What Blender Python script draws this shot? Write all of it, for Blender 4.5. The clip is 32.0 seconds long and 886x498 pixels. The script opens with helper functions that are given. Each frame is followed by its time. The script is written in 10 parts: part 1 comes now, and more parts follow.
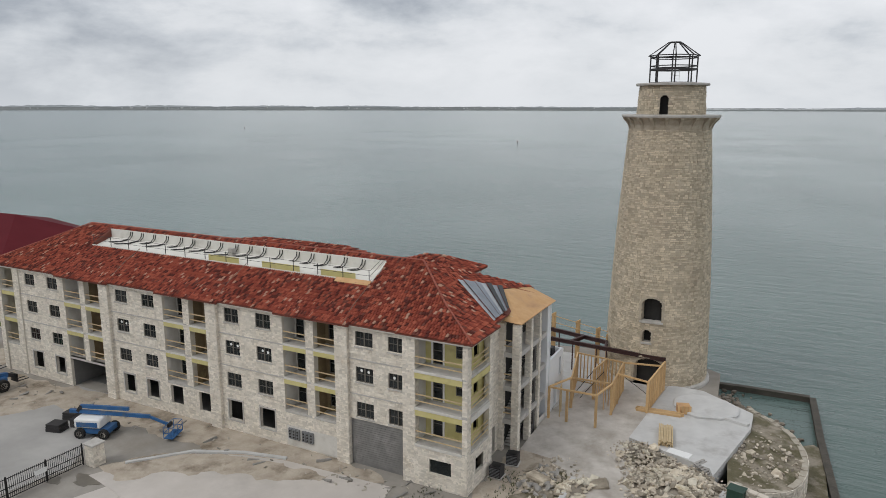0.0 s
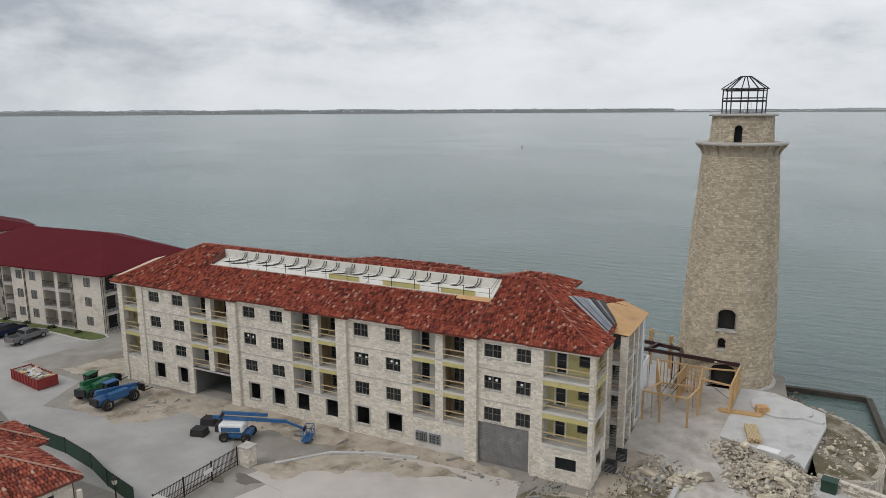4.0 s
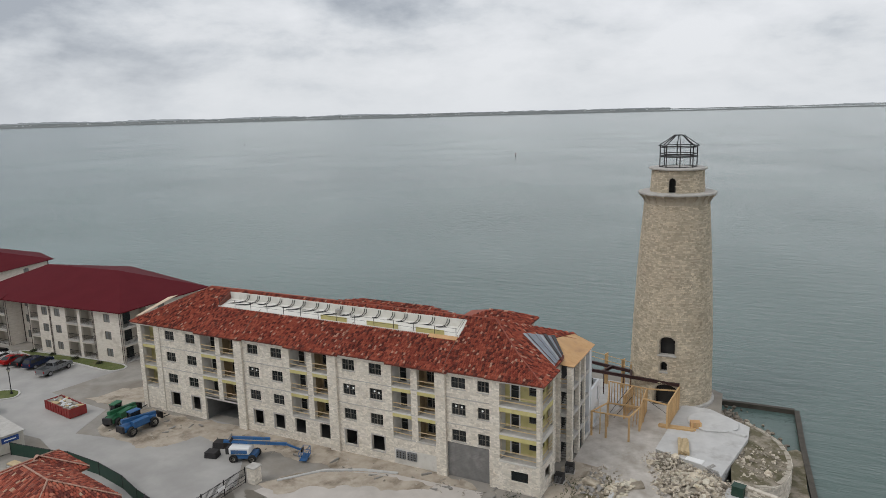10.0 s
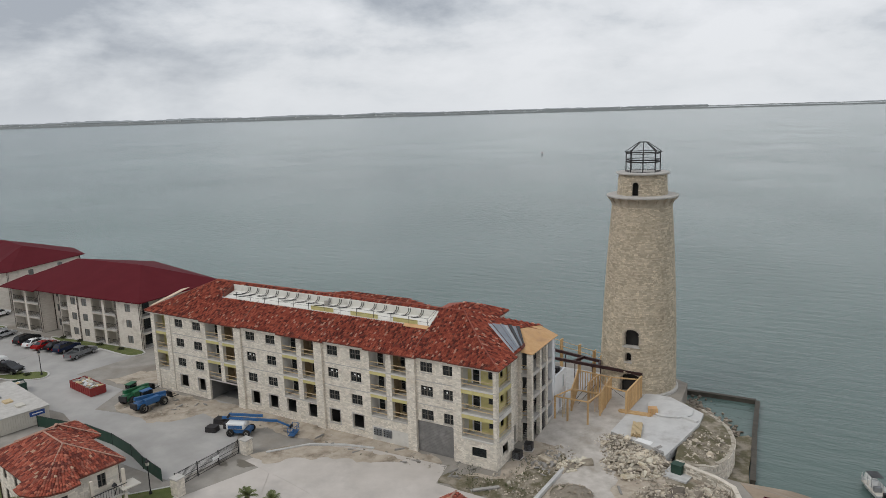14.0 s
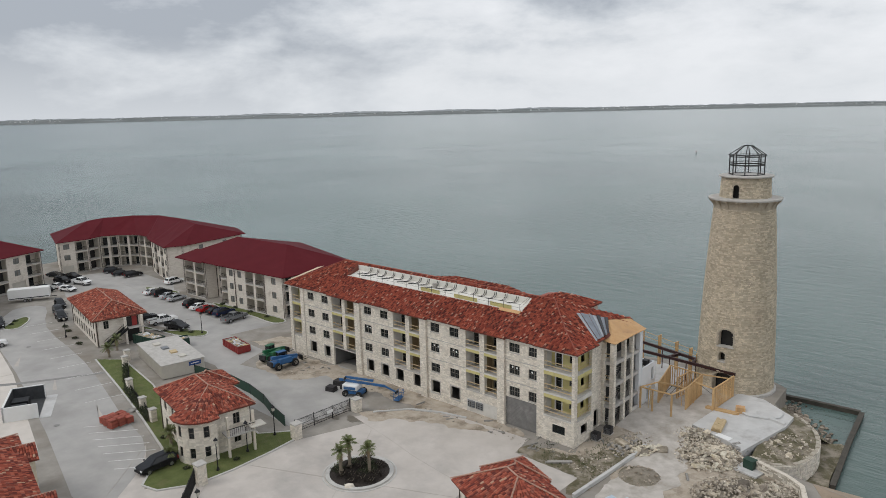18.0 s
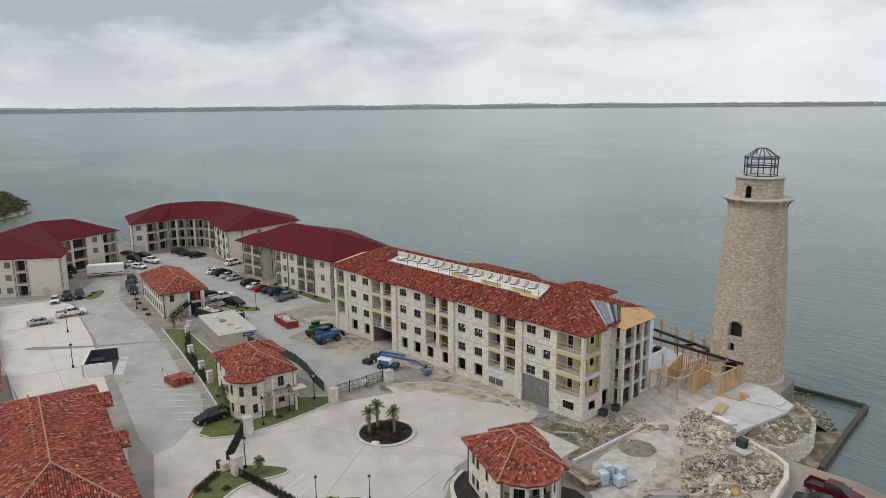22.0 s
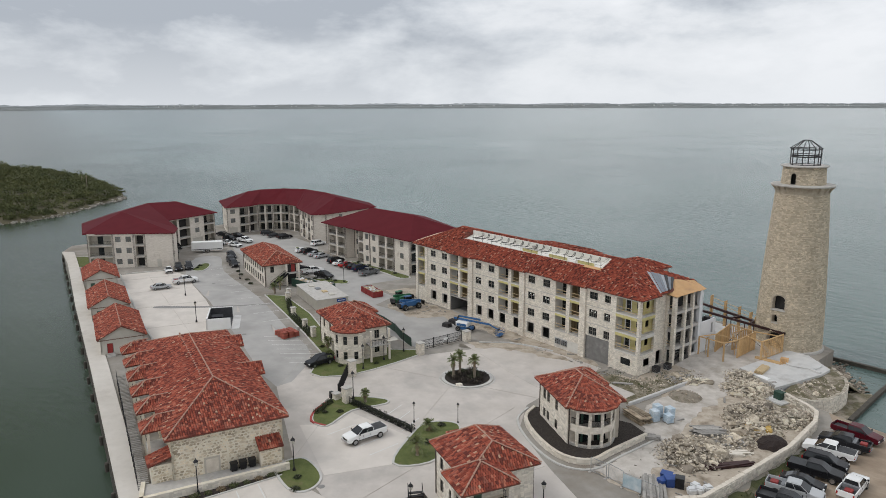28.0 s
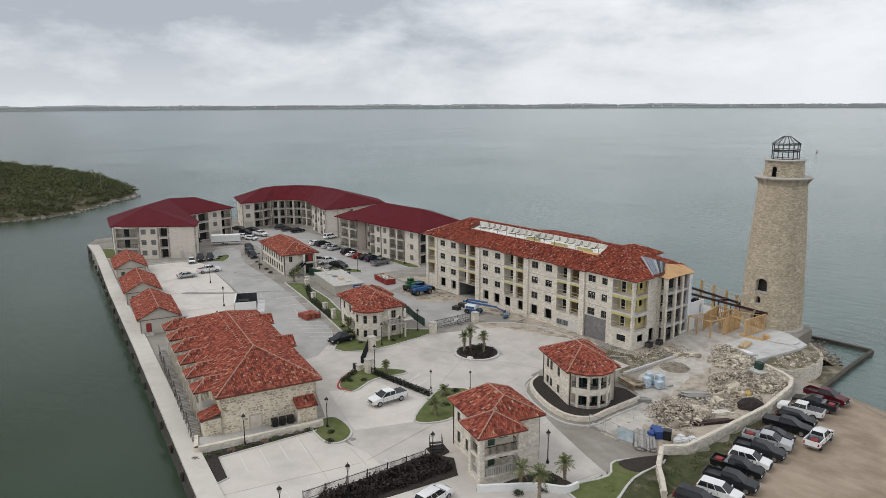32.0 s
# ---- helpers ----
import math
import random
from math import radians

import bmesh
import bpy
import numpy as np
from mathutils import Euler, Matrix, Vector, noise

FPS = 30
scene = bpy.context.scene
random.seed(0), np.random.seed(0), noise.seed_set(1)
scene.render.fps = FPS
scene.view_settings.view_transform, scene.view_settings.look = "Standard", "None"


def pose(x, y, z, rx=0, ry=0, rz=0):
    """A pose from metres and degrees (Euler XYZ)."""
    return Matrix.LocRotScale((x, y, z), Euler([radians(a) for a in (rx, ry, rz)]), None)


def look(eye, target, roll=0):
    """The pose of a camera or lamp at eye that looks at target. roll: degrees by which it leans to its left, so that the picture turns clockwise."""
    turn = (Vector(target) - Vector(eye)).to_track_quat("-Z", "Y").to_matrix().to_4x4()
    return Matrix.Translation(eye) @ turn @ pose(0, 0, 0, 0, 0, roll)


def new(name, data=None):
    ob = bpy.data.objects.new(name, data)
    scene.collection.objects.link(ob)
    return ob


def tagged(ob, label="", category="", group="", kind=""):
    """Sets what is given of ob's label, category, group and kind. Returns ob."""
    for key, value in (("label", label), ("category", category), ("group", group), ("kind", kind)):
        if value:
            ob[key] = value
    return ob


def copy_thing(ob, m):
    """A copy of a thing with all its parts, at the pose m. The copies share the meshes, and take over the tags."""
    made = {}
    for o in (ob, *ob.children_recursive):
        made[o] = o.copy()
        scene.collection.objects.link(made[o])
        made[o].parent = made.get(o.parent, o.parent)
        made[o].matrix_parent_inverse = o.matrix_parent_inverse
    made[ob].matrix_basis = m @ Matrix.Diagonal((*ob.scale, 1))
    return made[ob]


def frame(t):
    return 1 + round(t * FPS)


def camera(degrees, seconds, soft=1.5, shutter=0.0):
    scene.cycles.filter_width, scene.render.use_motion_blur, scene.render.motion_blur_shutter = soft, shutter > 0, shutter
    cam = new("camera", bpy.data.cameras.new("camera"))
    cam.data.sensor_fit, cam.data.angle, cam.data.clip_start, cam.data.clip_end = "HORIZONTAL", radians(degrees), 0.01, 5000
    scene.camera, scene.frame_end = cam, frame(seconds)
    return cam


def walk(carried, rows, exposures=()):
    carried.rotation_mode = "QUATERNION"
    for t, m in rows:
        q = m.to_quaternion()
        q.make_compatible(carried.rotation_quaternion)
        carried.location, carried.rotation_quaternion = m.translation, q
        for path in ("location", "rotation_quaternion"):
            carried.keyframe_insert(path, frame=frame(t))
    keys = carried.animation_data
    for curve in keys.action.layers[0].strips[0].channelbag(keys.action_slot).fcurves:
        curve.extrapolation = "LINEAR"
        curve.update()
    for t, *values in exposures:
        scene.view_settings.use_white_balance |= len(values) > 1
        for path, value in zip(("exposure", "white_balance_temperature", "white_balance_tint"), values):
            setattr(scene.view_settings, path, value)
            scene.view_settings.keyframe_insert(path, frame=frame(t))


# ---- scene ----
cam = camera(64.269, 32.0, soft=0.4)
PATH = [
    (0, pose(20.102, -46.225, 30.182, 78.6246, -0.0839, 27.5008)),
    (0.5, pose(18.873, -47.470, 30.166, 78.6930, -0.0988, 27.4590)),
    (1, pose(17.830, -48.764, 30.626, 78.6593, -0.0363, 27.4749)),
    (1.5, pose(16.732, -50.238, 31.175, 78.6854, -0.0508, 27.3857)),
    (2, pose(15.808, -51.650, 31.743, 78.7394, 0.0427, 27.4020)),
    (2.5, pose(14.910, -53.125, 32.294, 78.7996, 0.0742, 27.4307)),
    (3, pose(14.011, -54.674, 32.827, 78.8699, 0.1029, 26.7845)),
    (3.5, pose(13.206, -56.186, 33.017, 78.8400, 0.1690, 26.7772)),
    (4, pose(12.887, -57.519, 33.373, 78.8032, 0.2958, 26.9386)),
    (4.5, pose(12.983, -58.797, 33.963, 78.8297, 0.4050, 27.0440)),
    (6.5, pose(15.214, -62.815, 36.917, 78.7635, 0.8479, 27.2519)),
    (7, pose(15.887, -63.430, 37.658, 78.7886, 0.9281, 27.2293)),
    (7.5, pose(16.639, -64.053, 38.301, 78.9159, 1.0337, 27.1138)),
    (8, pose(17.314, -64.525, 38.869, 78.9038, 1.0887, 27.0309)),
    (8.5, pose(18.154, -64.978, 39.319, 78.9425, 1.1621, 26.9629)),
    (9, pose(18.993, -65.334, 40.167, 78.7869, 1.2532, 26.8517)),
    (9.5, pose(20.036, -65.845, 40.540, 78.9651, 1.3078, 26.7722)),
    (10, pose(21.028, -66.145, 40.817, 78.9910, 1.4474, 26.7479)),
    (10.5, pose(22.054, -66.457, 40.871, 78.9588, 1.5427, 26.7363)),
    (11, pose(23.287, -66.827, 40.833, 78.9708, 1.6794, 27.8604)),
    (11.5, pose(24.630, -67.271, 40.900, 78.8608, 1.7335, 27.8551)),
    (12, pose(26.108, -67.827, 40.846, 78.8081, 1.7193, 27.7442)),
    (12.5, pose(27.649, -68.336, 41.229, 78.6661, 1.7065, 27.6515)),
    (13, pose(29.150, -68.925, 41.857, 78.5498, 1.6302, 27.5538)),
    (13.5, pose(30.557, -69.534, 42.293, 78.7052, 1.6578, 28.2610)),
    (15.5, pose(35.426, -71.209, 42.242, 78.9001, 1.5108, 34.7978)),
    (16, pose(36.764, -71.680, 42.409, 78.8702, 1.5027, 36.5587)),
    (16.5, pose(38.219, -72.154, 42.490, 78.8728, 1.4434, 37.3994)),
    (17, pose(39.698, -72.529, 42.918, 78.7288, 1.3909, 38.4584)),
    (17.5, pose(41.186, -73.068, 42.981, 78.8136, 1.3257, 39.7375)),
    (18, pose(42.651, -73.309, 43.181, 78.7631, 1.2700, 41.9653)),
    (18.5, pose(44.147, -73.582, 43.458, 78.6809, 1.1860, 42.4362)),
    (19, pose(45.475, -73.931, 43.632, 78.6068, 1.0440, 42.2916)),
    (19.5, pose(46.878, -74.363, 43.756, 78.6014, 0.9498, 45.3262)),
    (20, pose(48.137, -74.809, 43.890, 78.5454, 0.8342, 45.4446)),
    (20.5, pose(49.445, -75.270, 44.007, 78.4879, 0.7703, 45.3657)),
    (21, pose(50.510, -75.863, 44.122, 78.4099, 0.6438, 45.7051)),
    (21.5, pose(51.555, -76.568, 44.084, 78.3898, 0.5596, 46.3172)),
    (22, pose(52.617, -77.290, 44.169, 78.3293, 0.5042, 46.8681)),
    (22.5, pose(53.685, -78.152, 44.254, 78.2904, 0.4069, 46.9017)),
    (23, pose(54.799, -79.031, 44.044, 78.3969, 0.3370, 47.9067)),
    (23.5, pose(55.841, -79.786, 44.274, 78.2619, 0.3548, 47.8315)),
    (24, pose(56.857, -80.794, 44.259, 78.2442, 0.2625, 47.7263)),
    (24.5, pose(57.773, -81.840, 44.179, 78.2330, 0.2517, 47.6055)),
    (25, pose(58.591, -83.006, 44.024, 78.2417, 0.2383, 47.5161)),
    (25.5, pose(59.414, -84.331, 44.046, 78.1820, 0.2777, 47.4811)),
    (27.5, pose(62.057, -90.307, 43.587, 78.2483, 0.1410, 48.7872)),
    (28, pose(62.959, -91.723, 43.468, 78.2758, 0.1729, 51.4267)),
    (28.5, pose(63.780, -92.950, 43.496, 78.2488, 0.1822, 51.5030)),
    (29, pose(64.790, -94.129, 43.573, 78.2228, 0.1817, 51.4868)),
    (29.5, pose(65.660, -95.248, 43.450, 78.2540, 0.1785, 51.4332)),
    (30, pose(66.635, -96.402, 43.535, 78.2307, 0.2152, 51.3812)),
    (30.5, pose(67.618, -97.503, 43.549, 78.2235, 0.2511, 51.3547)),
    (31, pose(68.520, -98.582, 43.482, 78.2331, 0.2534, 51.3399)),
    (31.5, pose(69.530, -99.701, 43.426, 78.2891, 0.2172, 51.3371)),
    (32, pose(70.632, -100.680, 43.273, 78.3328, 0.2253, 51.3634)),
]

walk(cam, PATH, [(0, -0.08), (13, -0.1), (19, 0.0), (24, 0.04), (32, 0.07)])

# ---- world and light: bright overcast, a weak wide sun behind the clouds ----
SUN_AZ, SUN_EL = 215.0, 50.0


def build_world():
    w = bpy.data.worlds.new("overcast_sky")
    scene.world = w
    w.use_nodes = True
    nt = w.node_tree
    nt.nodes.clear()
    N = nt.nodes.new
    out = N("ShaderNodeOutputWorld")
    bg = N("ShaderNodeBackground")
    sky = N("ShaderNodeTexSky")
    sky.sky_type = 'NISHITA'
    sky.sun_disc = False
    sky.sun_elevation = radians(SUN_EL)
    sky.sun_rotation = radians(SUN_AZ)
    sky.air_density, sky.dust_density, sky.ozone_density = 1.0, 4.0, 1.0
    # cloud deck: soft grey masses stretched along the horizon
    tc = N("ShaderNodeTexCoord")
    sep = N("ShaderNodeSeparateXYZ")
    nt.links.new(tc.outputs["Generated"], sep.inputs[0])
    za = N("ShaderNodeMath"); za.operation = 'MAXIMUM'; za.inputs[1].default_value = 0.0
    nt.links.new(sep.outputs[2], za.inputs[0])
    comb = N("ShaderNodeVectorMath"); comb.operation = 'MULTIPLY'
    comb.inputs[1].default_value = (1.0, 1.0, 2.5)
    nt.links.new(tc.outputs["Generated"], comb.inputs[0])
    n1 = N("ShaderNodeTexNoise"); n1.inputs["Scale"].default_value = 4.2
    n1.inputs["Detail"].default_value = 8.0; n1.inputs["Roughness"].default_value = 0.58
    n1.inputs["Distortion"].default_value = 0.12
    nt.links.new(comb.outputs[0], n1.inputs["Vector"])
    ramp = N("ShaderNodeValToRGB")
    e = ramp.color_ramp.elements
    e[0].position, e[0].color = 0.30, (0.40, 0.43, 0.47, 1)
    e[1].position, e[1].color = 0.64, (0.82, 0.827, 0.838, 1)
    m = e.new(0.43); m.color = (0.60, 0.625, 0.652, 1)
    m = e.new(0.51); m.color = (0.72, 0.735, 0.75, 1)
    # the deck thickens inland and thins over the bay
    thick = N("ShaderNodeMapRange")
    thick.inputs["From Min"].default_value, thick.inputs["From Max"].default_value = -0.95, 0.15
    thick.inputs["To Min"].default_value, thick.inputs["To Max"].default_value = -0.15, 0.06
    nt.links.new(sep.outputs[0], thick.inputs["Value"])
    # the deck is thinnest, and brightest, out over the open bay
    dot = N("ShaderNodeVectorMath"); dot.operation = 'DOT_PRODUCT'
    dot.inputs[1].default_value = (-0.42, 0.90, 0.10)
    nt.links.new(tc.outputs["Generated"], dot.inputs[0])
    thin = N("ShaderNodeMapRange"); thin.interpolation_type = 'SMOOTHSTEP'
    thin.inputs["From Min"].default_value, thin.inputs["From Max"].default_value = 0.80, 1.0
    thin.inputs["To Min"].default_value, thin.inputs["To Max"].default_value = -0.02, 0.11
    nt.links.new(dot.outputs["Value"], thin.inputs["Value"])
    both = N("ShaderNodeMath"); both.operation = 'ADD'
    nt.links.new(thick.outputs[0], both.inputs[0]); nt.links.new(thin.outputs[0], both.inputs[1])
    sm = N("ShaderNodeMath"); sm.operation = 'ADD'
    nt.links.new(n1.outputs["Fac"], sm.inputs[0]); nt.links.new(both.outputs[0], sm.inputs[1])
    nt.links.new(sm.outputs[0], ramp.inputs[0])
    # pale haze close to the horizon
    hz = N("ShaderNodeMapRange")
    hz.inputs["From Min"].default_value, hz.inputs["From Max"].default_value = 0.0, 0.10
    hz.inputs["To Min"].default_value, hz.inputs["To Max"].default_value = 0.6, 0.0
    nt.links.new(za.outputs[0], hz.inputs["Value"])
    haze = N("ShaderNodeMix"); haze.data_type = 'RGBA'
    haze.inputs["B"].default_value = (0.76, 0.78, 0.79, 1)
    nt.links.new(hz.outputs[0], haze.inputs["Factor"])
    nt.links.new(ramp.outputs[0], haze.inputs["A"])
    gain = N("ShaderNodeMix"); gain.data_type = 'RGBA'; gain.blend_type = 'MULTIPLY'
    gain.inputs["Factor"].default_value = 1.0
    gain.inputs["B"].default_value = (10.85, 11.0, 11.3, 1)
    nt.links.new(haze.outputs["Result"], gain.inputs["A"])
    mix = N("ShaderNodeMix"); mix.data_type = 'RGBA'
    mix.inputs["Factor"].default_value = 0.93
    nt.links.new(sky.outputs[0], mix.inputs["A"]); nt.links.new(gain.outputs["Result"], mix.inputs["B"])
    nt.links.new(mix.outputs["Result"], bg.inputs["Color"])
    bg.inputs["Strength"].default_value = 0.1
    nt.links.new(bg.outputs[0], out.inputs[0])


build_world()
sun_data = bpy.data.lights.new("sun", 'SUN')
sun_data.energy, sun_data.angle, sun_data.color = 0.9, radians(25), (1.0, 0.97, 0.92)
sun = new("sun", sun_data)
sun.matrix_world = look((0, 0, 90), (-math.sin(radians(SUN_AZ)) * 60, -math.cos(radians(SUN_AZ)) * 60, 90 - 60 * math.tan(radians(SUN_EL))))

# ---- materials ----
def mat(name, c1, c2=None, scale=1.0, rough=0.85, metal=0.0, bump=0.0, bscale=None, rnd=0.0, detail=6.0, stain=None, sscale=0.15, smin=0.55, smax=0.75, island=False, axis=None):
    """Two tones mixed by noise, a broad stain on top, fine relief, and a brightness that varies from piece to piece."""
    m = bpy.data.materials.new(name)
    m.use_nodes = True
    nt = m.node_tree
    b = nt.nodes["Principled BSDF"]
    b.inputs["Roughness"].default_value = rough
    b.inputs["Metallic"].default_value = metal
    N, L = nt.nodes.new, nt.links.new
    geo = N("ShaderNodeNewGeometry")
    pos = geo.outputs["Position"]
    if axis:
        mp = N("ShaderNodeMapping")
        mp.inputs["Scale"].default_value = axis
        L(pos, mp.inputs["Vector"])
        pos = mp.outputs[0]
    n = N("ShaderNodeTexNoise")
    n.inputs["Scale"].default_value = scale
    n.inputs["Detail"].default_value = detail
    n.inputs["Roughness"].default_value = 0.6
    L(pos, n.inputs["Vector"])
    mr = N("ShaderNodeMapRange")
    mr.inputs["From Min"].default_value, mr.inputs["From Max"].default_value = 0.3, 0.7
    L(n.outputs["Fac"], mr.inputs["Value"])
    mx = N("ShaderNodeMix"); mx.data_type = 'RGBA'
    mx.inputs["A"].default_value = (*c1, 1)
    mx.inputs["B"].default_value = (*(c2 or c1), 1)
    L(mr.outputs[0], mx.inputs["Factor"])
    col = mx.outputs["Result"]
    if stain:
        s = N("ShaderNodeTexNoise")
        s.inputs["Scale"].default_value = sscale
        s.inputs["Detail"].default_value = 7.0
        s.inputs["Roughness"].default_value = 0.62
        L(geo.outputs["Position"], s.inputs["Vector"])
        sr = N("ShaderNodeMapRange")
        sr.inputs["From Min"].default_value, sr.inputs["From Max"].default_value = smin, smax
        L(s.outputs["Fac"], sr.inputs["Value"])
        sm = N("ShaderNodeMix"); sm.data_type = 'RGBA'
        sm.inputs["B"].default_value = (*stain, 1)
        L(col, sm.inputs["A"]); L(sr.outputs[0], sm.inputs["Factor"])
        col = sm.outputs["Result"]
    if rnd:
        if island:
            r = geo.outputs["Random Per Island"]
        else:
            r = N("ShaderNodeObjectInfo").outputs["Random"]
        rr = N("ShaderNodeMapRange")
        rr.inputs["To Min"].default_value, rr.inputs["To Max"].default_value = 1 - rnd, 1 + rnd
        L(r, rr.inputs["Value"])
        mu = N("ShaderNodeMix"); mu.data_type = 'RGBA'; mu.blend_type = 'MULTIPLY'
        mu.inputs["Factor"].default_value = 1.0
        L(col, mu.inputs["A"]); L(rr.outputs[0], mu.inputs["B"])
        col = mu.outputs["Result"]
    L(col, b.inputs["Base Color"])
    if bump:
        bn = N("ShaderNodeTexNoise")
        bn.inputs["Scale"].default_value = bscale or scale * 3
        bn.inputs["Detail"].default_value = 4.0
        L(geo.outputs["Position"], bn.inputs["Vector"])
        bp = N("ShaderNodeBump")
        bp.inputs["Strength"].default_value = bump
        bp.inputs["Distance"].default_value = 0.1
        L(bn.outputs["Fac"], bp.inputs["Height"])
        L(bp.outputs[0], b.inputs["Normal"])
    return m


def water_mat(name):
    m = bpy.data.materials.new(name)
    m.use_nodes = True
    nt = m.node_tree
    b = nt.nodes["Principled BSDF"]
    N, L = nt.nodes.new, nt.links.new
    geo = N("ShaderNodeNewGeometry")
    big = N("ShaderNodeTexNoise"); big.inputs["Scale"].default_value = 0.004; big.inputs["Detail"].default_value = 5
    L(geo.outputs["Position"], big.inputs["Vector"])
    mr = N("ShaderNodeMapRange"); mr.inputs["From Min"].default_value = 0.35; mr.inputs["From Max"].default_value = 0.65
    L(big.outputs["Fac"], mr.inputs["Value"])
    mx = N("ShaderNodeMix"); mx.data_type = 'RGBA'
    mx.inputs["A"].default_value = (0.080, 0.124, 0.114, 1)
    mx.inputs["B"].default_value = (0.135, 0.190, 0.176, 1)
    L(mr.outputs[0], mx.inputs["Factor"])
    # dark green past the quay: the darkening is put into base colour and specular
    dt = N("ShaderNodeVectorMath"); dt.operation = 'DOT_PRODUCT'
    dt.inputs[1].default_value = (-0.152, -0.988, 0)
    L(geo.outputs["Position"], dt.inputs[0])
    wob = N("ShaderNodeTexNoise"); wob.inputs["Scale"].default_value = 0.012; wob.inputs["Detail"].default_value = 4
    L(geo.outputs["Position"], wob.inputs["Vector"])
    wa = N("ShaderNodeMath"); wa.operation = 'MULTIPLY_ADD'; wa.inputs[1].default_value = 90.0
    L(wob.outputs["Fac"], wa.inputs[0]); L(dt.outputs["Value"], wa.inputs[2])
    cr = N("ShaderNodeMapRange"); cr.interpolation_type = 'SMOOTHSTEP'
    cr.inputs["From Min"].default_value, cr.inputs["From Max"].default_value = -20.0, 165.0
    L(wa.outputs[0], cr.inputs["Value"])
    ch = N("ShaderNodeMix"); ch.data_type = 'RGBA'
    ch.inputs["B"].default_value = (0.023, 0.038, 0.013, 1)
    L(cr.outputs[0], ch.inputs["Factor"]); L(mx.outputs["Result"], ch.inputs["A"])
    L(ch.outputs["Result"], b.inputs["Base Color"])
    sp = N("ShaderNodeMapRange")
    sp.inputs["To Min"].default_value, sp.inputs["To Max"].default_value = 0.5, 0.25
    L(cr.outputs[0], sp.inputs["Value"]); L(sp.outputs[0], b.inputs["Specular IOR Level"])
    b.inputs["Roughness"].default_value = 0.18
    b.inputs["IOR"].default_value = 1.33
    # wind ripples at two sizes, crests across the wind, livelier in broad patches
    gust = N("ShaderNodeTexNoise"); gust.inputs["Scale"].default_value = 0.012; gust.inputs["Detail"].default_value = 4
    L(geo.outputs["Position"], gust.inputs["Vector"])
    gr = N("ShaderNodeMapRange"); gr.inputs["From Min"].default_value, gr.inputs["From Max"].default_value = 0.35, 0.65
    gr.inputs["To Min"].default_value, gr.inputs["To Max"].default_value = 0.35, 1.0
    L(gust.outputs["Fac"], gr.inputs["Value"])
    lee = N("ShaderNodeMapRange"); lee.inputs["To Min"].default_value, lee.inputs["To Max"].default_value = 1.0, 0.22
    L(cr.outputs[0], lee.inputs["Value"])
    calm = N("ShaderNodeMath"); calm.operation = 'MULTIPLY'
    L(gr.outputs[0], calm.inputs[0]); L(lee.outputs[0], calm.inputs[1])
    prev = None
    for sc, st, dist in (((0.10, 0.42, 1.0), 1.0, 1.3), ((0.45, 1.5, 1.0), 1.0, 0.32)):
        mp = N("ShaderNodeMapping"); mp.inputs["Scale"].default_value = sc; mp.inputs["Rotation"].default_value = (0, 0, radians(-24))
        L(geo.outputs["Position"], mp.inputs["Vector"])
        w1 = N("ShaderNodeTexNoise"); w1.inputs["Scale"].default_value = st; w1.inputs["Detail"].default_value = 5; w1.inputs["Roughness"].default_value = 0.6
        L(mp.outputs[0], w1.inputs["Vector"])
        bp = N("ShaderNodeBump"); bp.inputs["Distance"].default_value = dist
        sm = N("ShaderNodeMath"); sm.operation = 'MULTIPLY'; sm.inputs[1].default_value = 0.5 if dist > 1 else 0.62
        L(calm.outputs[0], sm.inputs[0]); L(sm.outputs[0], bp.inputs["Strength"])
        L(w1.outputs["Fac"], bp.inputs["Height"])
        if prev:
            L(prev.outputs[0], bp.inputs["Normal"])
        prev = bp
    L(prev.outputs[0], b.inputs["Normal"])
    return m


M = {}
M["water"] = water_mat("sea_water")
M["ground"] = mat("concrete_dust", (0.24, 0.222, 0.195), (0.35, 0.325, 0.29), 0.35, 0.9, bump=0.15, bscale=3, stain=(0.20, 0.17, 0.135), sscale=0.09, smin=0.46, smax=0.7)
M["stone"] = mat("limestone", (0.60, 0.56, 0.485), (0.70, 0.66, 0.585), 1.6, 0.9, bump=0.6, bscale=5, stain=(0.40, 0.35, 0.29), sscale=0.4)
M["tower"] = mat("tower_stone", (0.36, 0.31, 0.235), (0.50, 0.44, 0.35), 1.4, 0.92, bump=0.7, bscale=4, stain=(0.20, 0.17, 0.13), sscale=0.25)


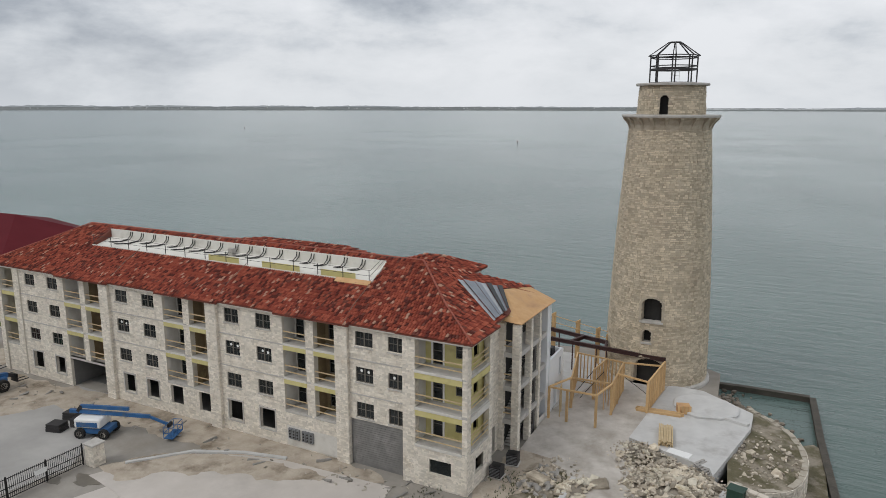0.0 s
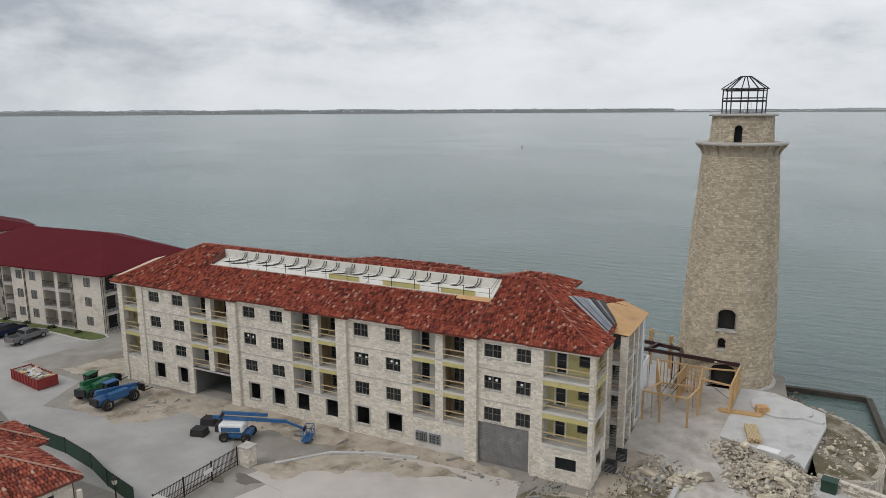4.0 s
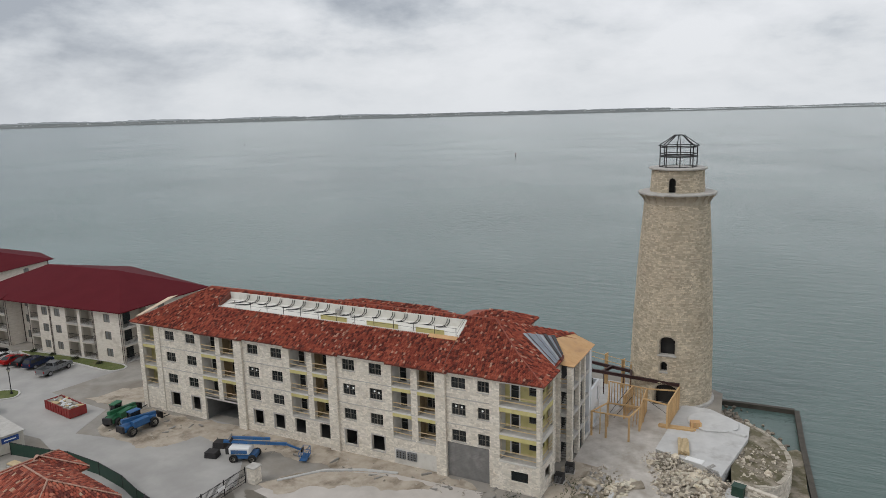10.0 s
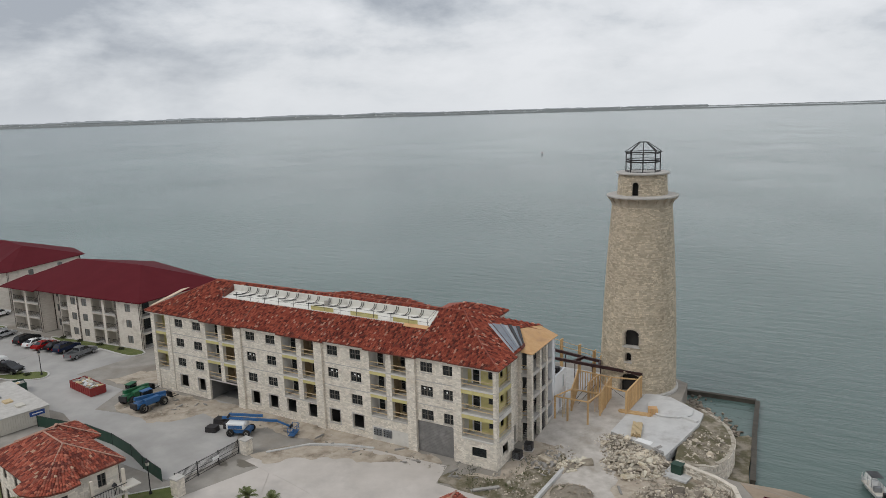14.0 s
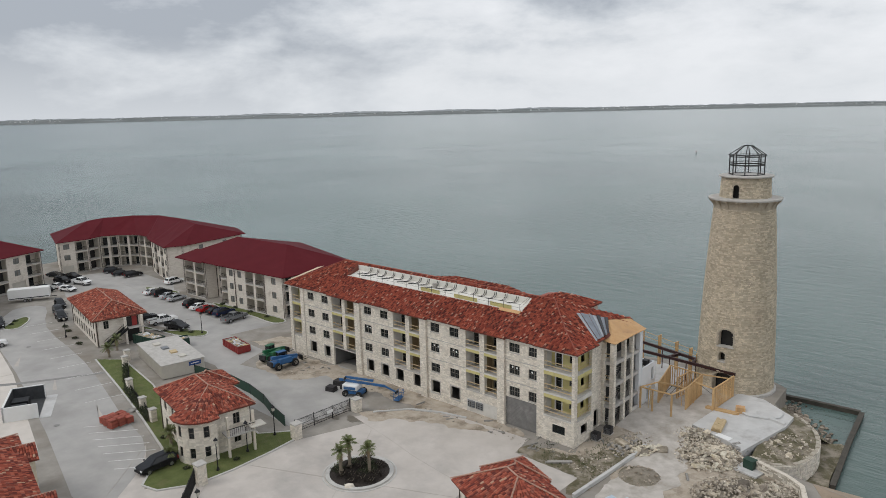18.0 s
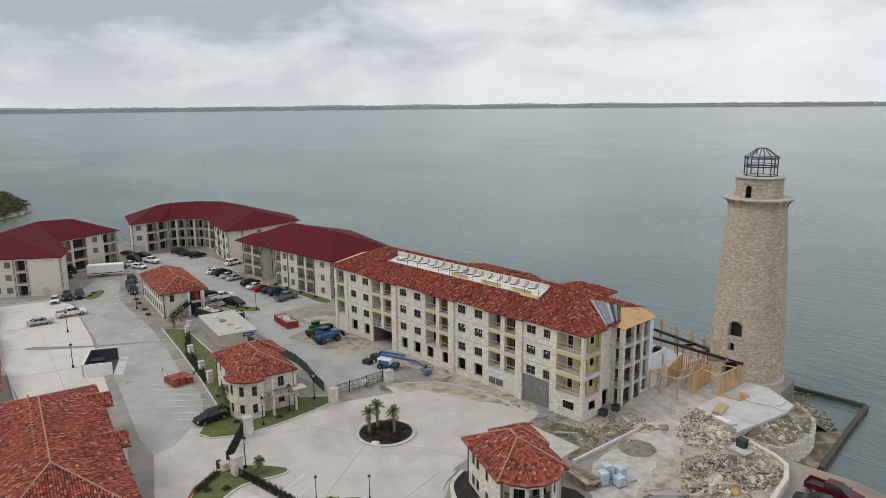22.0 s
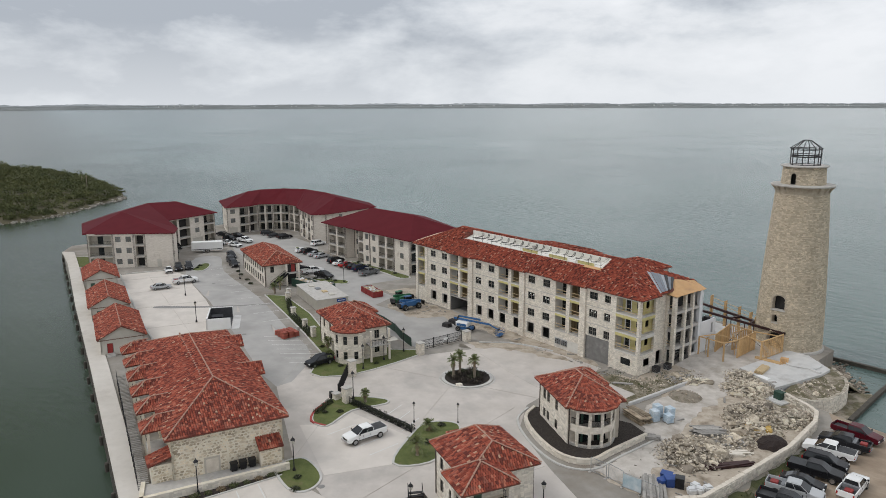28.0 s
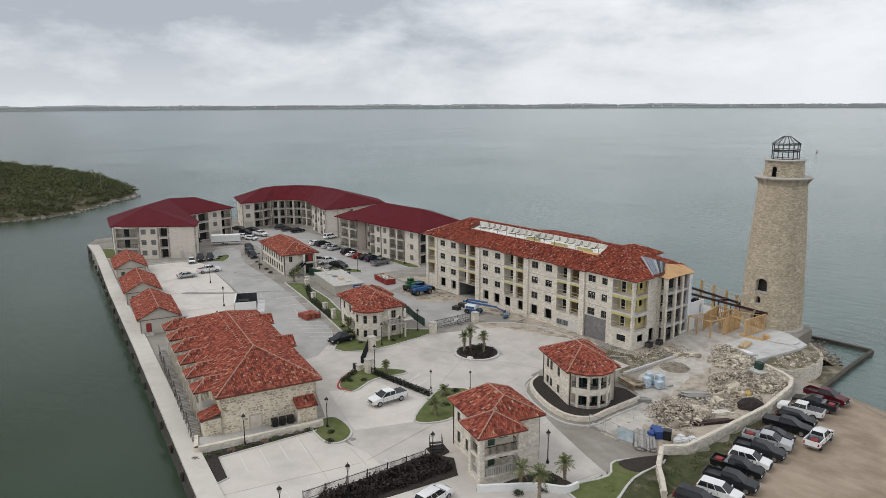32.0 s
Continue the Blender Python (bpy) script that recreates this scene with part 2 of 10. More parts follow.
def tile_mat(name, stops, dark):
    """Fired clay tiles: each tile takes one of several tones, with soot and lichen on top."""
    m = mat(name, (1, 1, 1), (.82, .80, .78), 5.0, 0.85, bump=0.3, bscale=7, stain=dark, sscale=0.22, smin=0.5, smax=0.85)
    nt = m.node_tree
    b = nt.nodes["Principled BSDF"]
    src = b.inputs["Base Color"].links[0].from_socket
    ramp = nt.nodes.new("ShaderNodeValToRGB")
    ramp.color_ramp.interpolation = 'CONSTANT'
    e = ramp.color_ramp.elements
    e[0].position, e[0].color = 0.0, (*stops[0][1], 1)
    e[1].position, e[1].color = stops[1][0], (*stops[1][1], 1)
    for p, c in stops[2:]:
        q = e.new(p)
        q.color = (*c, 1)
    geo = nt.nodes.new("ShaderNodeNewGeometry")
    nt.links.new(geo.outputs["Random Per Island"], ramp.inputs[0])
    mu = nt.nodes.new("ShaderNodeMix"); mu.data_type = 'RGBA'; mu.blend_type = 'MULTIPLY'
    mu.inputs["Factor"].default_value = 1.0
    nt.links.new(ramp.outputs[0], mu.inputs["A"]); nt.links.new(src, mu.inputs["B"])
    nt.links.new(mu.outputs["Result"], b.inputs["Base Color"])
    b.inputs["Specular IOR Level"].default_value = 0.25
    return m


M["tile"] = tile_mat("clay_tile", [(0, (.10, .025, .018)), (.16, (.22, .046, .029)), (.40, (.31, .070, .042)), (.70, (.39, .105, .062)), (.90, (.17, .055, .04)), (.95, (.48, .28, .20))], (.62, .55, .52))
M["tile_old"] = tile_mat("mottled_clay_tile", [(0, (0.165, 0.046, 0.036)), (.2, (0.260, 0.064, 0.043)), (.42, (0.360, 0.092, 0.059)), (.62, (0.455, 0.131, 0.083)), (.78, (0.320, 0.115, 0.082)), (.90, (0.49, 0.180, 0.118)), (.972, (0.537, 0.356, 0.250))], (0.688, 0.610, 0.562))
M["redmetal"] = mat("red_metal_roof", (0.090, 0.0075, 0.012), (0.108, 0.011, 0.016), 0.3, 0.66)
M["redmetal"].node_tree.nodes["Principled BSDF"].inputs["Specular IOR Level"].default_value = 0.09
# near-black shade for the insides of openings; also hoses and dials
M["dark"] = mat("dark_interior", (0.02, 0.02, 0.02), (0.035, 0.032, 0.03), 1, 0.8)
M["steel"] = mat("dark_steel", (0.03, 0.03, 0.033), (0.05, 0.045, 0.045), 2, 0.6, metal=0.3)
# far shore tones, with the distance haze put into their colours
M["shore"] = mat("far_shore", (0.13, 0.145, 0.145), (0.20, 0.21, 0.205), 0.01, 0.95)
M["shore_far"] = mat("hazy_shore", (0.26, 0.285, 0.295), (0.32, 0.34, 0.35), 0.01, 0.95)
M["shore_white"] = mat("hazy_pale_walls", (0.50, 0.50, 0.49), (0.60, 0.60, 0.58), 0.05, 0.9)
M["bulkhead"] = mat("stained_bulkhead", (0.045, 0.040, 0.032), (0.085, 0.075, 0.060), 1.0, 0.85, bump=0.4, bscale=4, stain=(0.06, 0.05, 0.04), sscale=0.5)
M["white"] = mat("white_paint", (0.74, 0.74, 0.72), (0.80, 0.80, 0.79), 0.8, 0.6)
M["wood"] = mat("pine_lumber", (0.50, 0.32, 0.15), (0.60, 0.41, 0.21), 2.0, 0.75, rnd=0.15)
M["stone_pc"] = mat("limestone_pieces", (0.62, 0.565, 0.48), (0.77, 0.72, 0.635), 0.9, 0.9, bump=0.5, bscale=9, rnd=0.17, island=True, stain=(0.541, 0.452, 0.350), sscale=0.8, smin=0.6, smax=0.85)
M["cast"] = mat("cast_concrete", (0.42, 0.40, 0.37), (0.52, 0.50, 0.47), 1.5, 0.9, bump=0.2, stain=(0.33, 0.31, 0.28), sscale=0.7)
M["plaster"] = mat("pale_render", (0.58, 0.56, 0.51), (0.66, 0.64, 0.60), 0.8, 0.9, stain=(0.46, 0.43, 0.39), sscale=0.5)
M["sheath"] = mat("yellow_sheathing", (0.50, 0.44, 0.17), (0.60, 0.54, 0.26), 0.7, 0.8, stain=(0.42, 0.36, 0.17), sscale=0.9)
# brown board, darkened further to hold the shade of the balcony recesses
M["brownboard"] = mat("shaded_brown_board", (0.17, 0.125, 0.07), (0.25, 0.185, 0.105), 0.8, 0.9, stain=(0.36, 0.31, 0.15), sscale=0.6, smin=0.58, smax=0.7)
M["lumber"] = mat("rail_lumber", (0.47, 0.35, 0.20), (0.58, 0.46, 0.28), 3, 0.8)
M["frame"] = mat("window_frame", (0.10, 0.09, 0.075), (0.15, 0.135, 0.115), 4, 0.5)
M["greymetal"] = mat("grey_cabinet", (0.20, 0.21, 0.22), (0.26, 0.27, 0.28), 3, 0.5, metal=0.4)
M["shutter"] = mat("grey_block", (0.17, 0.165, 0.16), (0.23, 0.225, 0.215), 1.2, 0.9, bump=0.3, stain=(0.27, 0.26, 0.25), sscale=0.6)
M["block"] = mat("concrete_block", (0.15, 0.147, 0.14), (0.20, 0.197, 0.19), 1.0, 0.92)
# interior board, its colour darkened to stand for unlit rooms
M["drywall"] = mat("unlit_board", (0.065, 0.06, 0.055), (0.10, 0.095, 0.088), 0.7, 0.92)
M["ply"] = mat("plywood", (0.52, 0.30, 0.13), (0.62, 0.39, 0.20), 1.2, 0.75, stain=(0.42, 0.24, 0.12), sscale=0.6, rnd=0.1)
M["pale_ply"] = mat("pale_plywood", (0.58, 0.44, 0.31), (0.68, 0.54, 0.41), 1.2, 0.8, stain=(0.50, 0.36, 0.25), sscale=0.8)
M["deck"] = mat("roof_underlay", (0.15, 0.05, 0.035), (0.19, 0.065, 0.045), 1.5, 0.9)
M["tile_plain"] = mat("clay_tile_plain", (0.25, 0.065, 0.042), (0.34, 0.10, 0.065), 2.2, 0.85, bump=0.5, bscale=3.5, stain=(0.18, 0.05, 0.04), sscale=0.5)
M["ridge"] = mat("ridge_mortar", (0.33, 0.17, 0.12), (0.47, 0.30, 0.23), 2.5, 0.9, bump=0.3)
M["membrane"] = mat("white_membrane", (0.66, 0.64, 0.58), (0.74, 0.72, 0.67), 0.6, 0.6, stain=(0.50, 0.475, 0.42), sscale=0.5)
M["zinc"] = mat("galvanised_sheet", (0.36, 0.38, 0.40), (0.48, 0.50, 0.52), 1.5, 0.38, metal=0.8)
M["bluemetal"] = mat("blue_grey_sheet", (0.17, 0.19, 0.22), (0.26, 0.28, 0.31), 1.2, 0.45, metal=0.3)
M["felt"] = mat("black_felt", (0.03, 0.032, 0.035), (0.06, 0.062, 0.065), 1.5, 0.7)
M["trim"] = mat("dark_trim", (0.16, 0.10, 0.075), (0.21, 0.14, 0.10), 2, 0.7)


def glass_mat():
    m = bpy.data.materials.new("window_glass")
    m.use_nodes = True
    b = m.node_tree.nodes["Principled BSDF"]
    b.inputs["Base Color"].default_value = (0.03, 0.036, 0.038, 1)
    b.inputs["Roughness"].default_value = 0.04
    b.inputs["IOR"].default_value = 1.38
    b.inputs["Transmission Weight"].default_value = 0.35
    return m


M["glass"] = glass_mat()

M["tower_pc"] = mat("tower_stones", (0.43, 0.365, 0.265), (0.62, 0.54, 0.415), 0.7, 0.92, bump=0.6, bscale=8, rnd=0.24, island=True, stain=(0.33, 0.265, 0.19), sscale=0.35, smin=0.56, smax=0.78)
M["wet"] = mat("wet_mud", (0.13, 0.115, 0.092), (0.20, 0.18, 0.15), 0.5, 0.32, stain=(0.08, 0.068, 0.052), sscale=0.3)
M["rubble"] = mat("rubble_stone", (0.25, 0.225, 0.185), (0.44, 0.405, 0.345), 0.8, 0.92, bump=0.6, bscale=5, rnd=0.38, island=True, stain=(0.15, 0.125, 0.10), sscale=0.5)
M["riprap"] = mat("shore_rock", (0.17, 0.155, 0.135), (0.30, 0.275, 0.24), 0.8, 0.9, bump=0.6, bscale=5, rnd=0.4, island=True)
M["slabc"] = mat("pale_slab", (0.47, 0.465, 0.455), (0.58, 0.575, 0.56), 0.5, 0.85, bump=0.1, stain=(0.36, 0.345, 0.33), sscale=0.35)
M["rust"] = mat("primer_steel", (0.045, 0.022, 0.022), (0.07, 0.035, 0.033), 2, 0.55, metal=0.3)
M["bluepanel"] = mat("white_house_wrap", (0.70, 0.72, 0.74), (0.78, 0.79, 0.80), 0.6, 0.6)
M["oldwall"] = mat("old_rubble_wall", (0.35, 0.31, 0.25), (0.47, 0.43, 0.36), 1.2, 0.92, bump=0.9, bscale=3, stain=(0.20, 0.17, 0.13), sscale=0.5)
M["grass"] = mat("lawn", (0.080, 0.105, 0.026), (0.135, 0.155, 0.048), 0.8, 0.95, bump=0.8, bscale=14, stain=(0.16, 0.14, 0.065), sscale=0.35)
M["weeds"] = mat("weedy_soil", (0.082, 0.076, 0.036), (0.17, 0.145, 0.092), 0.6, 0.95, bump=0.8, bscale=8, stain=(0.31, 0.27, 0.215), sscale=0.5, smin=0.45, smax=0.62)
M["sand"] = mat("damp_sand", (0.285, 0.222, 0.162), (0.39, 0.312, 0.236), 0.5, 0.95, bump=0.3, bscale=3, stain=(0.205, 0.152, 0.105), sscale=0.11, smin=0.45, smax=0.68, axis=(.45, 1.2, 1))
M["soil"] = mat("pale_soil", (0.355, 0.298, 0.234), (0.50, 0.438, 0.36), 0.7, 0.95, bump=0.7, bscale=4, stain=(0.177, 0.140, 0.098), sscale=0.33, smin=0.5, smax=0.68)
M["grey_wood"] = mat("weathered_wood", (0.26, 0.245, 0.225), (0.36, 0.345, 0.32), 2.5, 0.9, rnd=0.2)
M["old_timber"] = mat("old_brown_timber", (0.16, 0.12, 0.08), (0.40, 0.33, 0.24), 1.2, 0.9, rnd=0.4)
M["kerb"] = mat("kerb_concrete", (0.46, 0.45, 0.425), (0.56, 0.55, 0.525), 1.2, 0.9, stain=(0.36, 0.34, 0.315), sscale=0.5)
M["redkerb"] = mat("red_painted_kerb", (0.30, 0.035, 0.03), (0.38, 0.06, 0.05), 2, 0.7)
M["whiteline"] = mat("road_paint", (0.60, 0.60, 0.58), (0.68, 0.68, 0.66), 2, 0.8)
M["road"] = mat("drive_concrete", (0.475, 0.436, 0.396), (0.575, 0.53, 0.487), 0.3, 0.9, bump=0.1, bscale=4, stain=(0.36, 0.335, 0.31), sscale=0.11, smin=0.48, smax=0.74)
M["road_worn"] = mat("worn_concrete", (0.335, 0.325, 0.31), (0.425, 0.41, 0.39), 0.25, 0.9, bump=0.1, bscale=4, stain=(0.295, 0.285, 0.27), sscale=0.08, smin=0.48, smax=0.72)
M["lot"] = mat("lot_concrete", (0.56, 0.515, 0.465), (0.64, 0.592, 0.54), 0.3, 0.9, bump=0.08, bscale=4, stain=(0.447, 0.415, 0.380), sscale=0.1, smin=0.5, smax=0.78)
M["quay"] = mat("quay_concrete", (0.541, 0.505, 0.453), (0.624, 0.585, 0.531), 0.5, 0.9, stain=(0.437, 0.400, 0.351), sscale=0.25)
M["dust"] = mat("caliche_dust", (0.43, 0.394, 0.352), (0.58, 0.543, 0.50), 0.6, 0.95, bump=0.3, bscale=4, stain=(0.29, 0.257, 0.215), sscale=0.28, smin=0.47, smax=0.72)
M["mulch"] = mat("dark_mulch", (0.022, 0.017, 0.014), (0.045, 0.035, 0.028), 3, 0.95, bump=0.9, bscale=14)
M["stain"] = mat("damp_concrete", (0.20, 0.195, 0.185), (0.27, 0.26, 0.25), 1.0, 0.8)
M["apt"] = mat("apartment_stone", (0.60, 0.545, 0.47), (0.75, 0.695, 0.62), 1.3, 0.9, bump=0.4, bscale=4, axis=(1, 1, 3), stain=(0.483, 0.423, 0.356), sscale=0.5)
# recess walls, one even tone darker than the facade stone
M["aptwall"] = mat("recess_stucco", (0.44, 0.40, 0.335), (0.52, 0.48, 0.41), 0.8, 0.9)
# apartment panes in an uneven pale grey
M["blindglass"] = mat("pale_window_glass", (0.10, 0.105, 0.10), (0.27, 0.275, 0.265), 0.35, 0.15)
M["black"] = mat("black_metal", (0.012, 0.012, 0.013), (0.022, 0.022, 0.024), 3, 0.5, metal=0.4)
M["bronze"] = mat("bronze_pipe", (0.05, 0.035, 0.028), (0.075, 0.055, 0.045), 3, 0.5, metal=0.3)
M["cream"] = mat("cream_paint", (0.50, 0.47, 0.41), (0.57, 0.54, 0.48), 1.0, 0.7)
M["stone2"] = mat("gatehouse_stone", (0.568, 0.510, 0.427), (0.693, 0.632, 0.545), 1.2, 0.9, bump=0.4, bscale=4, stain=(0.483, 0.418, 0.347), sscale=0.5)
M["stone_warm"] = mat("warm_mortar", (0.68, 0.62, 0.50), (0.76, 0.70, 0.585), 1.2, 0.92, bump=0.5, bscale=5, stain=(0.60, 0.52, 0.38), sscale=0.5)
M["warm_pc"] = mat("warm_stones", (0.40, 0.325, 0.22), (0.68, 0.60, 0.47), 0.9, 0.9, bump=0.5, bscale=6, rnd=0.32, island=True)
M["rubber"] = mat("tyre_rubber", (0.012, 0.012, 0.012), (0.022, 0.022, 0.021), 6, 0.85)
M["reddoor"] = mat("red_door_paint", (0.26, 0.02, 0.018), (0.32, 0.035, 0.03), 2, 0.5)
M["greendoor"] = mat("green_door_paint", (0.03, 0.075, 0.05), (0.045, 0.10, 0.07), 2, 0.5)
for k, c in {"white": (.74, .74, .73), "black": (.012, .012, .014), "maroon": (.075, .008, .014), "silver": (.42, .43, .44), "darkgrey": (.022, .023, .026), "navy": (.012, .02, .05), "red": (.30, .012, .012), "grey": (.17, .175, .18)}.items():
    M["car_" + k] = mat("car_paint_" + k, c, tuple(v * 1.12 for v in c), 0.6, 0.22)
    M["car_" + k].node_tree.nodes["Principled BSDF"].inputs["Specular IOR Level"].default_value = 0.28
M["carglass"] = mat("tinted_car_glass", (0.012, 0.014, 0.016), (0.02, 0.022, 0.024), 1, 0.08)
M["chrome"] = mat("bright_metal", (0.55, 0.55, 0.56), (0.62, 0.62, 0.63), 3, 0.25, metal=1.0)
M["rim"] = mat("wheel_rim", (0.30, 0.30, 0.31), (0.38, 0.38, 0.39), 3, 0.35, metal=0.8)
M["headlight"] = mat("headlight_lens", (0.55, 0.56, 0.57), (0.65, 0.66, 0.66), 3, 0.1)
M["taillight"] = mat("taillight_lens", (0.30, 0.01, 0.01), (0.36, 0.02, 0.02), 3, 0.2)
M["blue"] = mat("blue_machine_paint", (0.02, 0.10, 0.26), (0.035, 0.13, 0.31), 1.5, 0.45, stain=(0.10, 0.13, 0.17), sscale=1.2)
M["green"] = mat("green_machine_paint", (0.01, 0.11, 0.045), (0.02, 0.14, 0.06), 1.5, 0.5, stain=(0.06, 0.10, 0.06), sscale=1.2)
M["dkgreen"] = mat("dark_green_steel", (0.012, 0.045, 0.03), (0.022, 0.06, 0.042), 1.5, 0.6, stain=(0.05, 0.045, 0.035), sscale=1.5)
M["redbin"] = mat("red_bin_paint", (0.22, 0.02, 0.02), (0.30, 0.04, 0.035), 1.5, 0.6, stain=(0.13, 0.05, 0.04), sscale=1.5)
M["brick"] = mat("red_brick_pack", (0.26, 0.06, 0.04), (0.36, 0.10, 0.07), 2.5, 0.9, bump=0.3, rnd=0.25)
M["bluewrap"] = mat("blue_white_wrap", (0.30, 0.42, 0.52), (0.62, 0.67, 0.70), 1.6, 0.5)
M["bluetarp"] = mat("blue_plastic", (0.015, 0.05, 0.20), (0.03, 0.08, 0.28), 2, 0.45)
M["whitebag"] = mat("white_woven_bag", (0.60, 0.61, 0.62), (0.70, 0.70, 0.70), 2, 0.7, bump=0.5, bscale=5)
M["yellowst"] = mat("yellow_tarp", (0.42, 0.27, 0.06), (0.52, 0.36, 0.12), 1.5, 0.7)
M["blacksoil"] = mat("dark_topsoil", (0.02, 0.013, 0.012), (0.04, 0.028, 0.024), 2, 0.95, bump=0.9, bscale=8)
M["leaf"] = mat("dark_leaves", (0.018, 0.026, 0.010), (0.045, 0.058, 0.02), 1.5, 0.7, rnd=0.4, island=True)
M["leaf2"] = mat("brush_leaves", (0.038, 0.055, 0.018), (0.105, 0.118, 0.044), 0.15, 0.8, rnd=0.4, island=True)
M["brush"] = mat("island_brush", (0.038, 0.052, 0.014), (0.125, 0.128, 0.046), 0.09, 0.85, rnd=0.35, island=True)
M["scrub_soil"] = mat("island_scrub", (0.055, 0.052, 0.024), (0.115, 0.098, 0.056), 0.1, 0.95, bump=0.8, bscale=1.0, stain=(0.05, 0.055, 0.022), sscale=0.05)
M["burgundy"] = mat("dark_brown_leaves", (0.016, 0.012, 0.009), (0.034, 0.024, 0.017), 1.5, 0.7, rnd=0.4, island=True)
M["palmleaf"] = mat("palm_fronds", (0.085, 0.11, 0.035), (0.15, 0.165, 0.06), 2, 0.6, rnd=0.3, island=True)
M["palmdry"] = mat("palm_dead_frond", (0.20, 0.145, 0.08), (0.28, 0.21, 0.13), 2, 0.9)
M["trunk"] = mat("palm_trunk", (0.20, 0.165, 0.12), (0.30, 0.255, 0.195), 2.5, 0.95, bump=0.8, bscale=6)
M["screen"] = mat("printed_fence_screen", (0.30, 0.42, 0.48), (0.60, 0.64, 0.66), 0.9, 0.7)
M["joint"] = mat("paving_joint", (0.42, 0.385, 0.345), (0.48, 0.44, 0.40), 1.0, 0.9)
M["verge"] = mat("weedy_verge", (0.032, 0.042, 0.012), (0.078, 0.082, 0.030), 0.7, 0.95, bump=0.8, bscale=9, stain=(0.17, 0.145, 0.105), sscale=0.4, smin=0.52, smax=0.7)
M["rubble_ob"] = mat("loose_stone", (0.33, 0.28, 0.212), (0.62, 0.55, 0.44), 0.9, 0.92, bump=0.6, bscale=6, rnd=0.42, stain=(0.17, 0.135, 0.10), sscale=0.6, smin=0.5, smax=0.72)
M["riprap_ob"] = mat("loose_dark_rock", (0.15, 0.125, 0.098), (0.29, 0.25, 0.20), 0.9, 0.9, bump=0.6, bscale=5, rnd=0.4)
M["cream_ob"] = mat("loose_cream_stone", (0.46, 0.42, 0.33), (0.64, 0.59, 0.49), 0.9, 0.92, bump=0.6, bscale=6, rnd=0.28, stain=(0.34, 0.27, 0.16), sscale=0.7, smin=0.52, smax=0.75)
M["yard_dirt"] = mat("yard_dirt", (0.20, 0.17, 0.13), (0.32, 0.285, 0.235), 0.8, 0.95, bump=0.8, bscale=6, stain=(0.10, 0.09, 0.05), sscale=0.5, smin=0.5, smax=0.68)

# ---- geometry helpers ----
def obj(name, bm, material, parent=None, label="", m=None):
    me = bpy.data.meshes.new(name)
    bm.to_mesh(me)
    bm.free()
    for k in (material if isinstance(material, (list, tuple)) else [material]):
        me.materials.append(M[k])
    ob = new(name, me)
    if m is not None:
        ob.matrix_basis = m
    if parent is not None:
        ob.parent = parent
    if label:
        ob["label"] = label
    return ob


def part(name, bm, material, parent, label="", m=None):
    return obj(name, bm, material, parent, label, m)


def thing(name, m, label, category, group="", kind=""):
    e = new(name)
    e.empty_display_size = 0.3
    e.matrix_basis = m
    return tagged(e, label, category, group, kind)


def box(bm, x0, y0, z0, x1, y1, z1, mi=0):
    v = [bm.verts.new(p) for p in ((x0, y0, z0), (x1, y0, z0), (x1, y1, z0), (x0, y1, z0), (x0, y0, z1), (x1, y0, z1), (x1, y1, z1), (x0, y1, z1))]
    for f in ((0, 3, 2, 1), (4, 5, 6, 7), (0, 1, 5, 4), (1, 2, 6, 5), (2, 3, 7, 6), (3, 0, 4, 7)):
        bm.faces.new([v[i] for i in f]).material_index = mi
    return v


def cube(x0, y0, z0, x1, y1, z1):
    bm = bmesh.new()
    box(bm, x0, y0, z0, x1, y1, z1)
    return bm


def prism(bm, pts, z0, z1, mi=0):
    lo = [bm.verts.new((x, y, z0)) for x, y in pts]
    hi = [bm.verts.new((x, y, z1)) for x, y in pts]
    n = len(pts)
    bm.faces.new(list(reversed(lo))).material_index = mi
    bm.faces.new(hi).material_index = mi
    for i in range(n):
        bm.faces.new((lo[i], lo[(i + 1) % n], hi[(i + 1) % n], hi[i])).material_index = mi


def lathe(bm, prof, n=48, mi=0, cap=True):
    rings = [[bm.verts.new((r * math.cos(2 * math.pi * k / n), r * math.sin(2 * math.pi * k / n), z)) for k in range(n)] for r, z in prof]
    for a, b in zip(rings, rings[1:]):
        for k in range(n):
            bm.faces.new((a[k], a[(k + 1) % n], b[(k + 1) % n], b[k])).material_index = mi
    if cap:
        bm.faces.new(list(reversed(rings[0])))
        bm.faces.new(rings[-1])


# ---- sea, land, far shore ----
SEA = -3.0
# the far water climbs a little, so that its rim lies on the true horizon
bm = bmesh.new()
prev = None
for R, dz in ((1.0, 0), (300, 0), (900, 0), (1800, .4), (2600, 2.5), (3400, 7.5), (4200, 15.5), (4900, 25)):
    ring = [bm.verts.new((R * math.cos(a * math.pi / 48), R * math.sin(a * math.pi / 48), SEA + dz)) for a in range(96)]
    if prev:
        for k in range(96):
            bm.faces.new((prev[k], prev[(k + 1) % 96], ring[(k + 1) % 96], ring[k]))
    else:
        bm.faces.new(ring)
    prev = ring
bmesh.ops.recalc_face_normals(bm, faces=bm.faces)
for f in bm.faces:
    f.smooth = True
    if f.normal.z < 0:
        f.normal_flip()
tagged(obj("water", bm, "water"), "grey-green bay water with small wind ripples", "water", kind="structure")

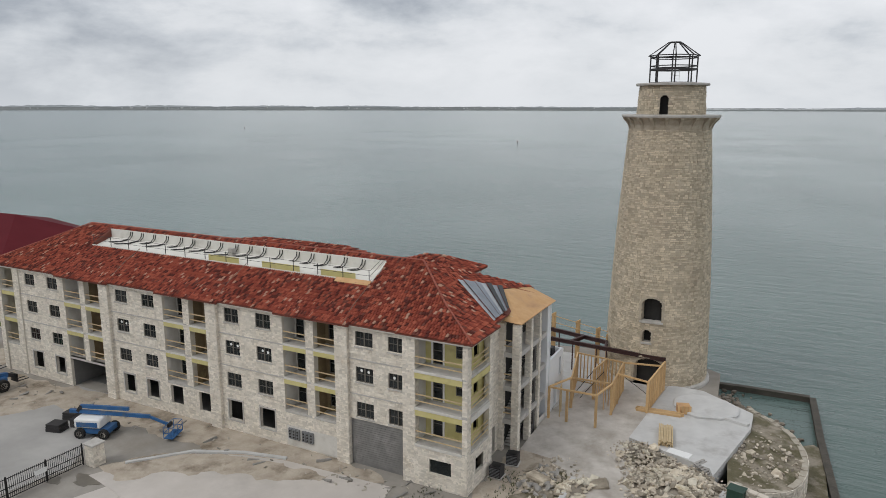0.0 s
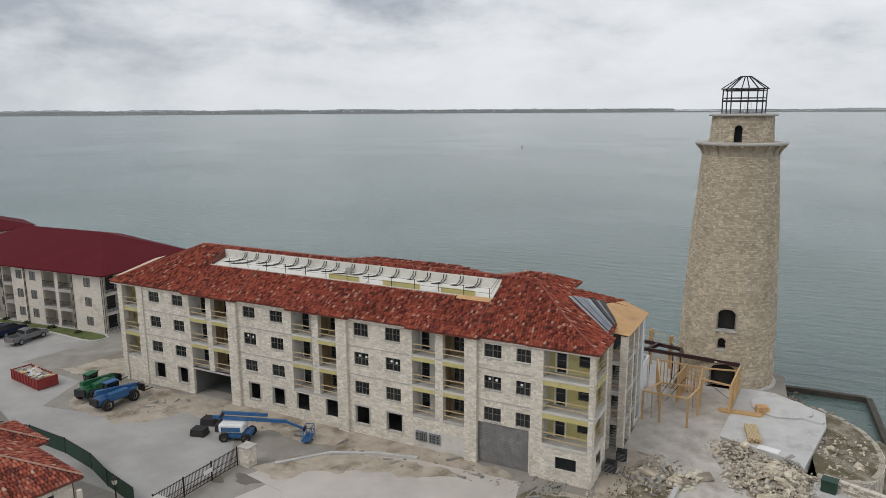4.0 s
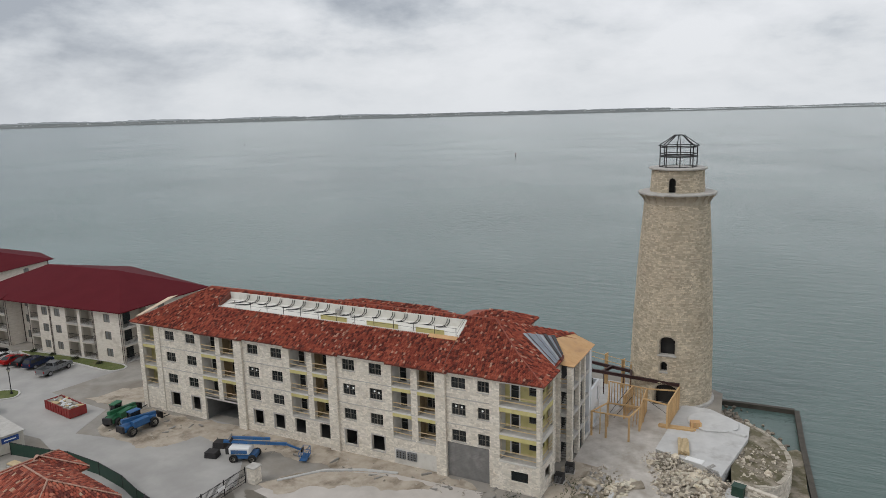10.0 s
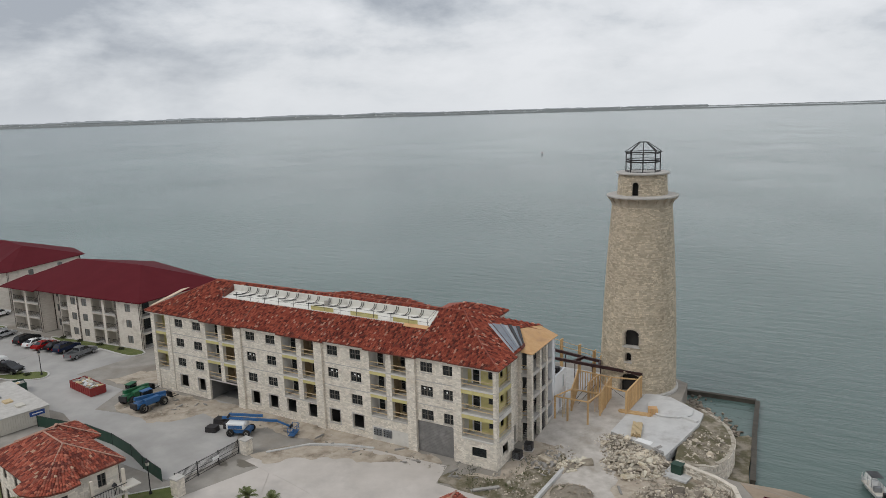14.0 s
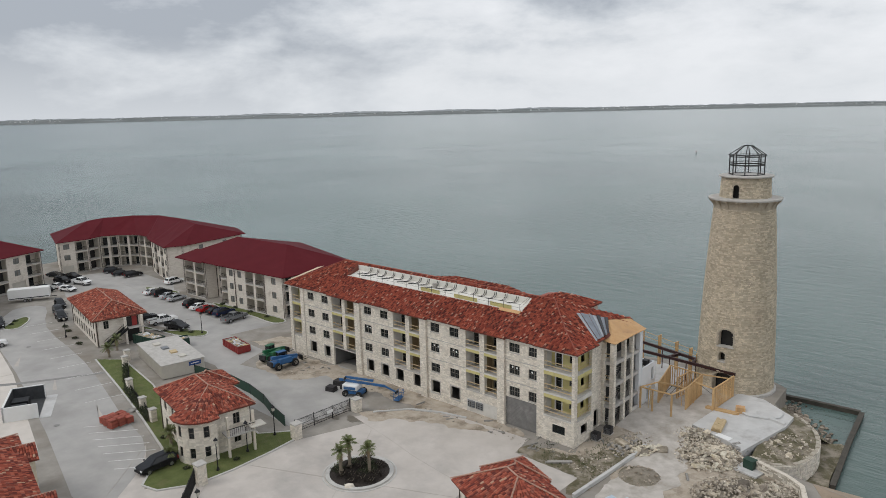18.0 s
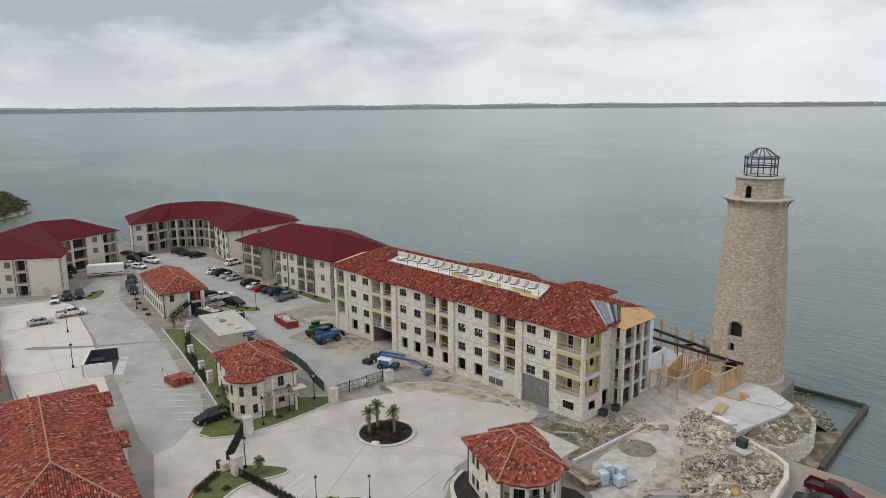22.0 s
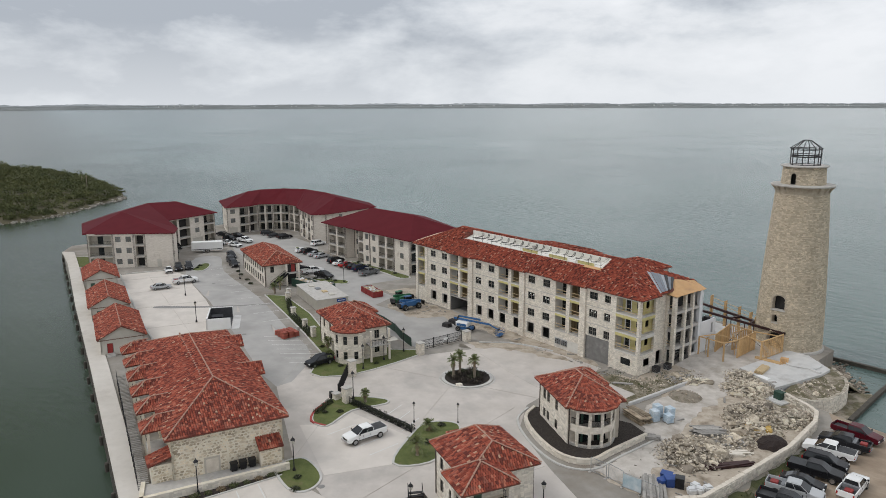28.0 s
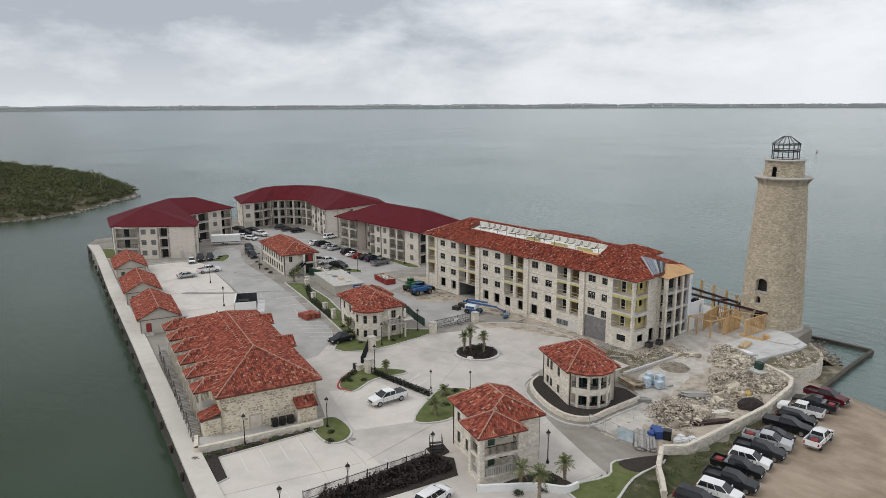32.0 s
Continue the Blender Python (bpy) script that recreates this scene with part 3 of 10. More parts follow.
LAND = [(-170, -52), (-152, -54.5), (-104, -61.5), (-9, -76.5), (40, -84), (160, -100), (160, -260), (420, -260), (420, -120), (200, -45), (60, -8), (40, 3), (30, 8.5), (22, 10), (15.3, 10.9), (17.4, 24.6), (13.5, 30), (13, 37), (6.3, 41.5), (-2, 39), (-14, 36), (-62, 24), (-78, 30), (-110, 40), (-138, 46), (-180, 42), (-188, 10), (-183, -20), (-178, -48)]
bm = bmesh.new()
prism(bm, LAND, SEA - 2, 0.0)
tagged(obj("ground", bm, "ground"), "pale dusty concrete and caliche ground", "ground", kind="structure")
# sandy shore that slopes into the water
bm = bmesh.new()
top = [(22, 9.6), (30, 8), (40, 2.5), (60, -8.5), (200, -45.5)]
low = [(24.0, 14.5), (29.5, 16.4), (37, 14.6), (60, 6), (200, -22)]
for k in range(len(top) - 1):
    q = [bm.verts.new((*top[k], -.02)), bm.verts.new((*top[k + 1], -.02)), bm.verts.new((*low[k + 1], SEA - .25)), bm.verts.new((*low[k], SEA - .25))]
    bm.faces.new(q)
bmesh.ops.remove_doubles(bm, verts=bm.verts, dist=.001)
bmesh.ops.recalc_face_normals(bm, faces=bm.faces)
tagged(obj("beach", bm, "sand"), "damp sandy shore sloping into the bay", "beach", kind="structure")

rs = random.Random(4)
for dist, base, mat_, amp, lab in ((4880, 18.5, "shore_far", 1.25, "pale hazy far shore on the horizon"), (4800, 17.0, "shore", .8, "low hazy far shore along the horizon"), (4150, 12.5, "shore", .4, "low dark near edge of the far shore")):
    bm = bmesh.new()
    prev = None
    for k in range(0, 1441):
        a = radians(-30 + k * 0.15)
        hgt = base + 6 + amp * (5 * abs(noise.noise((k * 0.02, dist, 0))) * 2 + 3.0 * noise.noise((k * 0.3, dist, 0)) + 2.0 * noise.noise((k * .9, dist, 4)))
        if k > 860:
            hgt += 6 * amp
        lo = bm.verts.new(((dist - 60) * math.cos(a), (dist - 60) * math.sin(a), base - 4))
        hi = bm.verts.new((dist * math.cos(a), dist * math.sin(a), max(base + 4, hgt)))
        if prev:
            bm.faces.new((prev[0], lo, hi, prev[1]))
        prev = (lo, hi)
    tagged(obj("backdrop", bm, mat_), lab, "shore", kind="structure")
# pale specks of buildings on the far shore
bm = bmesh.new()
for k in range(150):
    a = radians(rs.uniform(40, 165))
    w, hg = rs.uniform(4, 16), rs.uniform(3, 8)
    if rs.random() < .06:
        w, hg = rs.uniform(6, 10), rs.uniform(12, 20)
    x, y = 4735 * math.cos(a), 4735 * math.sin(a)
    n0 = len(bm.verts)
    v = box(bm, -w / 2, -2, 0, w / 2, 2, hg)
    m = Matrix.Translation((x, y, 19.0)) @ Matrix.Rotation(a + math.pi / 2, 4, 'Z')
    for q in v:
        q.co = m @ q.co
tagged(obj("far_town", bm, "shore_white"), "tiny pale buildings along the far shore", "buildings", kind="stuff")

# ---- building kit ----
RK = random.Random(11)


def mesh_obj(name, verts, faces, material, parent=None, label="", kind=""):
    me = bpy.data.meshes.new(name)
    me.from_pydata(verts, [], faces)
    me.materials.append(M[material])
    ob = new(name, me)
    if parent is not None:
        ob.parent = parent
    if label:
        ob["label"] = label
    if kind:
        ob["kind"] = kind
    return ob


def linked(name, src, parent, m):
    """One more object on the mesh of src."""
    ob = new(name, src.data)
    ob.parent = parent
    ob.matrix_basis = m
    return ob


def frame_of(p0, p1):
    d = Vector((p1[0] - p0[0], p1[1] - p0[1], 0))
    L = d.length
    d /= L
    n = Vector((d.y, -d.x, 0))
    return d, n, L


def wall(parent, name, p0, p1, z0, z1, th, openings, material, label=""):
    """A wall with thickness; openings (u0, u1, z0, z1) go right through. The outside lies to the right of p0 -> p1."""
    d, n, L = frame_of(p0, p1)
    us = sorted({0.0, L, *[min(max(o[k], 0), L) for o in openings for k in (0, 1)]})
    bm = bmesh.new()
    o3 = Vector((p0[0], p0[1], 0))

    def cell(ua, ub, za, zb):
        pts = [o3 + d * u - n * w for u, w in ((ua, 0), (ub, 0), (ub, th), (ua, th))]
        prism(bm, [(p.x, p.y) for p in pts], za, zb)

    for ua, ub in zip(us, us[1:]):
        if ub - ua < 1e-4:
            continue
        um = (ua + ub) / 2
        z = z0
        for o in sorted([o for o in openings if o[0] < um < o[1]], key=lambda o: o[2]):
            if o[2] - z > 1e-3:
                cell(ua, ub, z, o[2])
            z = max(z, o[3])
        if z1 - z > 1e-3:
            cell(ua, ub, z, z1)
    return part(name, bm, material, parent, label)


def facing(parent, p0, p1, z0, z1, openings, material, rows=(0.10, 0.24), lens=(0.14, 0.5), proud=(0.004, 0.04), joint=0.010, name="stone_facing"):
    """Coursed stones, each with its own edges and depth, laid round the openings and joined into one part."""
    d, n, L = frame_of(p0, p1)
    o3 = Vector((p0[0], p0[1], 0))
    V, Fc = [], []
    z = z0
    while z < z1 - 0.05:
        hrow = min(RK.uniform(*rows), z1 - z)
        zc = z + hrow / 2
        cuts = sorted([(o[0], o[1]) for o in openings if o[2] < zc < o[3]])
        spans, u = [], 0.0
        for a, b in cuts:
            if a > u:
                spans.append((u, a))
            u = max(u, b)
        if u < L:
            spans.append((u, L))
        for a, b in spans:
            u = a
            while u < b - 0.02:
                w = RK.uniform(*lens)
                if b - (u + w) < lens[0] * 0.6:
                    w = b - u
                e = RK.uniform(*proud)
                t = RK.uniform(-0.012, 0.012)
                k = len(V)
                j = joint / 2
                for uu, zz, ee in ((u + j, z + j, -0.01), (u + w - j, z + j, -0.01), (u + w - j, z + hrow - j, -0.01), (u + j, z + hrow - j, -0.01),
                                   (u + j + .01, z + j + .01, e), (u + w - j - .01, z + j + .01 + t, e), (u + w - j - .01, z + hrow - j - .01, e * .9), (u + j + .01, z + hrow - j - .01 + t * .5, e)):
                    p = o3 + d * uu + n * ee
                    V.append((p.x, p.y, zz))
                Fc += [(k + 4, k + 5, k + 6, k + 7), (k, k + 1, k + 5, k + 4), (k + 1, k + 2, k + 6, k + 5), (k + 2, k + 3, k + 7, k + 6), (k + 3, k, k + 4, k + 7)]
                u += w
        z += hrow
    return mesh_obj(name, V, Fc, material, parent, "", "stuff")


WIN = {}


def window(parent, p0, p1, u0, u1, z0, z1, style="double", inset=0.12, pane="glass"):
    """A window unit in an opening: frame with mullions, and its panes as sub-parts; alike windows share their meshes."""
    d, n, L = frame_of(p0, p1)
    w, hh = round(u1 - u0, 2), round(z1 - z0, 2)
    key = (w, hh, style, pane)
    c = Vector((p0[0], p0[1], 0)) + d * ((u0 + u1) / 2) - n * inset
    m = Matrix.Translation((c.x, c.y, z0)) @ Matrix.Rotation(math.atan2(d.y, d.x), 4, 'Z')
    if key not in WIN:
        bm = bmesh.new()
        f, t = 0.07, 0.05
        for b in ((-w / 2, -t, 0, -w / 2 + f, t, hh), (w / 2 - f, -t, 0, w / 2, t, hh), (-w / 2 + f, -t, 0, w / 2 - f, t, f), (-w / 2 + f, -t, hh - f, w / 2 - f, t, hh)):
            box(bm, *b)
        cols = [0.0] if style in ("double", "pair") else []
        for x in cols:
            box(bm, x - .06, -t - .01, f, x + .06, t, hh - f)
        edges = [-w / 2 + f, *[0.0 for _ in cols], w / 2 - f]
        panes = []
        for k in range(len(edges) - 1):
            a = edges[k] + (.06 if k else 0)
            b = edges[k + 1] - (.06 if k < len(edges) - 2 else 0)
            zm = hh * 0.52
            box(bm, a, -t * .6, zm - .03, b, t * .6, zm + .03)
            if style == "double":
                xm = (a + b) / 2
                box(bm, xm - .014, -t * .4, f, xm + .014, t * .2, zm - .03)
                box(bm, xm - .014, -t * .4, zm + .03, xm + .014, t * .2, hh - f)
            panes.append((a, b, zm))
        fr = part("window", bm, "frame", parent, "", m)
        kids = []
        for a, b, zm in panes:
            for za, zb in ((f, zm - .03), (zm + .03, hh - f)):
                kids.append(part("pane", cube(a, -.006, za, b, .006, zb), pane, fr))
        WIN[key] = (fr, kids)
        return fr
    src, kids = WIN[key]
    fr = linked("window", src, parent, m)
    for k in kids:
        linked("pane", k, fr, Matrix.Identity(4))
    return fr


def roof_tiles(parent, a, b, b2, a2, tw=0.27, tl=0.36, skip=None, material="tile", name="roof_tiles", seed=1):
    """Barrel tiles laid in courses over the slope a-b (eave) to a2-b2 (ridge); each tile is an arched piece that laps the one below."""
    rk = random.Random(seed)
    a, b, b2, a2 = (Vector(p) for p in (a, b, b2, a2))
    up = ((a2 + b2) - (a + b)) * 0.5
    e = (b - a).normalized()
    up = up - e * up.dot(e)
    rise = up.length
    up.normalize()
    nrm = e.cross(up)
    if nrm.z < 0:
        nrm = -nrm
    rows = max(1, int(rise / tl))
    V, Fc = [], []
    prof = [(-0.5, 0.0), (-0.3, 0.075), (0.0, 0.105), (0.3, 0.075), (0.5, 0.0)]
    for r in range(rows):
        v0, v1 = r / rows, (r + 1) / rows
        vm = (v0 + v1) / 2
        pa, pb = a.lerp(a2, vm), b.lerp(b2, vm)
        w = (pb - pa).length
        nt = max(1, int(w / tw))
        st = w / nt
        for k in range(nt):
            c = pa + e * ((k + 0.5) * st) * (1 if (pb - pa).dot(e) > 0 else -1)
            if skip and skip(c):
                continue
            lift = rk.uniform(0.035, 0.075)
            side = rk.uniform(-.012, .012)
            k0 = len(V)
            for vs, lf, sc in ((-0.56, lift, 1.0), (0.52, 0.012, 0.92)):
                for x, hgt in prof:
                    p = c + e * (x * st * 0.96 * sc + side) + up * (vs * rise / rows) + nrm * (hgt * sc + lf)
                    V.append(tuple(p))
            for j in range(4):
                Fc.append((k0 + j, k0 + j + 1, k0 + 6 + j, k0 + 5 + j))
            Fc.append((k0, k0 + 4, k0 + 3, k0 + 2, k0 + 1))
    ob = mesh_obj(name, V, Fc, material, parent, "", "stuff")
    return ob


def slab(parent, name, pts, th, material, label=""):
    """A flat or tilted plate with thickness below the given outline of 3D points."""
    bm = bmesh.new()
    hi = [bm.verts.new(p) for p in pts]
    lo = [bm.verts.new((p[0], p[1], p[2] - th)) for p in pts]
    bm.faces.new(hi)
    bm.faces.new(list(reversed(lo)))
    k = len(pts)
    for i in range(k):
        bm.faces.new((hi[i], lo[i], lo[(i + 1) % k], hi[(i + 1) % k]))
    bmesh.ops.recalc_face_normals(bm, faces=bm.faces)
    return part(name, bm, material, parent, label)


def ridge_caps(parent, p, q, material="ridge", r=0.10, step=0.42):
    """A line of half-round cap tiles in mortar along a ridge or hip."""
    p, q = Vector(p), Vector(q)
    L = (q - p).length
    if L < .1:
        return None
    d = (q - p) / L
    s = d.cross(Vector((0, 0, 1))).normalized()
    u = s.cross(d)
    V, Fc = [], []
    n = max(1, int(L / step))
    for i in range(n):
        a, b = p + d * (L * i / n), p + d * (L * (i + 0.96) / n)
        k = len(V)
        for c, rr in ((a, r * 1.08), (b, r * 0.92)):
            for j in range(6):
                t = math.pi * j / 5
                V.append(tuple(c + s * (math.cos(t) * rr) + u * (math.sin(t) * rr * 0.9 + 0.03)))
        for j in range(5):
            Fc.append((k + j, k + j + 1, k + 7 + j, k + 6 + j))
    return mesh_obj("ridge_capping", V, Fc, material, parent, "", "stuff")


def beam(bm, p, q, w, hgt=None, mi=0):
    """A square bar from p to q."""
    p, q = Vector(p), Vector(q)
    d = (q - p).normalized()
    s = d.cross(Vector((0, 0, 1)))
    s = s.normalized() if s.length > 1e-4 else Vector((1, 0, 0))
    u = s.cross(d).normalized()
    a, b = w / 2, (hgt or w) / 2
    vs = [bm.verts.new(c + s * x + u * y) for c in (p, q) for x, y in ((-a, -b), (a, -b), (a, b), (-a, b))]
    for f in ((3, 2, 1, 0), (4, 5, 6, 7), (0, 1, 5, 4), (1, 2, 6, 5), (2, 3, 7, 6), (3, 0, 4, 7)):
        bm.faces.new([vs[i] for i in f]).material_index = mi


def bar(name, parent, p, q, w, material, hgt=None, label=""):
    bm = bmesh.new()
    beam(bm, p, q, w, hgt)
    return part(name, bm, material, parent, label)


def tube(bm, pts, r, n=8):
    rings = []
    pts = [Vector(p) for p in pts]
    for i, p in enumerate(pts):
        d = (pts[min(i + 1, len(pts) - 1)] - pts[max(i - 1, 0)]).normalized()
        s = d.cross(Vector((0, 0, 1)))
        s = s.normalized() if s.length > 1e-4 else Vector((1, 0, 0))
        u = s.cross(d)
        rr = r[i] if isinstance(r, (list, tuple)) else r
        rings.append([bm.verts.new(p + s * math.cos(2 * math.pi * k / n) * rr + u * math.sin(2 * math.pi * k / n) * rr) for k in range(n)])
    for a, b in zip(rings, rings[1:]):
        for k in range(n):
            bm.faces.new((a[k], a[(k + 1) % n], b[(k + 1) % n], b[k]))
    bm.faces.new(list(reversed(rings[0])))
    bm.faces.new(rings[-1])

# ---- paving, lawns, kerbs ----
def sheet(name, pts, z, material, label, cat, th=None, kind="structure"):
    bm = bmesh.new()
    if name in ("haul_track", "bare_soil", "weedy_soil", "verge"):
        # ragged edge
        rag = []
        for i, p in enumerate(pts):
            q = pts[(i + 1) % len(pts)]
            k = max(1, int(math.dist(p, q) / .5))
            for j in range(k):
                x, y = p[0] + (q[0] - p[0]) * j / k, p[1] + (q[1] - p[1]) * j / k
                rag.append((x + 1.1 * noise.noise((x * .45, y * .45, 1)) + .35 * noise.noise((x * 1.7, y * 1.7, 5)), y + 1.1 * noise.noise((x * .45, y * .45, 7)) + .35 * noise.noise((x * 1.7, y * 1.7, 9))))
        pts = rag
    prism(bm, pts, (z - th) if th else -.3, z)
    return tagged(obj(name, bm, material), label, cat, kind=kind)


def smooth(pts, closed=False, k=5):
    """A soft curve through plan points."""
    out = []
    n = len(pts)
    rng = n if closed else n - 1
    for i in range(rng):
        p0 = Vector(pts[(i - 1) % n] if closed or i > 0 else pts[i])
        p1, p2 = Vector(pts[i]), Vector(pts[(i + 1) % n])
        p3 = Vector(pts[(i + 2) % n] if closed or i + 2 < n else pts[i + 1])
        for j in range(k):
            t = j / k
            out.append(tuple(.5 * ((2 * p1) + (p2 - p0) * t + (2 * p0 - 5 * p1 + 4 * p2 - p3) * t * t + (3 * p1 - p0 - 3 * p2 + p3) * t ** 3)))
    if not closed:
        out.append(tuple(pts[-1]))
    return out


def kerb(pts, material="kerb", w=.28, z0=-.05, z1=.16, closed=False, label="pale concrete kerb"):
    """A raised kerb with thickness along a plan curve."""
    bm = bmesh.new()
    n = len(pts)
    L, R_ = [], []
    for i, p in enumerate(pts):
        a = Vector(pts[(i - 1) % n] if closed or i > 0 else p)
        b = Vector(pts[(i + 1) % n] if closed or i < n - 1 else p)
        d = (b - a).normalized()
        nrm = Vector((-d.y, d.x)) * (w / 2)
        L.append([bm.verts.new((p[0] + nrm.x, p[1] + nrm.y, z)) for z in (z0, z1)])
        R_.append([bm.verts.new((p[0] - nrm.x, p[1] - nrm.y, z)) for z in (z0, z1)])
    for i in range(n if closed else n - 1):
        j = (i + 1) % n
        bm.faces.new((L[i][0], L[j][0], L[j][1], L[i][1]))
        bm.faces.new((R_[j][0], R_[i][0], R_[i][1], R_[j][1]))
        bm.faces.new((L[i][1], L[j][1], R_[j][1], R_[i][1]))
    if not closed:
        for i in (0, -1):
            bm.faces.new((L[i][0], L[i][1], R_[i][1], R_[i][0]))
    bmesh.ops.recalc_face_normals(bm, faces=bm.faces)
    return tagged(obj("kerb", bm, material), label, "kerb", kind="structure")


def line(p, q, w=.12, z=.03, material="whiteline"):
    d = (Vector(q) - Vector(p)).normalized()
    s = Vector((-d.y, d.x)) * w / 2
    bm = bmesh.new()
    prism(bm, [(p[0] + s.x, p[1] + s.y), (p[0] - s.x, p[1] - s.y), (q[0] - s.x, q[1] - s.y), (q[0] + s.x, q[1] + s.y)], z - .02, z)
    return tagged(obj("road_marking", bm, material), "thin painted parking bay line", "road marking", kind="structure")


# streets and lots as thin slabs over the ground
sheet("road", [(-46, -35.5), (-34.5, -47.5), (-12, -56), (2, -58), (30, -62), (34, -45), (24, -38), (18, -36), (10, -33), (0, -28.5), (-5, -22), (-7, -12), (-16, -8), (-28, -12), (-31.5, -22), (-31, -32), (-35, -41)], .012, "road", "pale concrete drive and turning circle", "road")
sheet("road", smooth([(-34.5, -47.5), (-60, -43), (-90, -37.5), (-118, -33), (-136, -24), (-133, -18), (-115, -24), (-86.5, -27.5), (-60, -33), (-44, -36.5)], True, 3), .016, "road_worn", "grey worn concrete service road", "road")
sheet("parking_lot", [(-56, -45.5), (-64, -56), (-86, -54), (-128, -48), (-126, -35), (-118, -33.5), (-90, -38)], .008, "lot", "pale concrete parking lot", "parking lot")
sheet("parking_lot", [(-126, -13), (-80, -6), (-78, 8.5), (-100, 8), (-120, 7), (-130, 12), (-147, 12.5), (-158, 8), (-163, -4), (-140, -11)], .008, "road_worn", "grey concrete parking court", "parking lot")
sheet("parking_lot", [(-9.1, -58.7), (-10.1, -72.0), (-4.6, -73.0), (-4.0, -75.4), (40, -82), (34, -60), (0, -57)], .02, "lot", "pale concrete parking lot by the water", "parking lot")
sheet("parking_lot", [(-19, -43.3), (-8, -41.2), (-3, -47), (-6, -55), (-20, -51), (-17, -47)], .022, "lot", "pale concrete parking bays", "parking lot")
sheet("pavement", [(-33.5, -12), (-37.5, -6.5), (-43.4, -4.5), (-43.4, .2), (-49.4, .2), (-49.6, -4.5), (-52.5, -7.5), (-58, -9.6), (-63, -10.5), (-66, -3.5), (-80, -2.5), (-88, -9), (-78, -14), (-66, -13.5), (-48, -19.5), (-35, -19.8)], .024, "road_worn", "grey concrete forecourt paving", "pavement")
sheet("pavement", [(-31, -12), (-29, -8), (-26, -5.2), (-22, -3.4), (-18, -2.4), (-7.6, -1.9), (-6.8, -6.0), (2.6, -6.4), (2.6, -10.6), (-3, -14), (-9, -16), (-16, -15), (-22, -13.6)], .041, "road", "pale new concrete paving with stains", "pavement")
sheet("dirt_lot", [(24.5, -60), (27, -38), (27.2, -15), (26.8, 5), (24, 9.5), (30, 8.3), (40, 2.8), (60, -8), (200, -45), (200, -120), (60, -90)], .03, "sand", "bare damp sand and shell parking ground", "ground")
sheet("verge", smooth([(25.4, -38.5), (24.9, -28.0), (26.6, -25), (26.8, -15), (26.9, -5), (27.4, -3), (29.6, -8), (30.2, -20), (30.8, -31), (30.2, -38), (28.5, -44)], True, 3), .04, "verge", "weedy green strip along the wall", "grass")
dirt = [((-61, -9), (-50, -9), (-47, -2), (-57, -.5), (-62, -1)), ((-35, -4), (-12, -3.4), (-13, -.1), (-49, -.2), (-44, -5.5)), ((-7, -3.2), (3, -2.5), (7.5, 3), (5, 12), (-1.2, 8), (-1.2, -.6))]
for k, pts in enumerate(dirt):
    sheet("bare_soil", smooth(list(pts), True, 4), .027 + .0035 * k, "soil", "churned sandy soil beside the building", "soil")
sheet("bare_soil", smooth([(-1.2, -2.6), (-1.0, 9), (-.4, 13), (7, 13.6), (14.6, 12), (17, 9.4), (22, 7.4), (25, 2), (26, -8), (25.8, -25), (23.8, -28), (14.5, -29.4), (13.4, -22), (12.6, -16), (9, -9), (5, -3.4)], True, 3), .022, "soil", "churned pale soil with brown patches", "soil")
sheet("weedy_soil", smooth([(2.2, 3.4), (4.8, 2.2), (6.9, 4.4), (6.2, 8.6), (3.4, 9.6), (2.4, 6.6)], True, 4), .03, "weeds", "weedy brown patch beside the hotel", "grass")
sheet("weedy_soil", smooth([(15.2, 9.8), (18, 7.6), (20.5, 6.6), (19.2, 4.4), (16.4, 6.4)], True, 4), .03, "weeds", "weedy brown patch in the yard", "grass")
sheet("weedy_soil", smooth([(-6.6, -5.4), (-2, -6.2), (2.6, -6.4), (2.7, -9.6), (4.6, -9.4), (4.9, -3.9), (5.1, 3), (4.9, 6), (3.2, 7.4), (2.2, 3.0), (.6, -.6), (-2.2, -2.6), (-6.4, -2.9)], True, 3), .039, "weeds", "weeds along the building site", "grass")
sheet("haul_track", [(13.2, -29.4), (20, -28.6), (17.8, -22), (15, -14), (12.8, -6), (11.6, 2), (10.8, 8), (8.4, 10.2), (2.4, 10.2), (2.4, 8.4), (5.3, 6), (5.5, -3), (6.2, -9), (9, -14.5), (13, -17), (13.3, -24)], .045, "dust", "dusty white caliche haul road", "road")

# lawns with kerbs
def lawn(pts, red=False, soft=True, z=.1):
    pts = smooth(pts, True, 4) if soft else pts
    sheet("lawn", pts, z, "grass", "short patchy green lawn", "grass")
    kerb(pts, closed=True, z1=z + .05)


lawn([(-86, -25.8), (-70, -28.8), (-55, -31.9), (-43, -34.7), (-36, -40.8), (-33.5, -40.2), (-31.2, -36.5), (-30.9, -31.5), (-31.2, -26), (-31.8, -21.5), (-34, -20.5), (-37, -24), (-49, -22), (-51, -29), (-66, -24.8), (-82, -22.5)], soft=False)
lawn([(-24.8, -42.2), (-22.5, -39.2), (-19.6, -37), (-18.3, -38), (-19.4, -43.0), (-17.3, -48.2), (-20, -49), (-23.2, -46.5)])
kerb(smooth([(-24.3, -44.2), (-22.6, -47.2), (-20, -49.2), (-17.4, -48.4)]), "redkerb", z1=.2, w=.3, label="kerb painted red")
lawn([(-3.2, -47), (-8, -40.6), (-9.4, -36.8), (-6.5, -33.9), (-2.5, -37.5), (-.5, -43.4)])
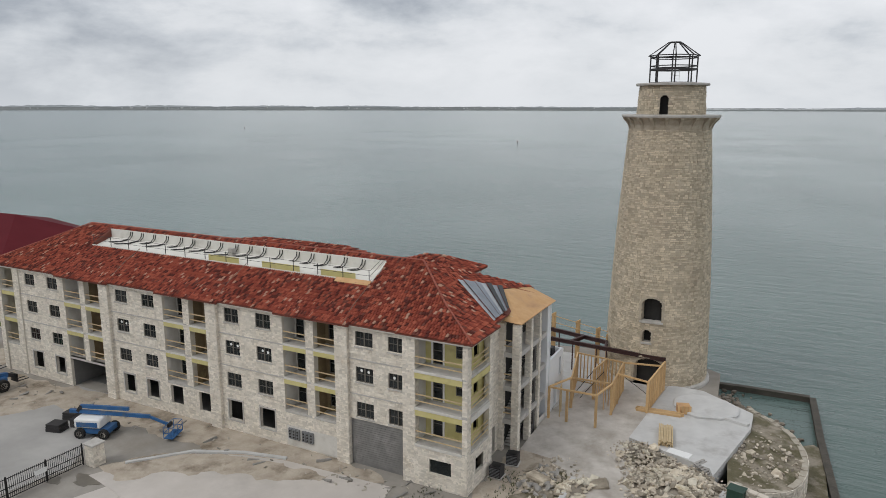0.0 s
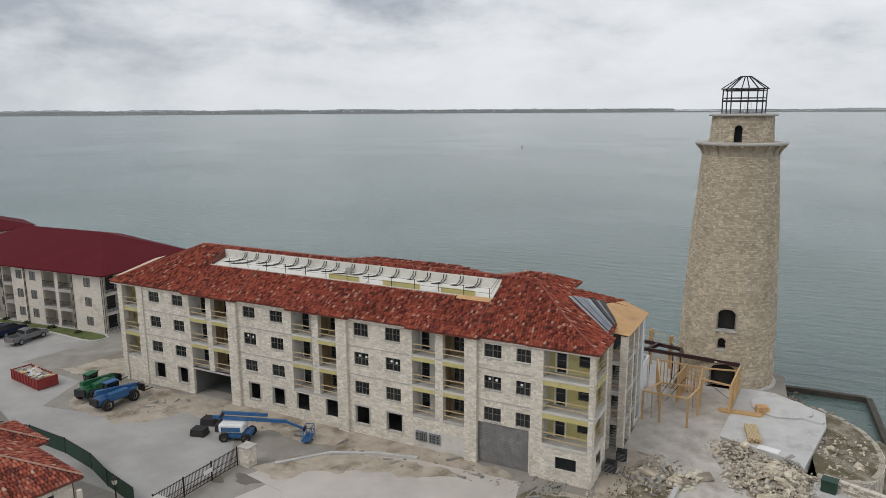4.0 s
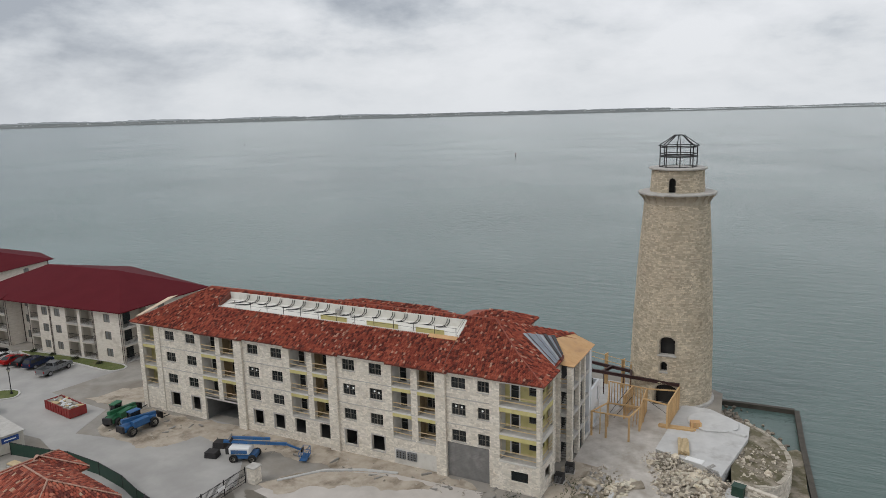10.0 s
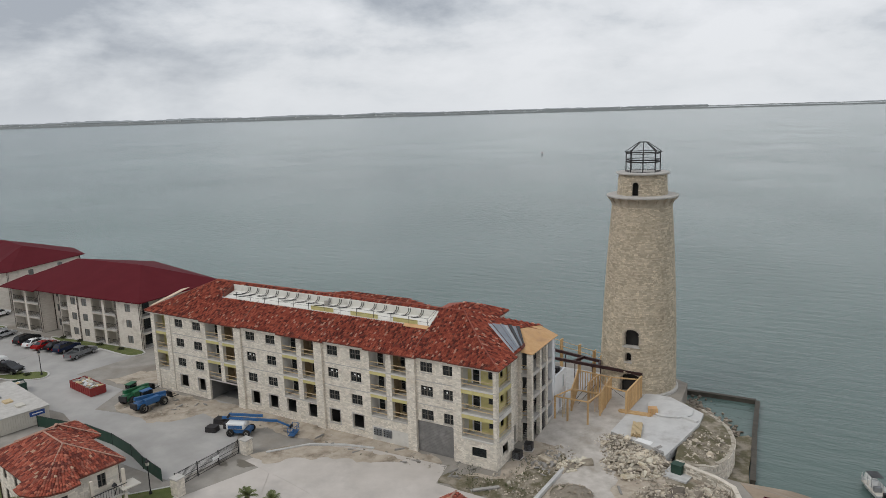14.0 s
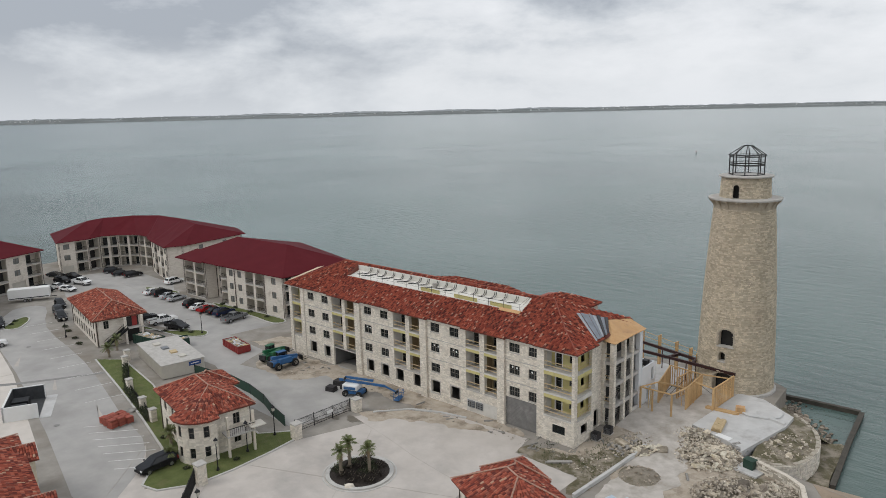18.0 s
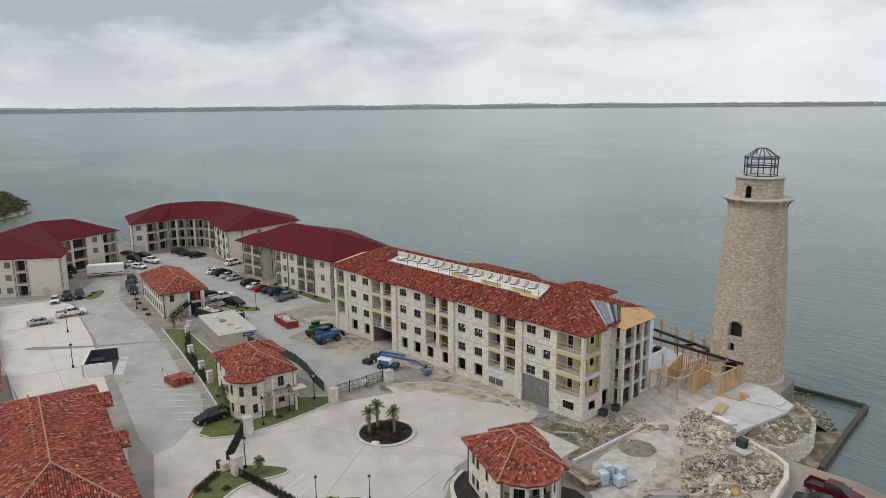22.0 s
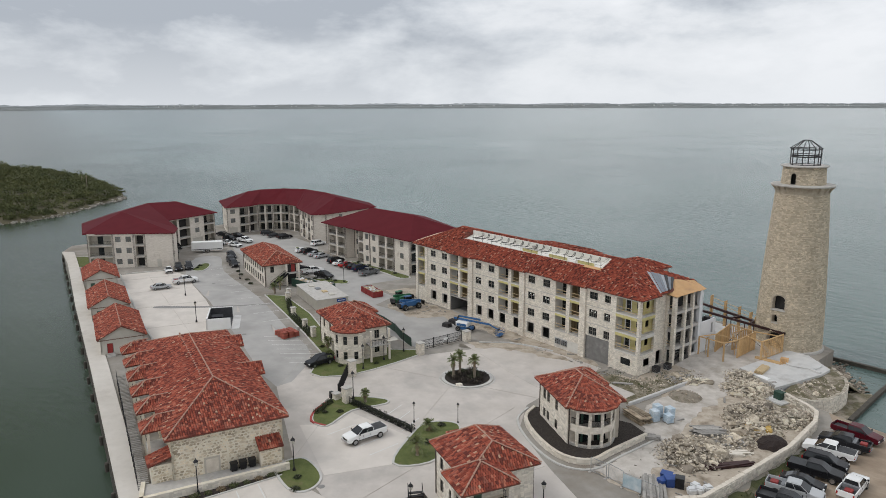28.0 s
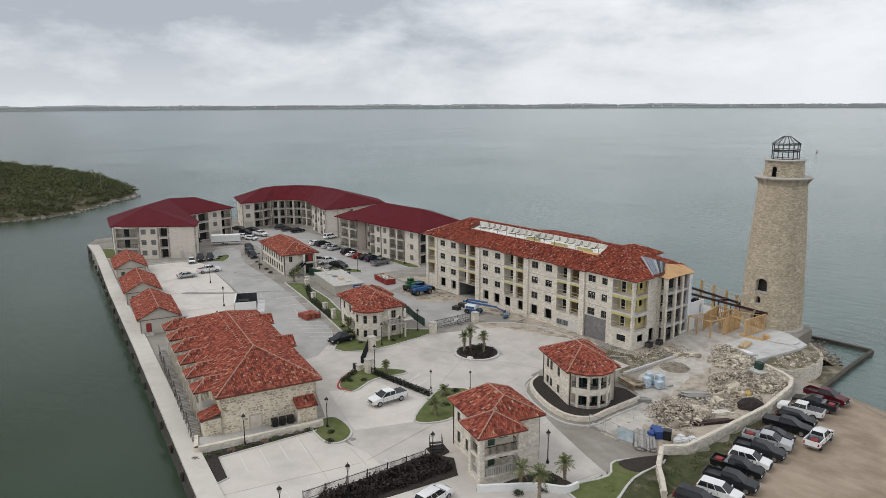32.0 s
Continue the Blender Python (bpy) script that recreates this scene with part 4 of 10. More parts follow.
lawn([(-11.9, -57.0), (-11, -54.9), (-6.9, -55.1), (-4.7, -56.5), (-4.2, -58.6), (-5.7, -59.7), (-8.8, -59.5), (-10.9, -59.0)])
lawn([(-127, -25.5), (-121.6, -30.2), (-119, -28.5), (-122, -25.5), (-126, -23.8)])
lawn([(-104, 8.2), (-95, 9.6), (-79.5, 10.6), (-79.2, 7.6), (-88, 7.8), (-97, 7.0)], z=.08)
lawn([(-131, 6), (-122, 8.3), (-119.5, 7.6), (-124, 5.6), (-130, 4.6)])
lawn([(-98, -10.5), (-88, -9.5), (-83, -6.3), (-86, -4.2), (-92, -9), (-98, -12)])
lawn([(-56, -48), (-58, -46.4), (-61, -46.6), (-62, -49.5), (-59, -51)])
lawn([(-158, -52), (-146, -53.2), (-143, -51), (-156, -47.5)], z=.12)
lawn([(21.5, -34.5), (25.2, -29.5), (25.4, -36), (27.5, -44), (22, -44), (23.2, -38)], z=.12)
sheet("planting_bed", smooth([(22, -33.6), (24.6, -28.4), (25.2, -30.5), (25, -34.4), (22.8, -35)], True, 4), .18, "mulch", "dark mulch bed", "bed")

# round island in the turning circle
isl = smooth([(-18.3 + 3.9 * math.cos(a * math.pi / 8), -22.1 + 3.9 * math.sin(a * math.pi / 8)) for a in range(16)], True, 3)
sheet("planting_bed", isl, .14, "mulch", "round mulch bed in the turning circle", "bed")
kerb(isl, closed=True, w=.5, z1=.2)
kerb([(x * 1.0 + (x + 18.3) * .14, y + (y + 22.1) * .14) for x, y in isl], closed=True, w=.18, z1=.06)

# quay walkway along the water
qa = [(-168.9, -52.4), (-151, -54.3), (-104, -62.0), (-60, -68.6), (-9, -76.6), (40, -84.2)]
qb = [(-166, -49.6), (-150, -51.9), (-103.6, -59.4), (-59.5, -65.9), (-14, -73.2), (40, -81.2)]
for k in range(len(qa) - 1):
    sheet("quay_walkway", [qa[k], qa[k + 1], qb[k + 1], qb[k]], .3, "quay", "pale concrete quay walkway", "walkway", th=.35)
for p, q in zip(qa, qa[1:]):
    d, n, L = frame_of(p, q)
    bm = bmesh.new()
    beam(bm, (p[0] + n.x * .06, p[1] + n.y * .06, -2.2), (q[0] + n.x * .06, q[1] + n.y * .06, -2.2), .12, 4.2)
    tagged(obj("quay_face", bm, "bulkhead"), "dark stained vertical quay face", "quay wall", kind="structure")
for k in range(24):
    t = k / 24
    x = -160 + 190 * t
    y = -53.5 - (x + 160) * .1535
    bm = bmesh.new()
    lathe(bm, [(.24, -1.1), (.26, -.05), (.2, .12)], 8)
    tagged(obj("quay_post", bm, "bulkhead", m=pose(x, y - .35, 0)), "round concrete post under the quay edge", "post", "quay posts")

# kerb and soft retaining walls round the lots
kerb([(-128, -45), (-125.2, -34.8)], w=.35, z1=.25)
kerb([(-64.5, -56.5), (-86.5, -53.5), (-128, -46.5)], w=.3, z1=.2)
kerb([(-9.2, -58.9), (-10.2, -72.1), (-4.7, -73.1), (-4.1, -75.5)], w=.2, z1=.14)
for k in range(7):
    x = -38.5 - k * 2.6
    line((x, -36.2 + .42 * k + .0), (x - 4.2, -41.2 + .42 * k))
for k in range(9):
    x = -66 - k * 6.5
    line((x, -29.8 + (k + 1) * 1.0 - 1), (x - 1.2, -35 + k * 1.0), w=.1)
for k in range(5):
    line((-9.4 + .08 * k, -72.4 + 2.6 * k), (-4.6 + .08 * k, -73.3 + 2.6 * k))
for k in range(8):
    line((2.2 + .16 * k, -71.8 + 2.6 * k), (6.0 + .16 * k, -72.4 + 2.6 * k))
for k in range(4):
    line((-15.3 + k * 2.75, -44.9 + k * .45), (-15.0 + k * 2.75, -49.5 + k * .45))
for k in range(3):
    line((-16.6 + k * 2.6, -36.2 - k * .4), (-14.9 + k * 2.6, -40.4 - k * .3))
for k in range(10):
    line((-120 + 3.6 * k, 3.0), (-120.4 + 3.6 * k, 7.8))
for k in range(3):
    sheet("asphalt_patch", [(-100 + k * 17.2, -33.5 - k * .2), (-99.2 + k * 17.2, -33.9 - k * .2), (-93.5 + k * 17.2, -36.1 + k * .3), (-94.2 + k * 17.2, -36.6 + k * .3)], .026, "joint", "dark wet trace on the concrete", "stain")
sheet("asphalt_patch", smooth([(-92, -47.5), (-85, -39), (-78, -26.8), (-77.2, -26.5), (-83.6, -38.6), (-90.6, -48.4)], True, 3), .028, "stain", "dark drain trace across the lot", "stain")
for k, (x, y, r) in enumerate(((-30.4, -12.6, 1.4), (-26.5, -11.5, .8), (-12, -4.2, .9), (-33, -13.8, .9), (-8.8, -7.2, .7))):
    sheet("puddle", [(x + r * (1 + .4 * math.sin(3 * a + k)) * math.cos(a), y + .6 * r * math.sin(a)) for a in [j * .52 for j in range(12)]], .034, "wet", "dark damp patch on the paving", "puddle")

# saw-cut joints in the concrete paving
for p, q in (((-126, -40.5), (-58, -50.5)), ((-118, -33.6), (-121.5, -49)), ((-104, -36), (-107.5, -51.5)), ((-90, -38.2), (-93.5, -53.5)), ((-74, -41), (-77.5, -54.8)), ((-34, -47.5), (-46, -35.6)), ((-12, -56), (-31, -35)), ((2, -58), (-5.5, -24)), ((-31, -30), (-6, -19)), ((-26, -13), (-10, -38)),
             ((-2, -58), (24, -62)), ((9, -33), (6, -58)), ((22, -38), (19, -60)), ((-8, -62), (34, -70)), ((2, -59), (-1.5, -75)), ((18, -61), (14, -78)), ((-150, 4), (-84, 1)), ((-132, -10), (-134, 10)), ((-112, -9), (-114, 6)), ((-96, -6), (-97, 7))):
    line(p, q, .035, .048, "joint")

sheet("bare_soil", [(-31, -10.4), (-28.4, -6.2), (-24, -4.4), (-19, -3.2), (-13, -2.6), (-15, -4.4), (-20, -6.0), (-25, -8.6), (-28.6, -11.4)], .05, "soil", "brown muddy soil beside the paving", "soil")
sheet("bare_soil", [(-72, -2), (-63.4, -2.5), (-62.4, 1), (-62.4, 8), (-66, 7), (-70, 3)], .05, "soil", "brown muddy soil at the hotel end", "soil")
sheet("planting_bed", [(4.2, -50.6), (4.6, -48.1), (6.8, -48.8), (7.1, -51.3)], .12, "mulch", "small dark bed beside the gate house", "bed")

# ---- the four-storey hotel under construction ----
hotel = thing("hotel_building", pose(0, 0, 0), "four-storey pale stone hotel under construction with red clay tile roof", "building")
FLOORS = (3.45, 6.6, 9.75)
EAVE = 12.65
X0, X1, Y1 = -61.8, -1.6, 15.6
WINZ = ((10.72, 12.08), (7.6, 8.95), (4.45, 5.8))
WALLS = [(-57.5, -49.85, (-56.5, -52.6)), (-42.4, -34.8, (-41.6, -37.75)), (-27.5, -19.9, (-26.75, -22.98)), (-12.8, -7.35, (-12.15, -8.95))]
GROUND = {0: ((-56.3, -54.6), (-52.35, -50.8)), 1: ((-41.2, -39.65), (-37.8, -36.15)), 2: ((-26.75, -25.05), (-22.9, -21.15)), 3: ()}
for i, (xa, xb, wins) in enumerate(WALLS):
    ops = [(x - xa, x - xa + 1.72, za, zb) for x in wins for za, zb in WINZ]
    ops += [(a - xa, b - xa, 1.12, 3.08) for a, b in GROUND[i]]
    if i == 3:
        ops.append((0.0, 5.15, 0.0, 4.2))
    wall(hotel, "wall", (xa, 0), (xb, 0), 0, EAVE, 0.3, ops, "stone")
    facing(hotel, (xa, 0), (xb, 0), 0.0, EAVE, ops, "stone_pc")
    # smooth string course over the first storey windows
    for zc in (6.45, 9.55):
        part("string_course", cube(xa, -0.075, zc, xb, -0.0, zc + 0.1), "cast", hotel)
    for o in ops:
        if o[2] > 4 and o[3] - o[2] < 1.5:
            window(hotel, (xa, 0), (xb, 0), *o)
            part("sill", cube(xa + o[0] - .08, -0.1, o[2] - .1, xa + o[1] + .08, 0.1, o[2] - 0.002), "cast", hotel)
        elif o[2] > 1:
            bm = bmesh.new()
            u0, u1 = xa + o[0], xa + o[1]
            for b in ((u0 - .13, -.07, o[2] - .12, u0, .02, o[3] + .14), (u1, -.07, o[2] - .12, u1 + .13, .02, o[3] + .14), (u0, -.07, o[3], u1, .02, o[3] + .14), (u0, -.09, o[2] - .12, u1, .02, o[2] - .002)):
                box(bm, *b)
            part("surround", bm, "cast", hotel, "cast stone opening surround")

# sheet stickers left on the new glass of some windows
for x, z in ((-26.1, 8.6), (-25.3, 8.55), (-22.3, 8.6), (-21.7, 8.5), (-11.6, 8.62), (-10.9, 8.58), (-8.4, 8.55), (-41.0, 8.62), (-40.3, 8.55)):
    bm = bmesh.new()
    lathe(bm, [(0.13, -0.004), (0.13, 0.004)], 14)
    bmesh.ops.rotate(bm, verts=bm.verts, cent=(0, 0, 0), matrix=Matrix.Rotation(radians(90), 3, 'X'))
    part("glass_sticker", bm, "white", hotel, "white round glazing sticker", pose(x, 0.05, z))


def guard(parent, xa, xb, y, z):
    """Temporary timber guard rails across a balcony opening."""
    for k, dz in enumerate((0.5, 1.05)):
        bar("guard_rail", parent, (xa, y, z + dz), (xb, y, z + dz - 0.06 + 0.04 * k), 0.04, "lumber", 0.1)


def recess(xa, xb, y, side, zf, zc, tone, win):
    """The back and cheeks of one balcony recess, with a door or a window in its back wall."""
    w = xb - xa
    if win:
        ops = [(.35, 1.65, zf + 0.45, zf + 2.25)]
    else:
        ops = [(.12, 1.02, zf + 0.03, zf + 2.2)]
    wall(hotel, "balcony_back_wall", (xa, y), (xb, y), zf, zc, 0.15, ops, tone, "brown wall board with recess shade in its colour" if tone == "brownboard" else "")
    o = ops[0]
    window(hotel, (xa, y), (xb, y), *o, style="single" if not win else "pair", inset=0.07)


BAYS = [(-49.85, -42.4, (-49.85, -47.2, -46.4, -43.7), "brownboard", "car"), (-34.8, -27.5, (-34.76, -32.1, -31.25, -28.8), "brownboard", "win"), (-19.9, -12.8, (-19.87, -17.36, -16.5, -14.07), "brownboard", "meter")]
for xa, xb, (a0, a1, b0, b1), tone, low in BAYS:
    # piers
    for pa, pb, y in ((a1, b0, -0.02), (b1, xb, -0.34)):
        zb = 3.45 if (low == "car" and pb == b0) else 0.0
        part("pier", cube(pa, y, zb, pb, 0.55, EAVE), "stone", hotel)
        facing(hotel, (pa, y), (pb, y), zb, EAVE, [], "stone_pc", name="pier_facing")
        facing(hotel, (pb, y), (pb, 0.0), zb, EAVE, [], "stone_pc", name="pier_facing") if y < -.1 else None
    # ground storey of the bay
    if low == "win":
        ops = [(-34.5 - xa, -32.82 - xa, 1.1, 3.08), (-30.62 - xa, -28.93 - xa, 1.1, 3.08)]
        wall(hotel, "wall", (xa, 0), (b1, 0), 0, 3.2, 0.3, ops, "stone")
        facing(hotel, (xa, 0), (b1, 0), 0, 3.2, ops, "stone_pc")
    elif low == "meter":
        wall(hotel, "wall", (xa, 0), (b1, 0), 0, 3.2, 0.3, [], "stone")
        facing(hotel, (xa, 0), (b1, 0), 2.05, 3.2, [], "stone_pc")
        part("render_panel", cube(xa + .15, -.06, 0.15, b1 - .1, 0.0, 2.0), "plaster", hotel, "pale cement render panel")
        for k in range(6):
            x = -19.5 + k * 0.42 + (0.25 if k > 2 else 0)
            mb = part("meter_bank", cube(x, -.24, 0.85, x + .36, -.06, 1.85), "greymetal", hotel, "grey electric meter cabinet")
            for j in range(3):
                bm = bmesh.new()
                lathe(bm, [(0.09, 0), (0.08, 0.05)], 10)
                bmesh.ops.rotate(bm, verts=bm.verts, cent=(0, 0, 0), matrix=Matrix.Rotation(radians(90), 3, 'X'))
                part("meter_dial", bm, "dark", mb, m=pose(x + .18, -.24, 1.05 + .28 * j))
    else:
        part("lintel", cube(xa, 0.0, 3.2, b1, 0.3, 3.45), "cast", hotel)
        part("drive_ceiling", cube(xa, 0.3, 3.25, b1, 8.0, 3.42), "plaster", hotel)
        part("drive_cheek", cube(xa - .2, 0.3, 0, xa, 8.0, 3.25), "block", hotel)
        part("drive_cheek", cube(b1, 0.55, 0, b1 + .2, 8.0, 3.25), "block", hotel)
    for k, zf in enumerate(FLOORS):
        zc = FLOORS[k + 1] - 0.2 if k < 2 else EAVE
        part("balcony_floor", cube(xa, -0.04, zf - 0.2, b1, 1.9, zf), "cast", hotel, "bare concrete balcony floor")
        if k:
            for pa, pb in ((a0, a1), (b0, b1)):
                part("floor_band", cube(pa, -0.07, zf - 0.62, pb, 0.06, zf - 0.21), "sheath", hotel, "yellow sheathing band")
                part("band_trim", cube(pa, -0.085, zf - 0.2, pb, -.045, zf - 0.02), "plaster", hotel)
        part("cheek", cube(xa - .12, 0.3, zf, xa, 1.9, zc), "plaster", hotel)
        part("cheek", cube(a1, 0.55, zf, b0, 1.9, zc), "brownboard", hotel)
        part("cheek", cube(b1, 0.55, zf, b1 + .12, 1.9, zc), "sheath", hotel)
        recess(a0, a1, 1.7, 0, zf, zc, "plaster", False)
        recess(b0, b1, 1.7, 0, zf, zc, tone, True)
        guard(hotel, a0, a1, 0.12, zf)
        guard(hotel, b0, b1, 0.12, zf)
    part("head_beam", cube(xa, 0.0, EAVE - 0.28, b1, 0.3, EAVE), "cast", hotel)

# roll-up door beside the corner bay
gd = part("garage_door", cube(-12.75, 0.16, 0, -7.66, 0.22, 4.2), "shutter", hotel, "grey unpainted block infill of the garage opening")
for k in range(20):
    part("block_course", cube(-12.75, 0.10 - .004 * (k % 3), 0.22 + k * 0.2, -7.66, 0.16, 0.4 + k * 0.2), "shutter", gd)

# corner bay with wrap-round balconies
XC0, XC1, YC, YS = -7.4, -1.6, -0.4, 4.4
ops = [(2.45, 4.4, 1.3, 2.55)]
wall(hotel, "wall", (XC0, YC), (XC1, YC), 0, 3.3, 0.3, ops, "stone")
facing(hotel, (XC0, YC), (XC1, YC), 0, 3.3, ops, "stone_pc")
part("opening_pane", cube(XC0 + 2.45, YC + .16, 1.3, XC0 + 4.4, YC + .18, 2.55), "glass", hotel)
ops = [(1.3, 3.1, 1.2, 2.55)]
wall(hotel, "wall", (XC1, YC + .3), (XC1, YS), 0, 3.3, 0.3, ops, "stone")
facing(hotel, (XC1, YC), (XC1, YS), 0, 3.3, ops, "stone_pc")
for pa, pb in ((XC0, -6.25), (-2.05, XC1)):
    part("pier", cube(pa, YC, 3.3, pb, 0.25, EAVE), "stone", hotel)
    facing(hotel, (pa, YC), (pb, YC), 3.3, EAVE, [], "stone_pc", name="pier_facing")
facing(hotel, (XC1, YC), (XC1, 0.25), 3.3, EAVE, [], "stone_pc", name="pier_facing")
facing(hotel, (-6.25, YC), (-6.25, 0.25), 3.3, EAVE, [], "stone_pc", name="pier_facing")
part("pier", cube(-2.0, 3.75, 3.3, XC1, YS, EAVE), "stone", hotel)
facing(hotel, (XC1, 3.75), (XC1, YS), 3.3, EAVE, [], "stone_pc", name="pier_facing")
for k, zf in enumerate((3.55, 6.7, 9.85)):
    zc = (6.5, 9.65, EAVE)[k]
    part("balcony_floor", cube(-6.3, YC - .02, zf - .22, XC1 - .02, YS, zf), "cast", hotel, "bare concrete balcony floor")
    if k:
        part("floor_band", cube(-6.25, YC - .05, zf - .72, -2.05, YC + .08, zf - .23), "sheath", hotel, "yellow sheathing band")
        part("floor_band", cube(XC1 - .1, 0.25, zf - .72, XC1 + .04, 3.75, zf - .23), "plaster" if k == 1 else "sheath", hotel)
    part("fascia", cube(-6.25, YC - .09, zf - .22, -2.05, YC - .025, zf - .02), "plaster", hotel)
    # yellow back wall with a glazed door and a window
    ops = [(0.85, 1.75, zf + .03, zf + 2.2), (2.9, 4.1, zf + .8, zf + 2.15)]
    wall(hotel, "balcony_back_wall", (XC0 + 1, 1.4), (XC1 - .5, 1.4), zf, zc, 0.15, ops, "sheath", "yellow sheathing board wall")
    window(hotel, (XC0 + 1, 1.4), (XC1 - .5, 1.4), *ops[0], style="single", inset=.05)
    window(hotel, (XC0 + 1, 1.4), (XC1 - .5, 1.4), *ops[1], style="single", inset=.05)
    part("door_frame", cube(XC0 + 1.7, 1.33, zf, XC0 + 1.84, 1.398, zf + 2.3), "white", hotel, "white door jamb")
    part("door_frame", cube(XC0 + 2.76, 1.33, zf, XC0 + 2.9, 1.398, zf + 2.3), "white", hotel, "white door jamb")
    wall(hotel, "balcony_side_wall", (-2.3, 1.4), (-2.3, YS), zf, zc, .15, [(0.8, 1.7, zf + .8, zf + 2.1)], "sheath")
    part("cheek", cube(-6.4, .25, zf, -6.25, 1.4, zc), "plaster", hotel)
    guard(hotel, -6.25, -2.05, YC + .1, zf)
    for dz in (.4, .85, 1.25):
        bar("guard_rail", hotel, (XC1 - .1, .25, zf + dz), (XC1 - .1, 3.75, zf + dz + .03), 0.04, "lumber", 0.09)
part("head_beam", cube(XC0, YC, EAVE - .3, XC1, YC + .3, EAVE - .002), "cast", hotel)

# left corner bay
for pa, pb in ((-61.8, -61.0), (-58.5, -57.5)):
    part("pier", cube(pa, -0.15, 0, pb, 0.5, EAVE), "stone", hotel)
    facing(hotel, (pa, -0.15), (pb, -0.15), 0, EAVE, [], "stone_pc", name="pier_facing")
wall(hotel, "wall", (-61.0, 0), (-58.5, 0), 0, 3.3, .3, [], "stone")
facing(hotel, (-61.0, 0), (-58.5, 0), 0, 3.3, [], "stone_pc")
for k, zf in enumerate(FLOORS):
    zc = FLOORS[k + 1] - 0.2 if k < 2 else EAVE
    part("balcony_floor", cube(-61.6, -.04, zf - .2, -58.5, 1.9, zf), "cast", hotel)
    if k:
        part("floor_band", cube(-61.0, -.06, zf - .62, -58.5, .06, zf - .21), "sheath", hotel)
    wall(hotel, "balcony_back_wall", (-61.6, 1.7), (-58.4, 1.7), zf, zc, .15, [(1.6, 2.5, zf + .03, zf + 2.1)], "sheath")
    window(hotel, (-61.6, 1.7), (-58.4, 1.7), 1.6, 2.5, zf + .03, zf + 2.1, style="single", inset=.06)
    guard(hotel, -61.0, -58.5, .1, zf)

# remaining shell: end and rear walls, floors, inner wall that closes the rooms
wall(hotel, "end_wall", (X0, Y1), (X0, .5), 0, EAVE, .3, [(k * 4 + 2, k * 4 + 3.6, z + .9, z + 2.3) for k in range(3) for z in FLOORS], "stone")
wall(hotel, "rear_wall", (-2.6, Y1), (X0, Y1), 0, EAVE, .3, [(k * 5 + 2, k * 5 + 3.7, z + .9, z + 2.3) for k in range(11) for z in FLOORS], "stone")
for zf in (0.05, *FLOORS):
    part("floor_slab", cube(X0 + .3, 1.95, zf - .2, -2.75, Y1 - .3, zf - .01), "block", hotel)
# room walls in the darkened board, so openings look unlit
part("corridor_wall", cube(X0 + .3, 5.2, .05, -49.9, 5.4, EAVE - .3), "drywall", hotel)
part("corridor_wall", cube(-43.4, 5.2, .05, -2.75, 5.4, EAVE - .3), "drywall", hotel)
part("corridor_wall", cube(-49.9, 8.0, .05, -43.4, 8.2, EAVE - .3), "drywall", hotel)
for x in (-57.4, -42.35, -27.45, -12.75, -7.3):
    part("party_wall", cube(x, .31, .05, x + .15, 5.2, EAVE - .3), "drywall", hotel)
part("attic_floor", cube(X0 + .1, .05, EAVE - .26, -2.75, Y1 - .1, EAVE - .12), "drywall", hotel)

# recessed wall and stair block on the tower side
XE = -2.6
ops = [(1.0, 1.5, z + .9, z + 1.9) for z in (6.6, 9.75)] + [(1.0, 1.5, 4.6, 5.5), (1.6, 3.0, 0.1, 2.6)]
wall(hotel, "wall", (XE, YS), (XE, 8.2), 0, EAVE, .3, ops, "stone")
facing(hotel, (XE, YS), (XE, 8.2), 0, EAVE, ops, "stone_pc")
wall(hotel, "wall", (-2.0, YS), (XE, YS), 0, EAVE, .25, [], "stone")
stair = [(-2.6, 8.2), (0.1, 8.2), (0.1, 17.4)]
for (pa, pb, qa, qb) in ((-2.6, -2.15, 8.0, 8.5), (-1.35, -0.7, 8.0, 8.6), (-1.25, -0.7, 10.9, 11.4), (-1.25, -0.7, 13.1, 13.6)):
    part("stair_column", cube(pa, qa, 0, pb, qb, 11.9), "stone", hotel)
    facing(hotel, (pa, qa), (pb, qa), 0, 11.9, [], "stone_pc", name="pier_facing")
    facing(hotel, (pb, qa), (pb, qb), 0, 11.9, [], "stone_pc", name="pier_facing")
for zf in (3.1, 6.2, 9.3):
    part("landing", cube(-2.6, 8.05, zf - .45, -0.75, 15.9, zf), "cast", hotel, "raw concrete stair landing")
    part("opening_rail", cube(-2.15, 8.12, zf + .5, -1.35, 8.18, zf + .6), "lumber", hotel)
    part("opening_rail", cube(-2.15, 8.12, zf + 1.0, -1.35, 8.18, zf + 1.1), "lumber", hotel)
    wall(hotel, "infill_wall", (-.95, 11.4), (-.95, 13.1), zf - 3.1, zf - .45, .2, [(0.4, 1.2, zf - 2.2, zf - .9)], "drywall")
for k, z in enumerate((0.0, 3.1, 6.2)):
    for j in range(9):
        y = 9.0 + j * 0.27
        part("stair_tread", cube(-2.4, y, z + .17 * (j + 1) - .05, -1.4, y + .3, z + .17 * (j + 1)), "cast", hotel)
    bm = bmesh.new()
    beam(bm, (-1.38, 8.95, z + .1), (-1.38, 11.5, z + 1.65), .05, .28)
    part("stair_stringer", bm, "steel", hotel)
# near-black colour on this wall stands for the stairwell's shade
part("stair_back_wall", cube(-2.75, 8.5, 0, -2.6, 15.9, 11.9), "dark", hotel)
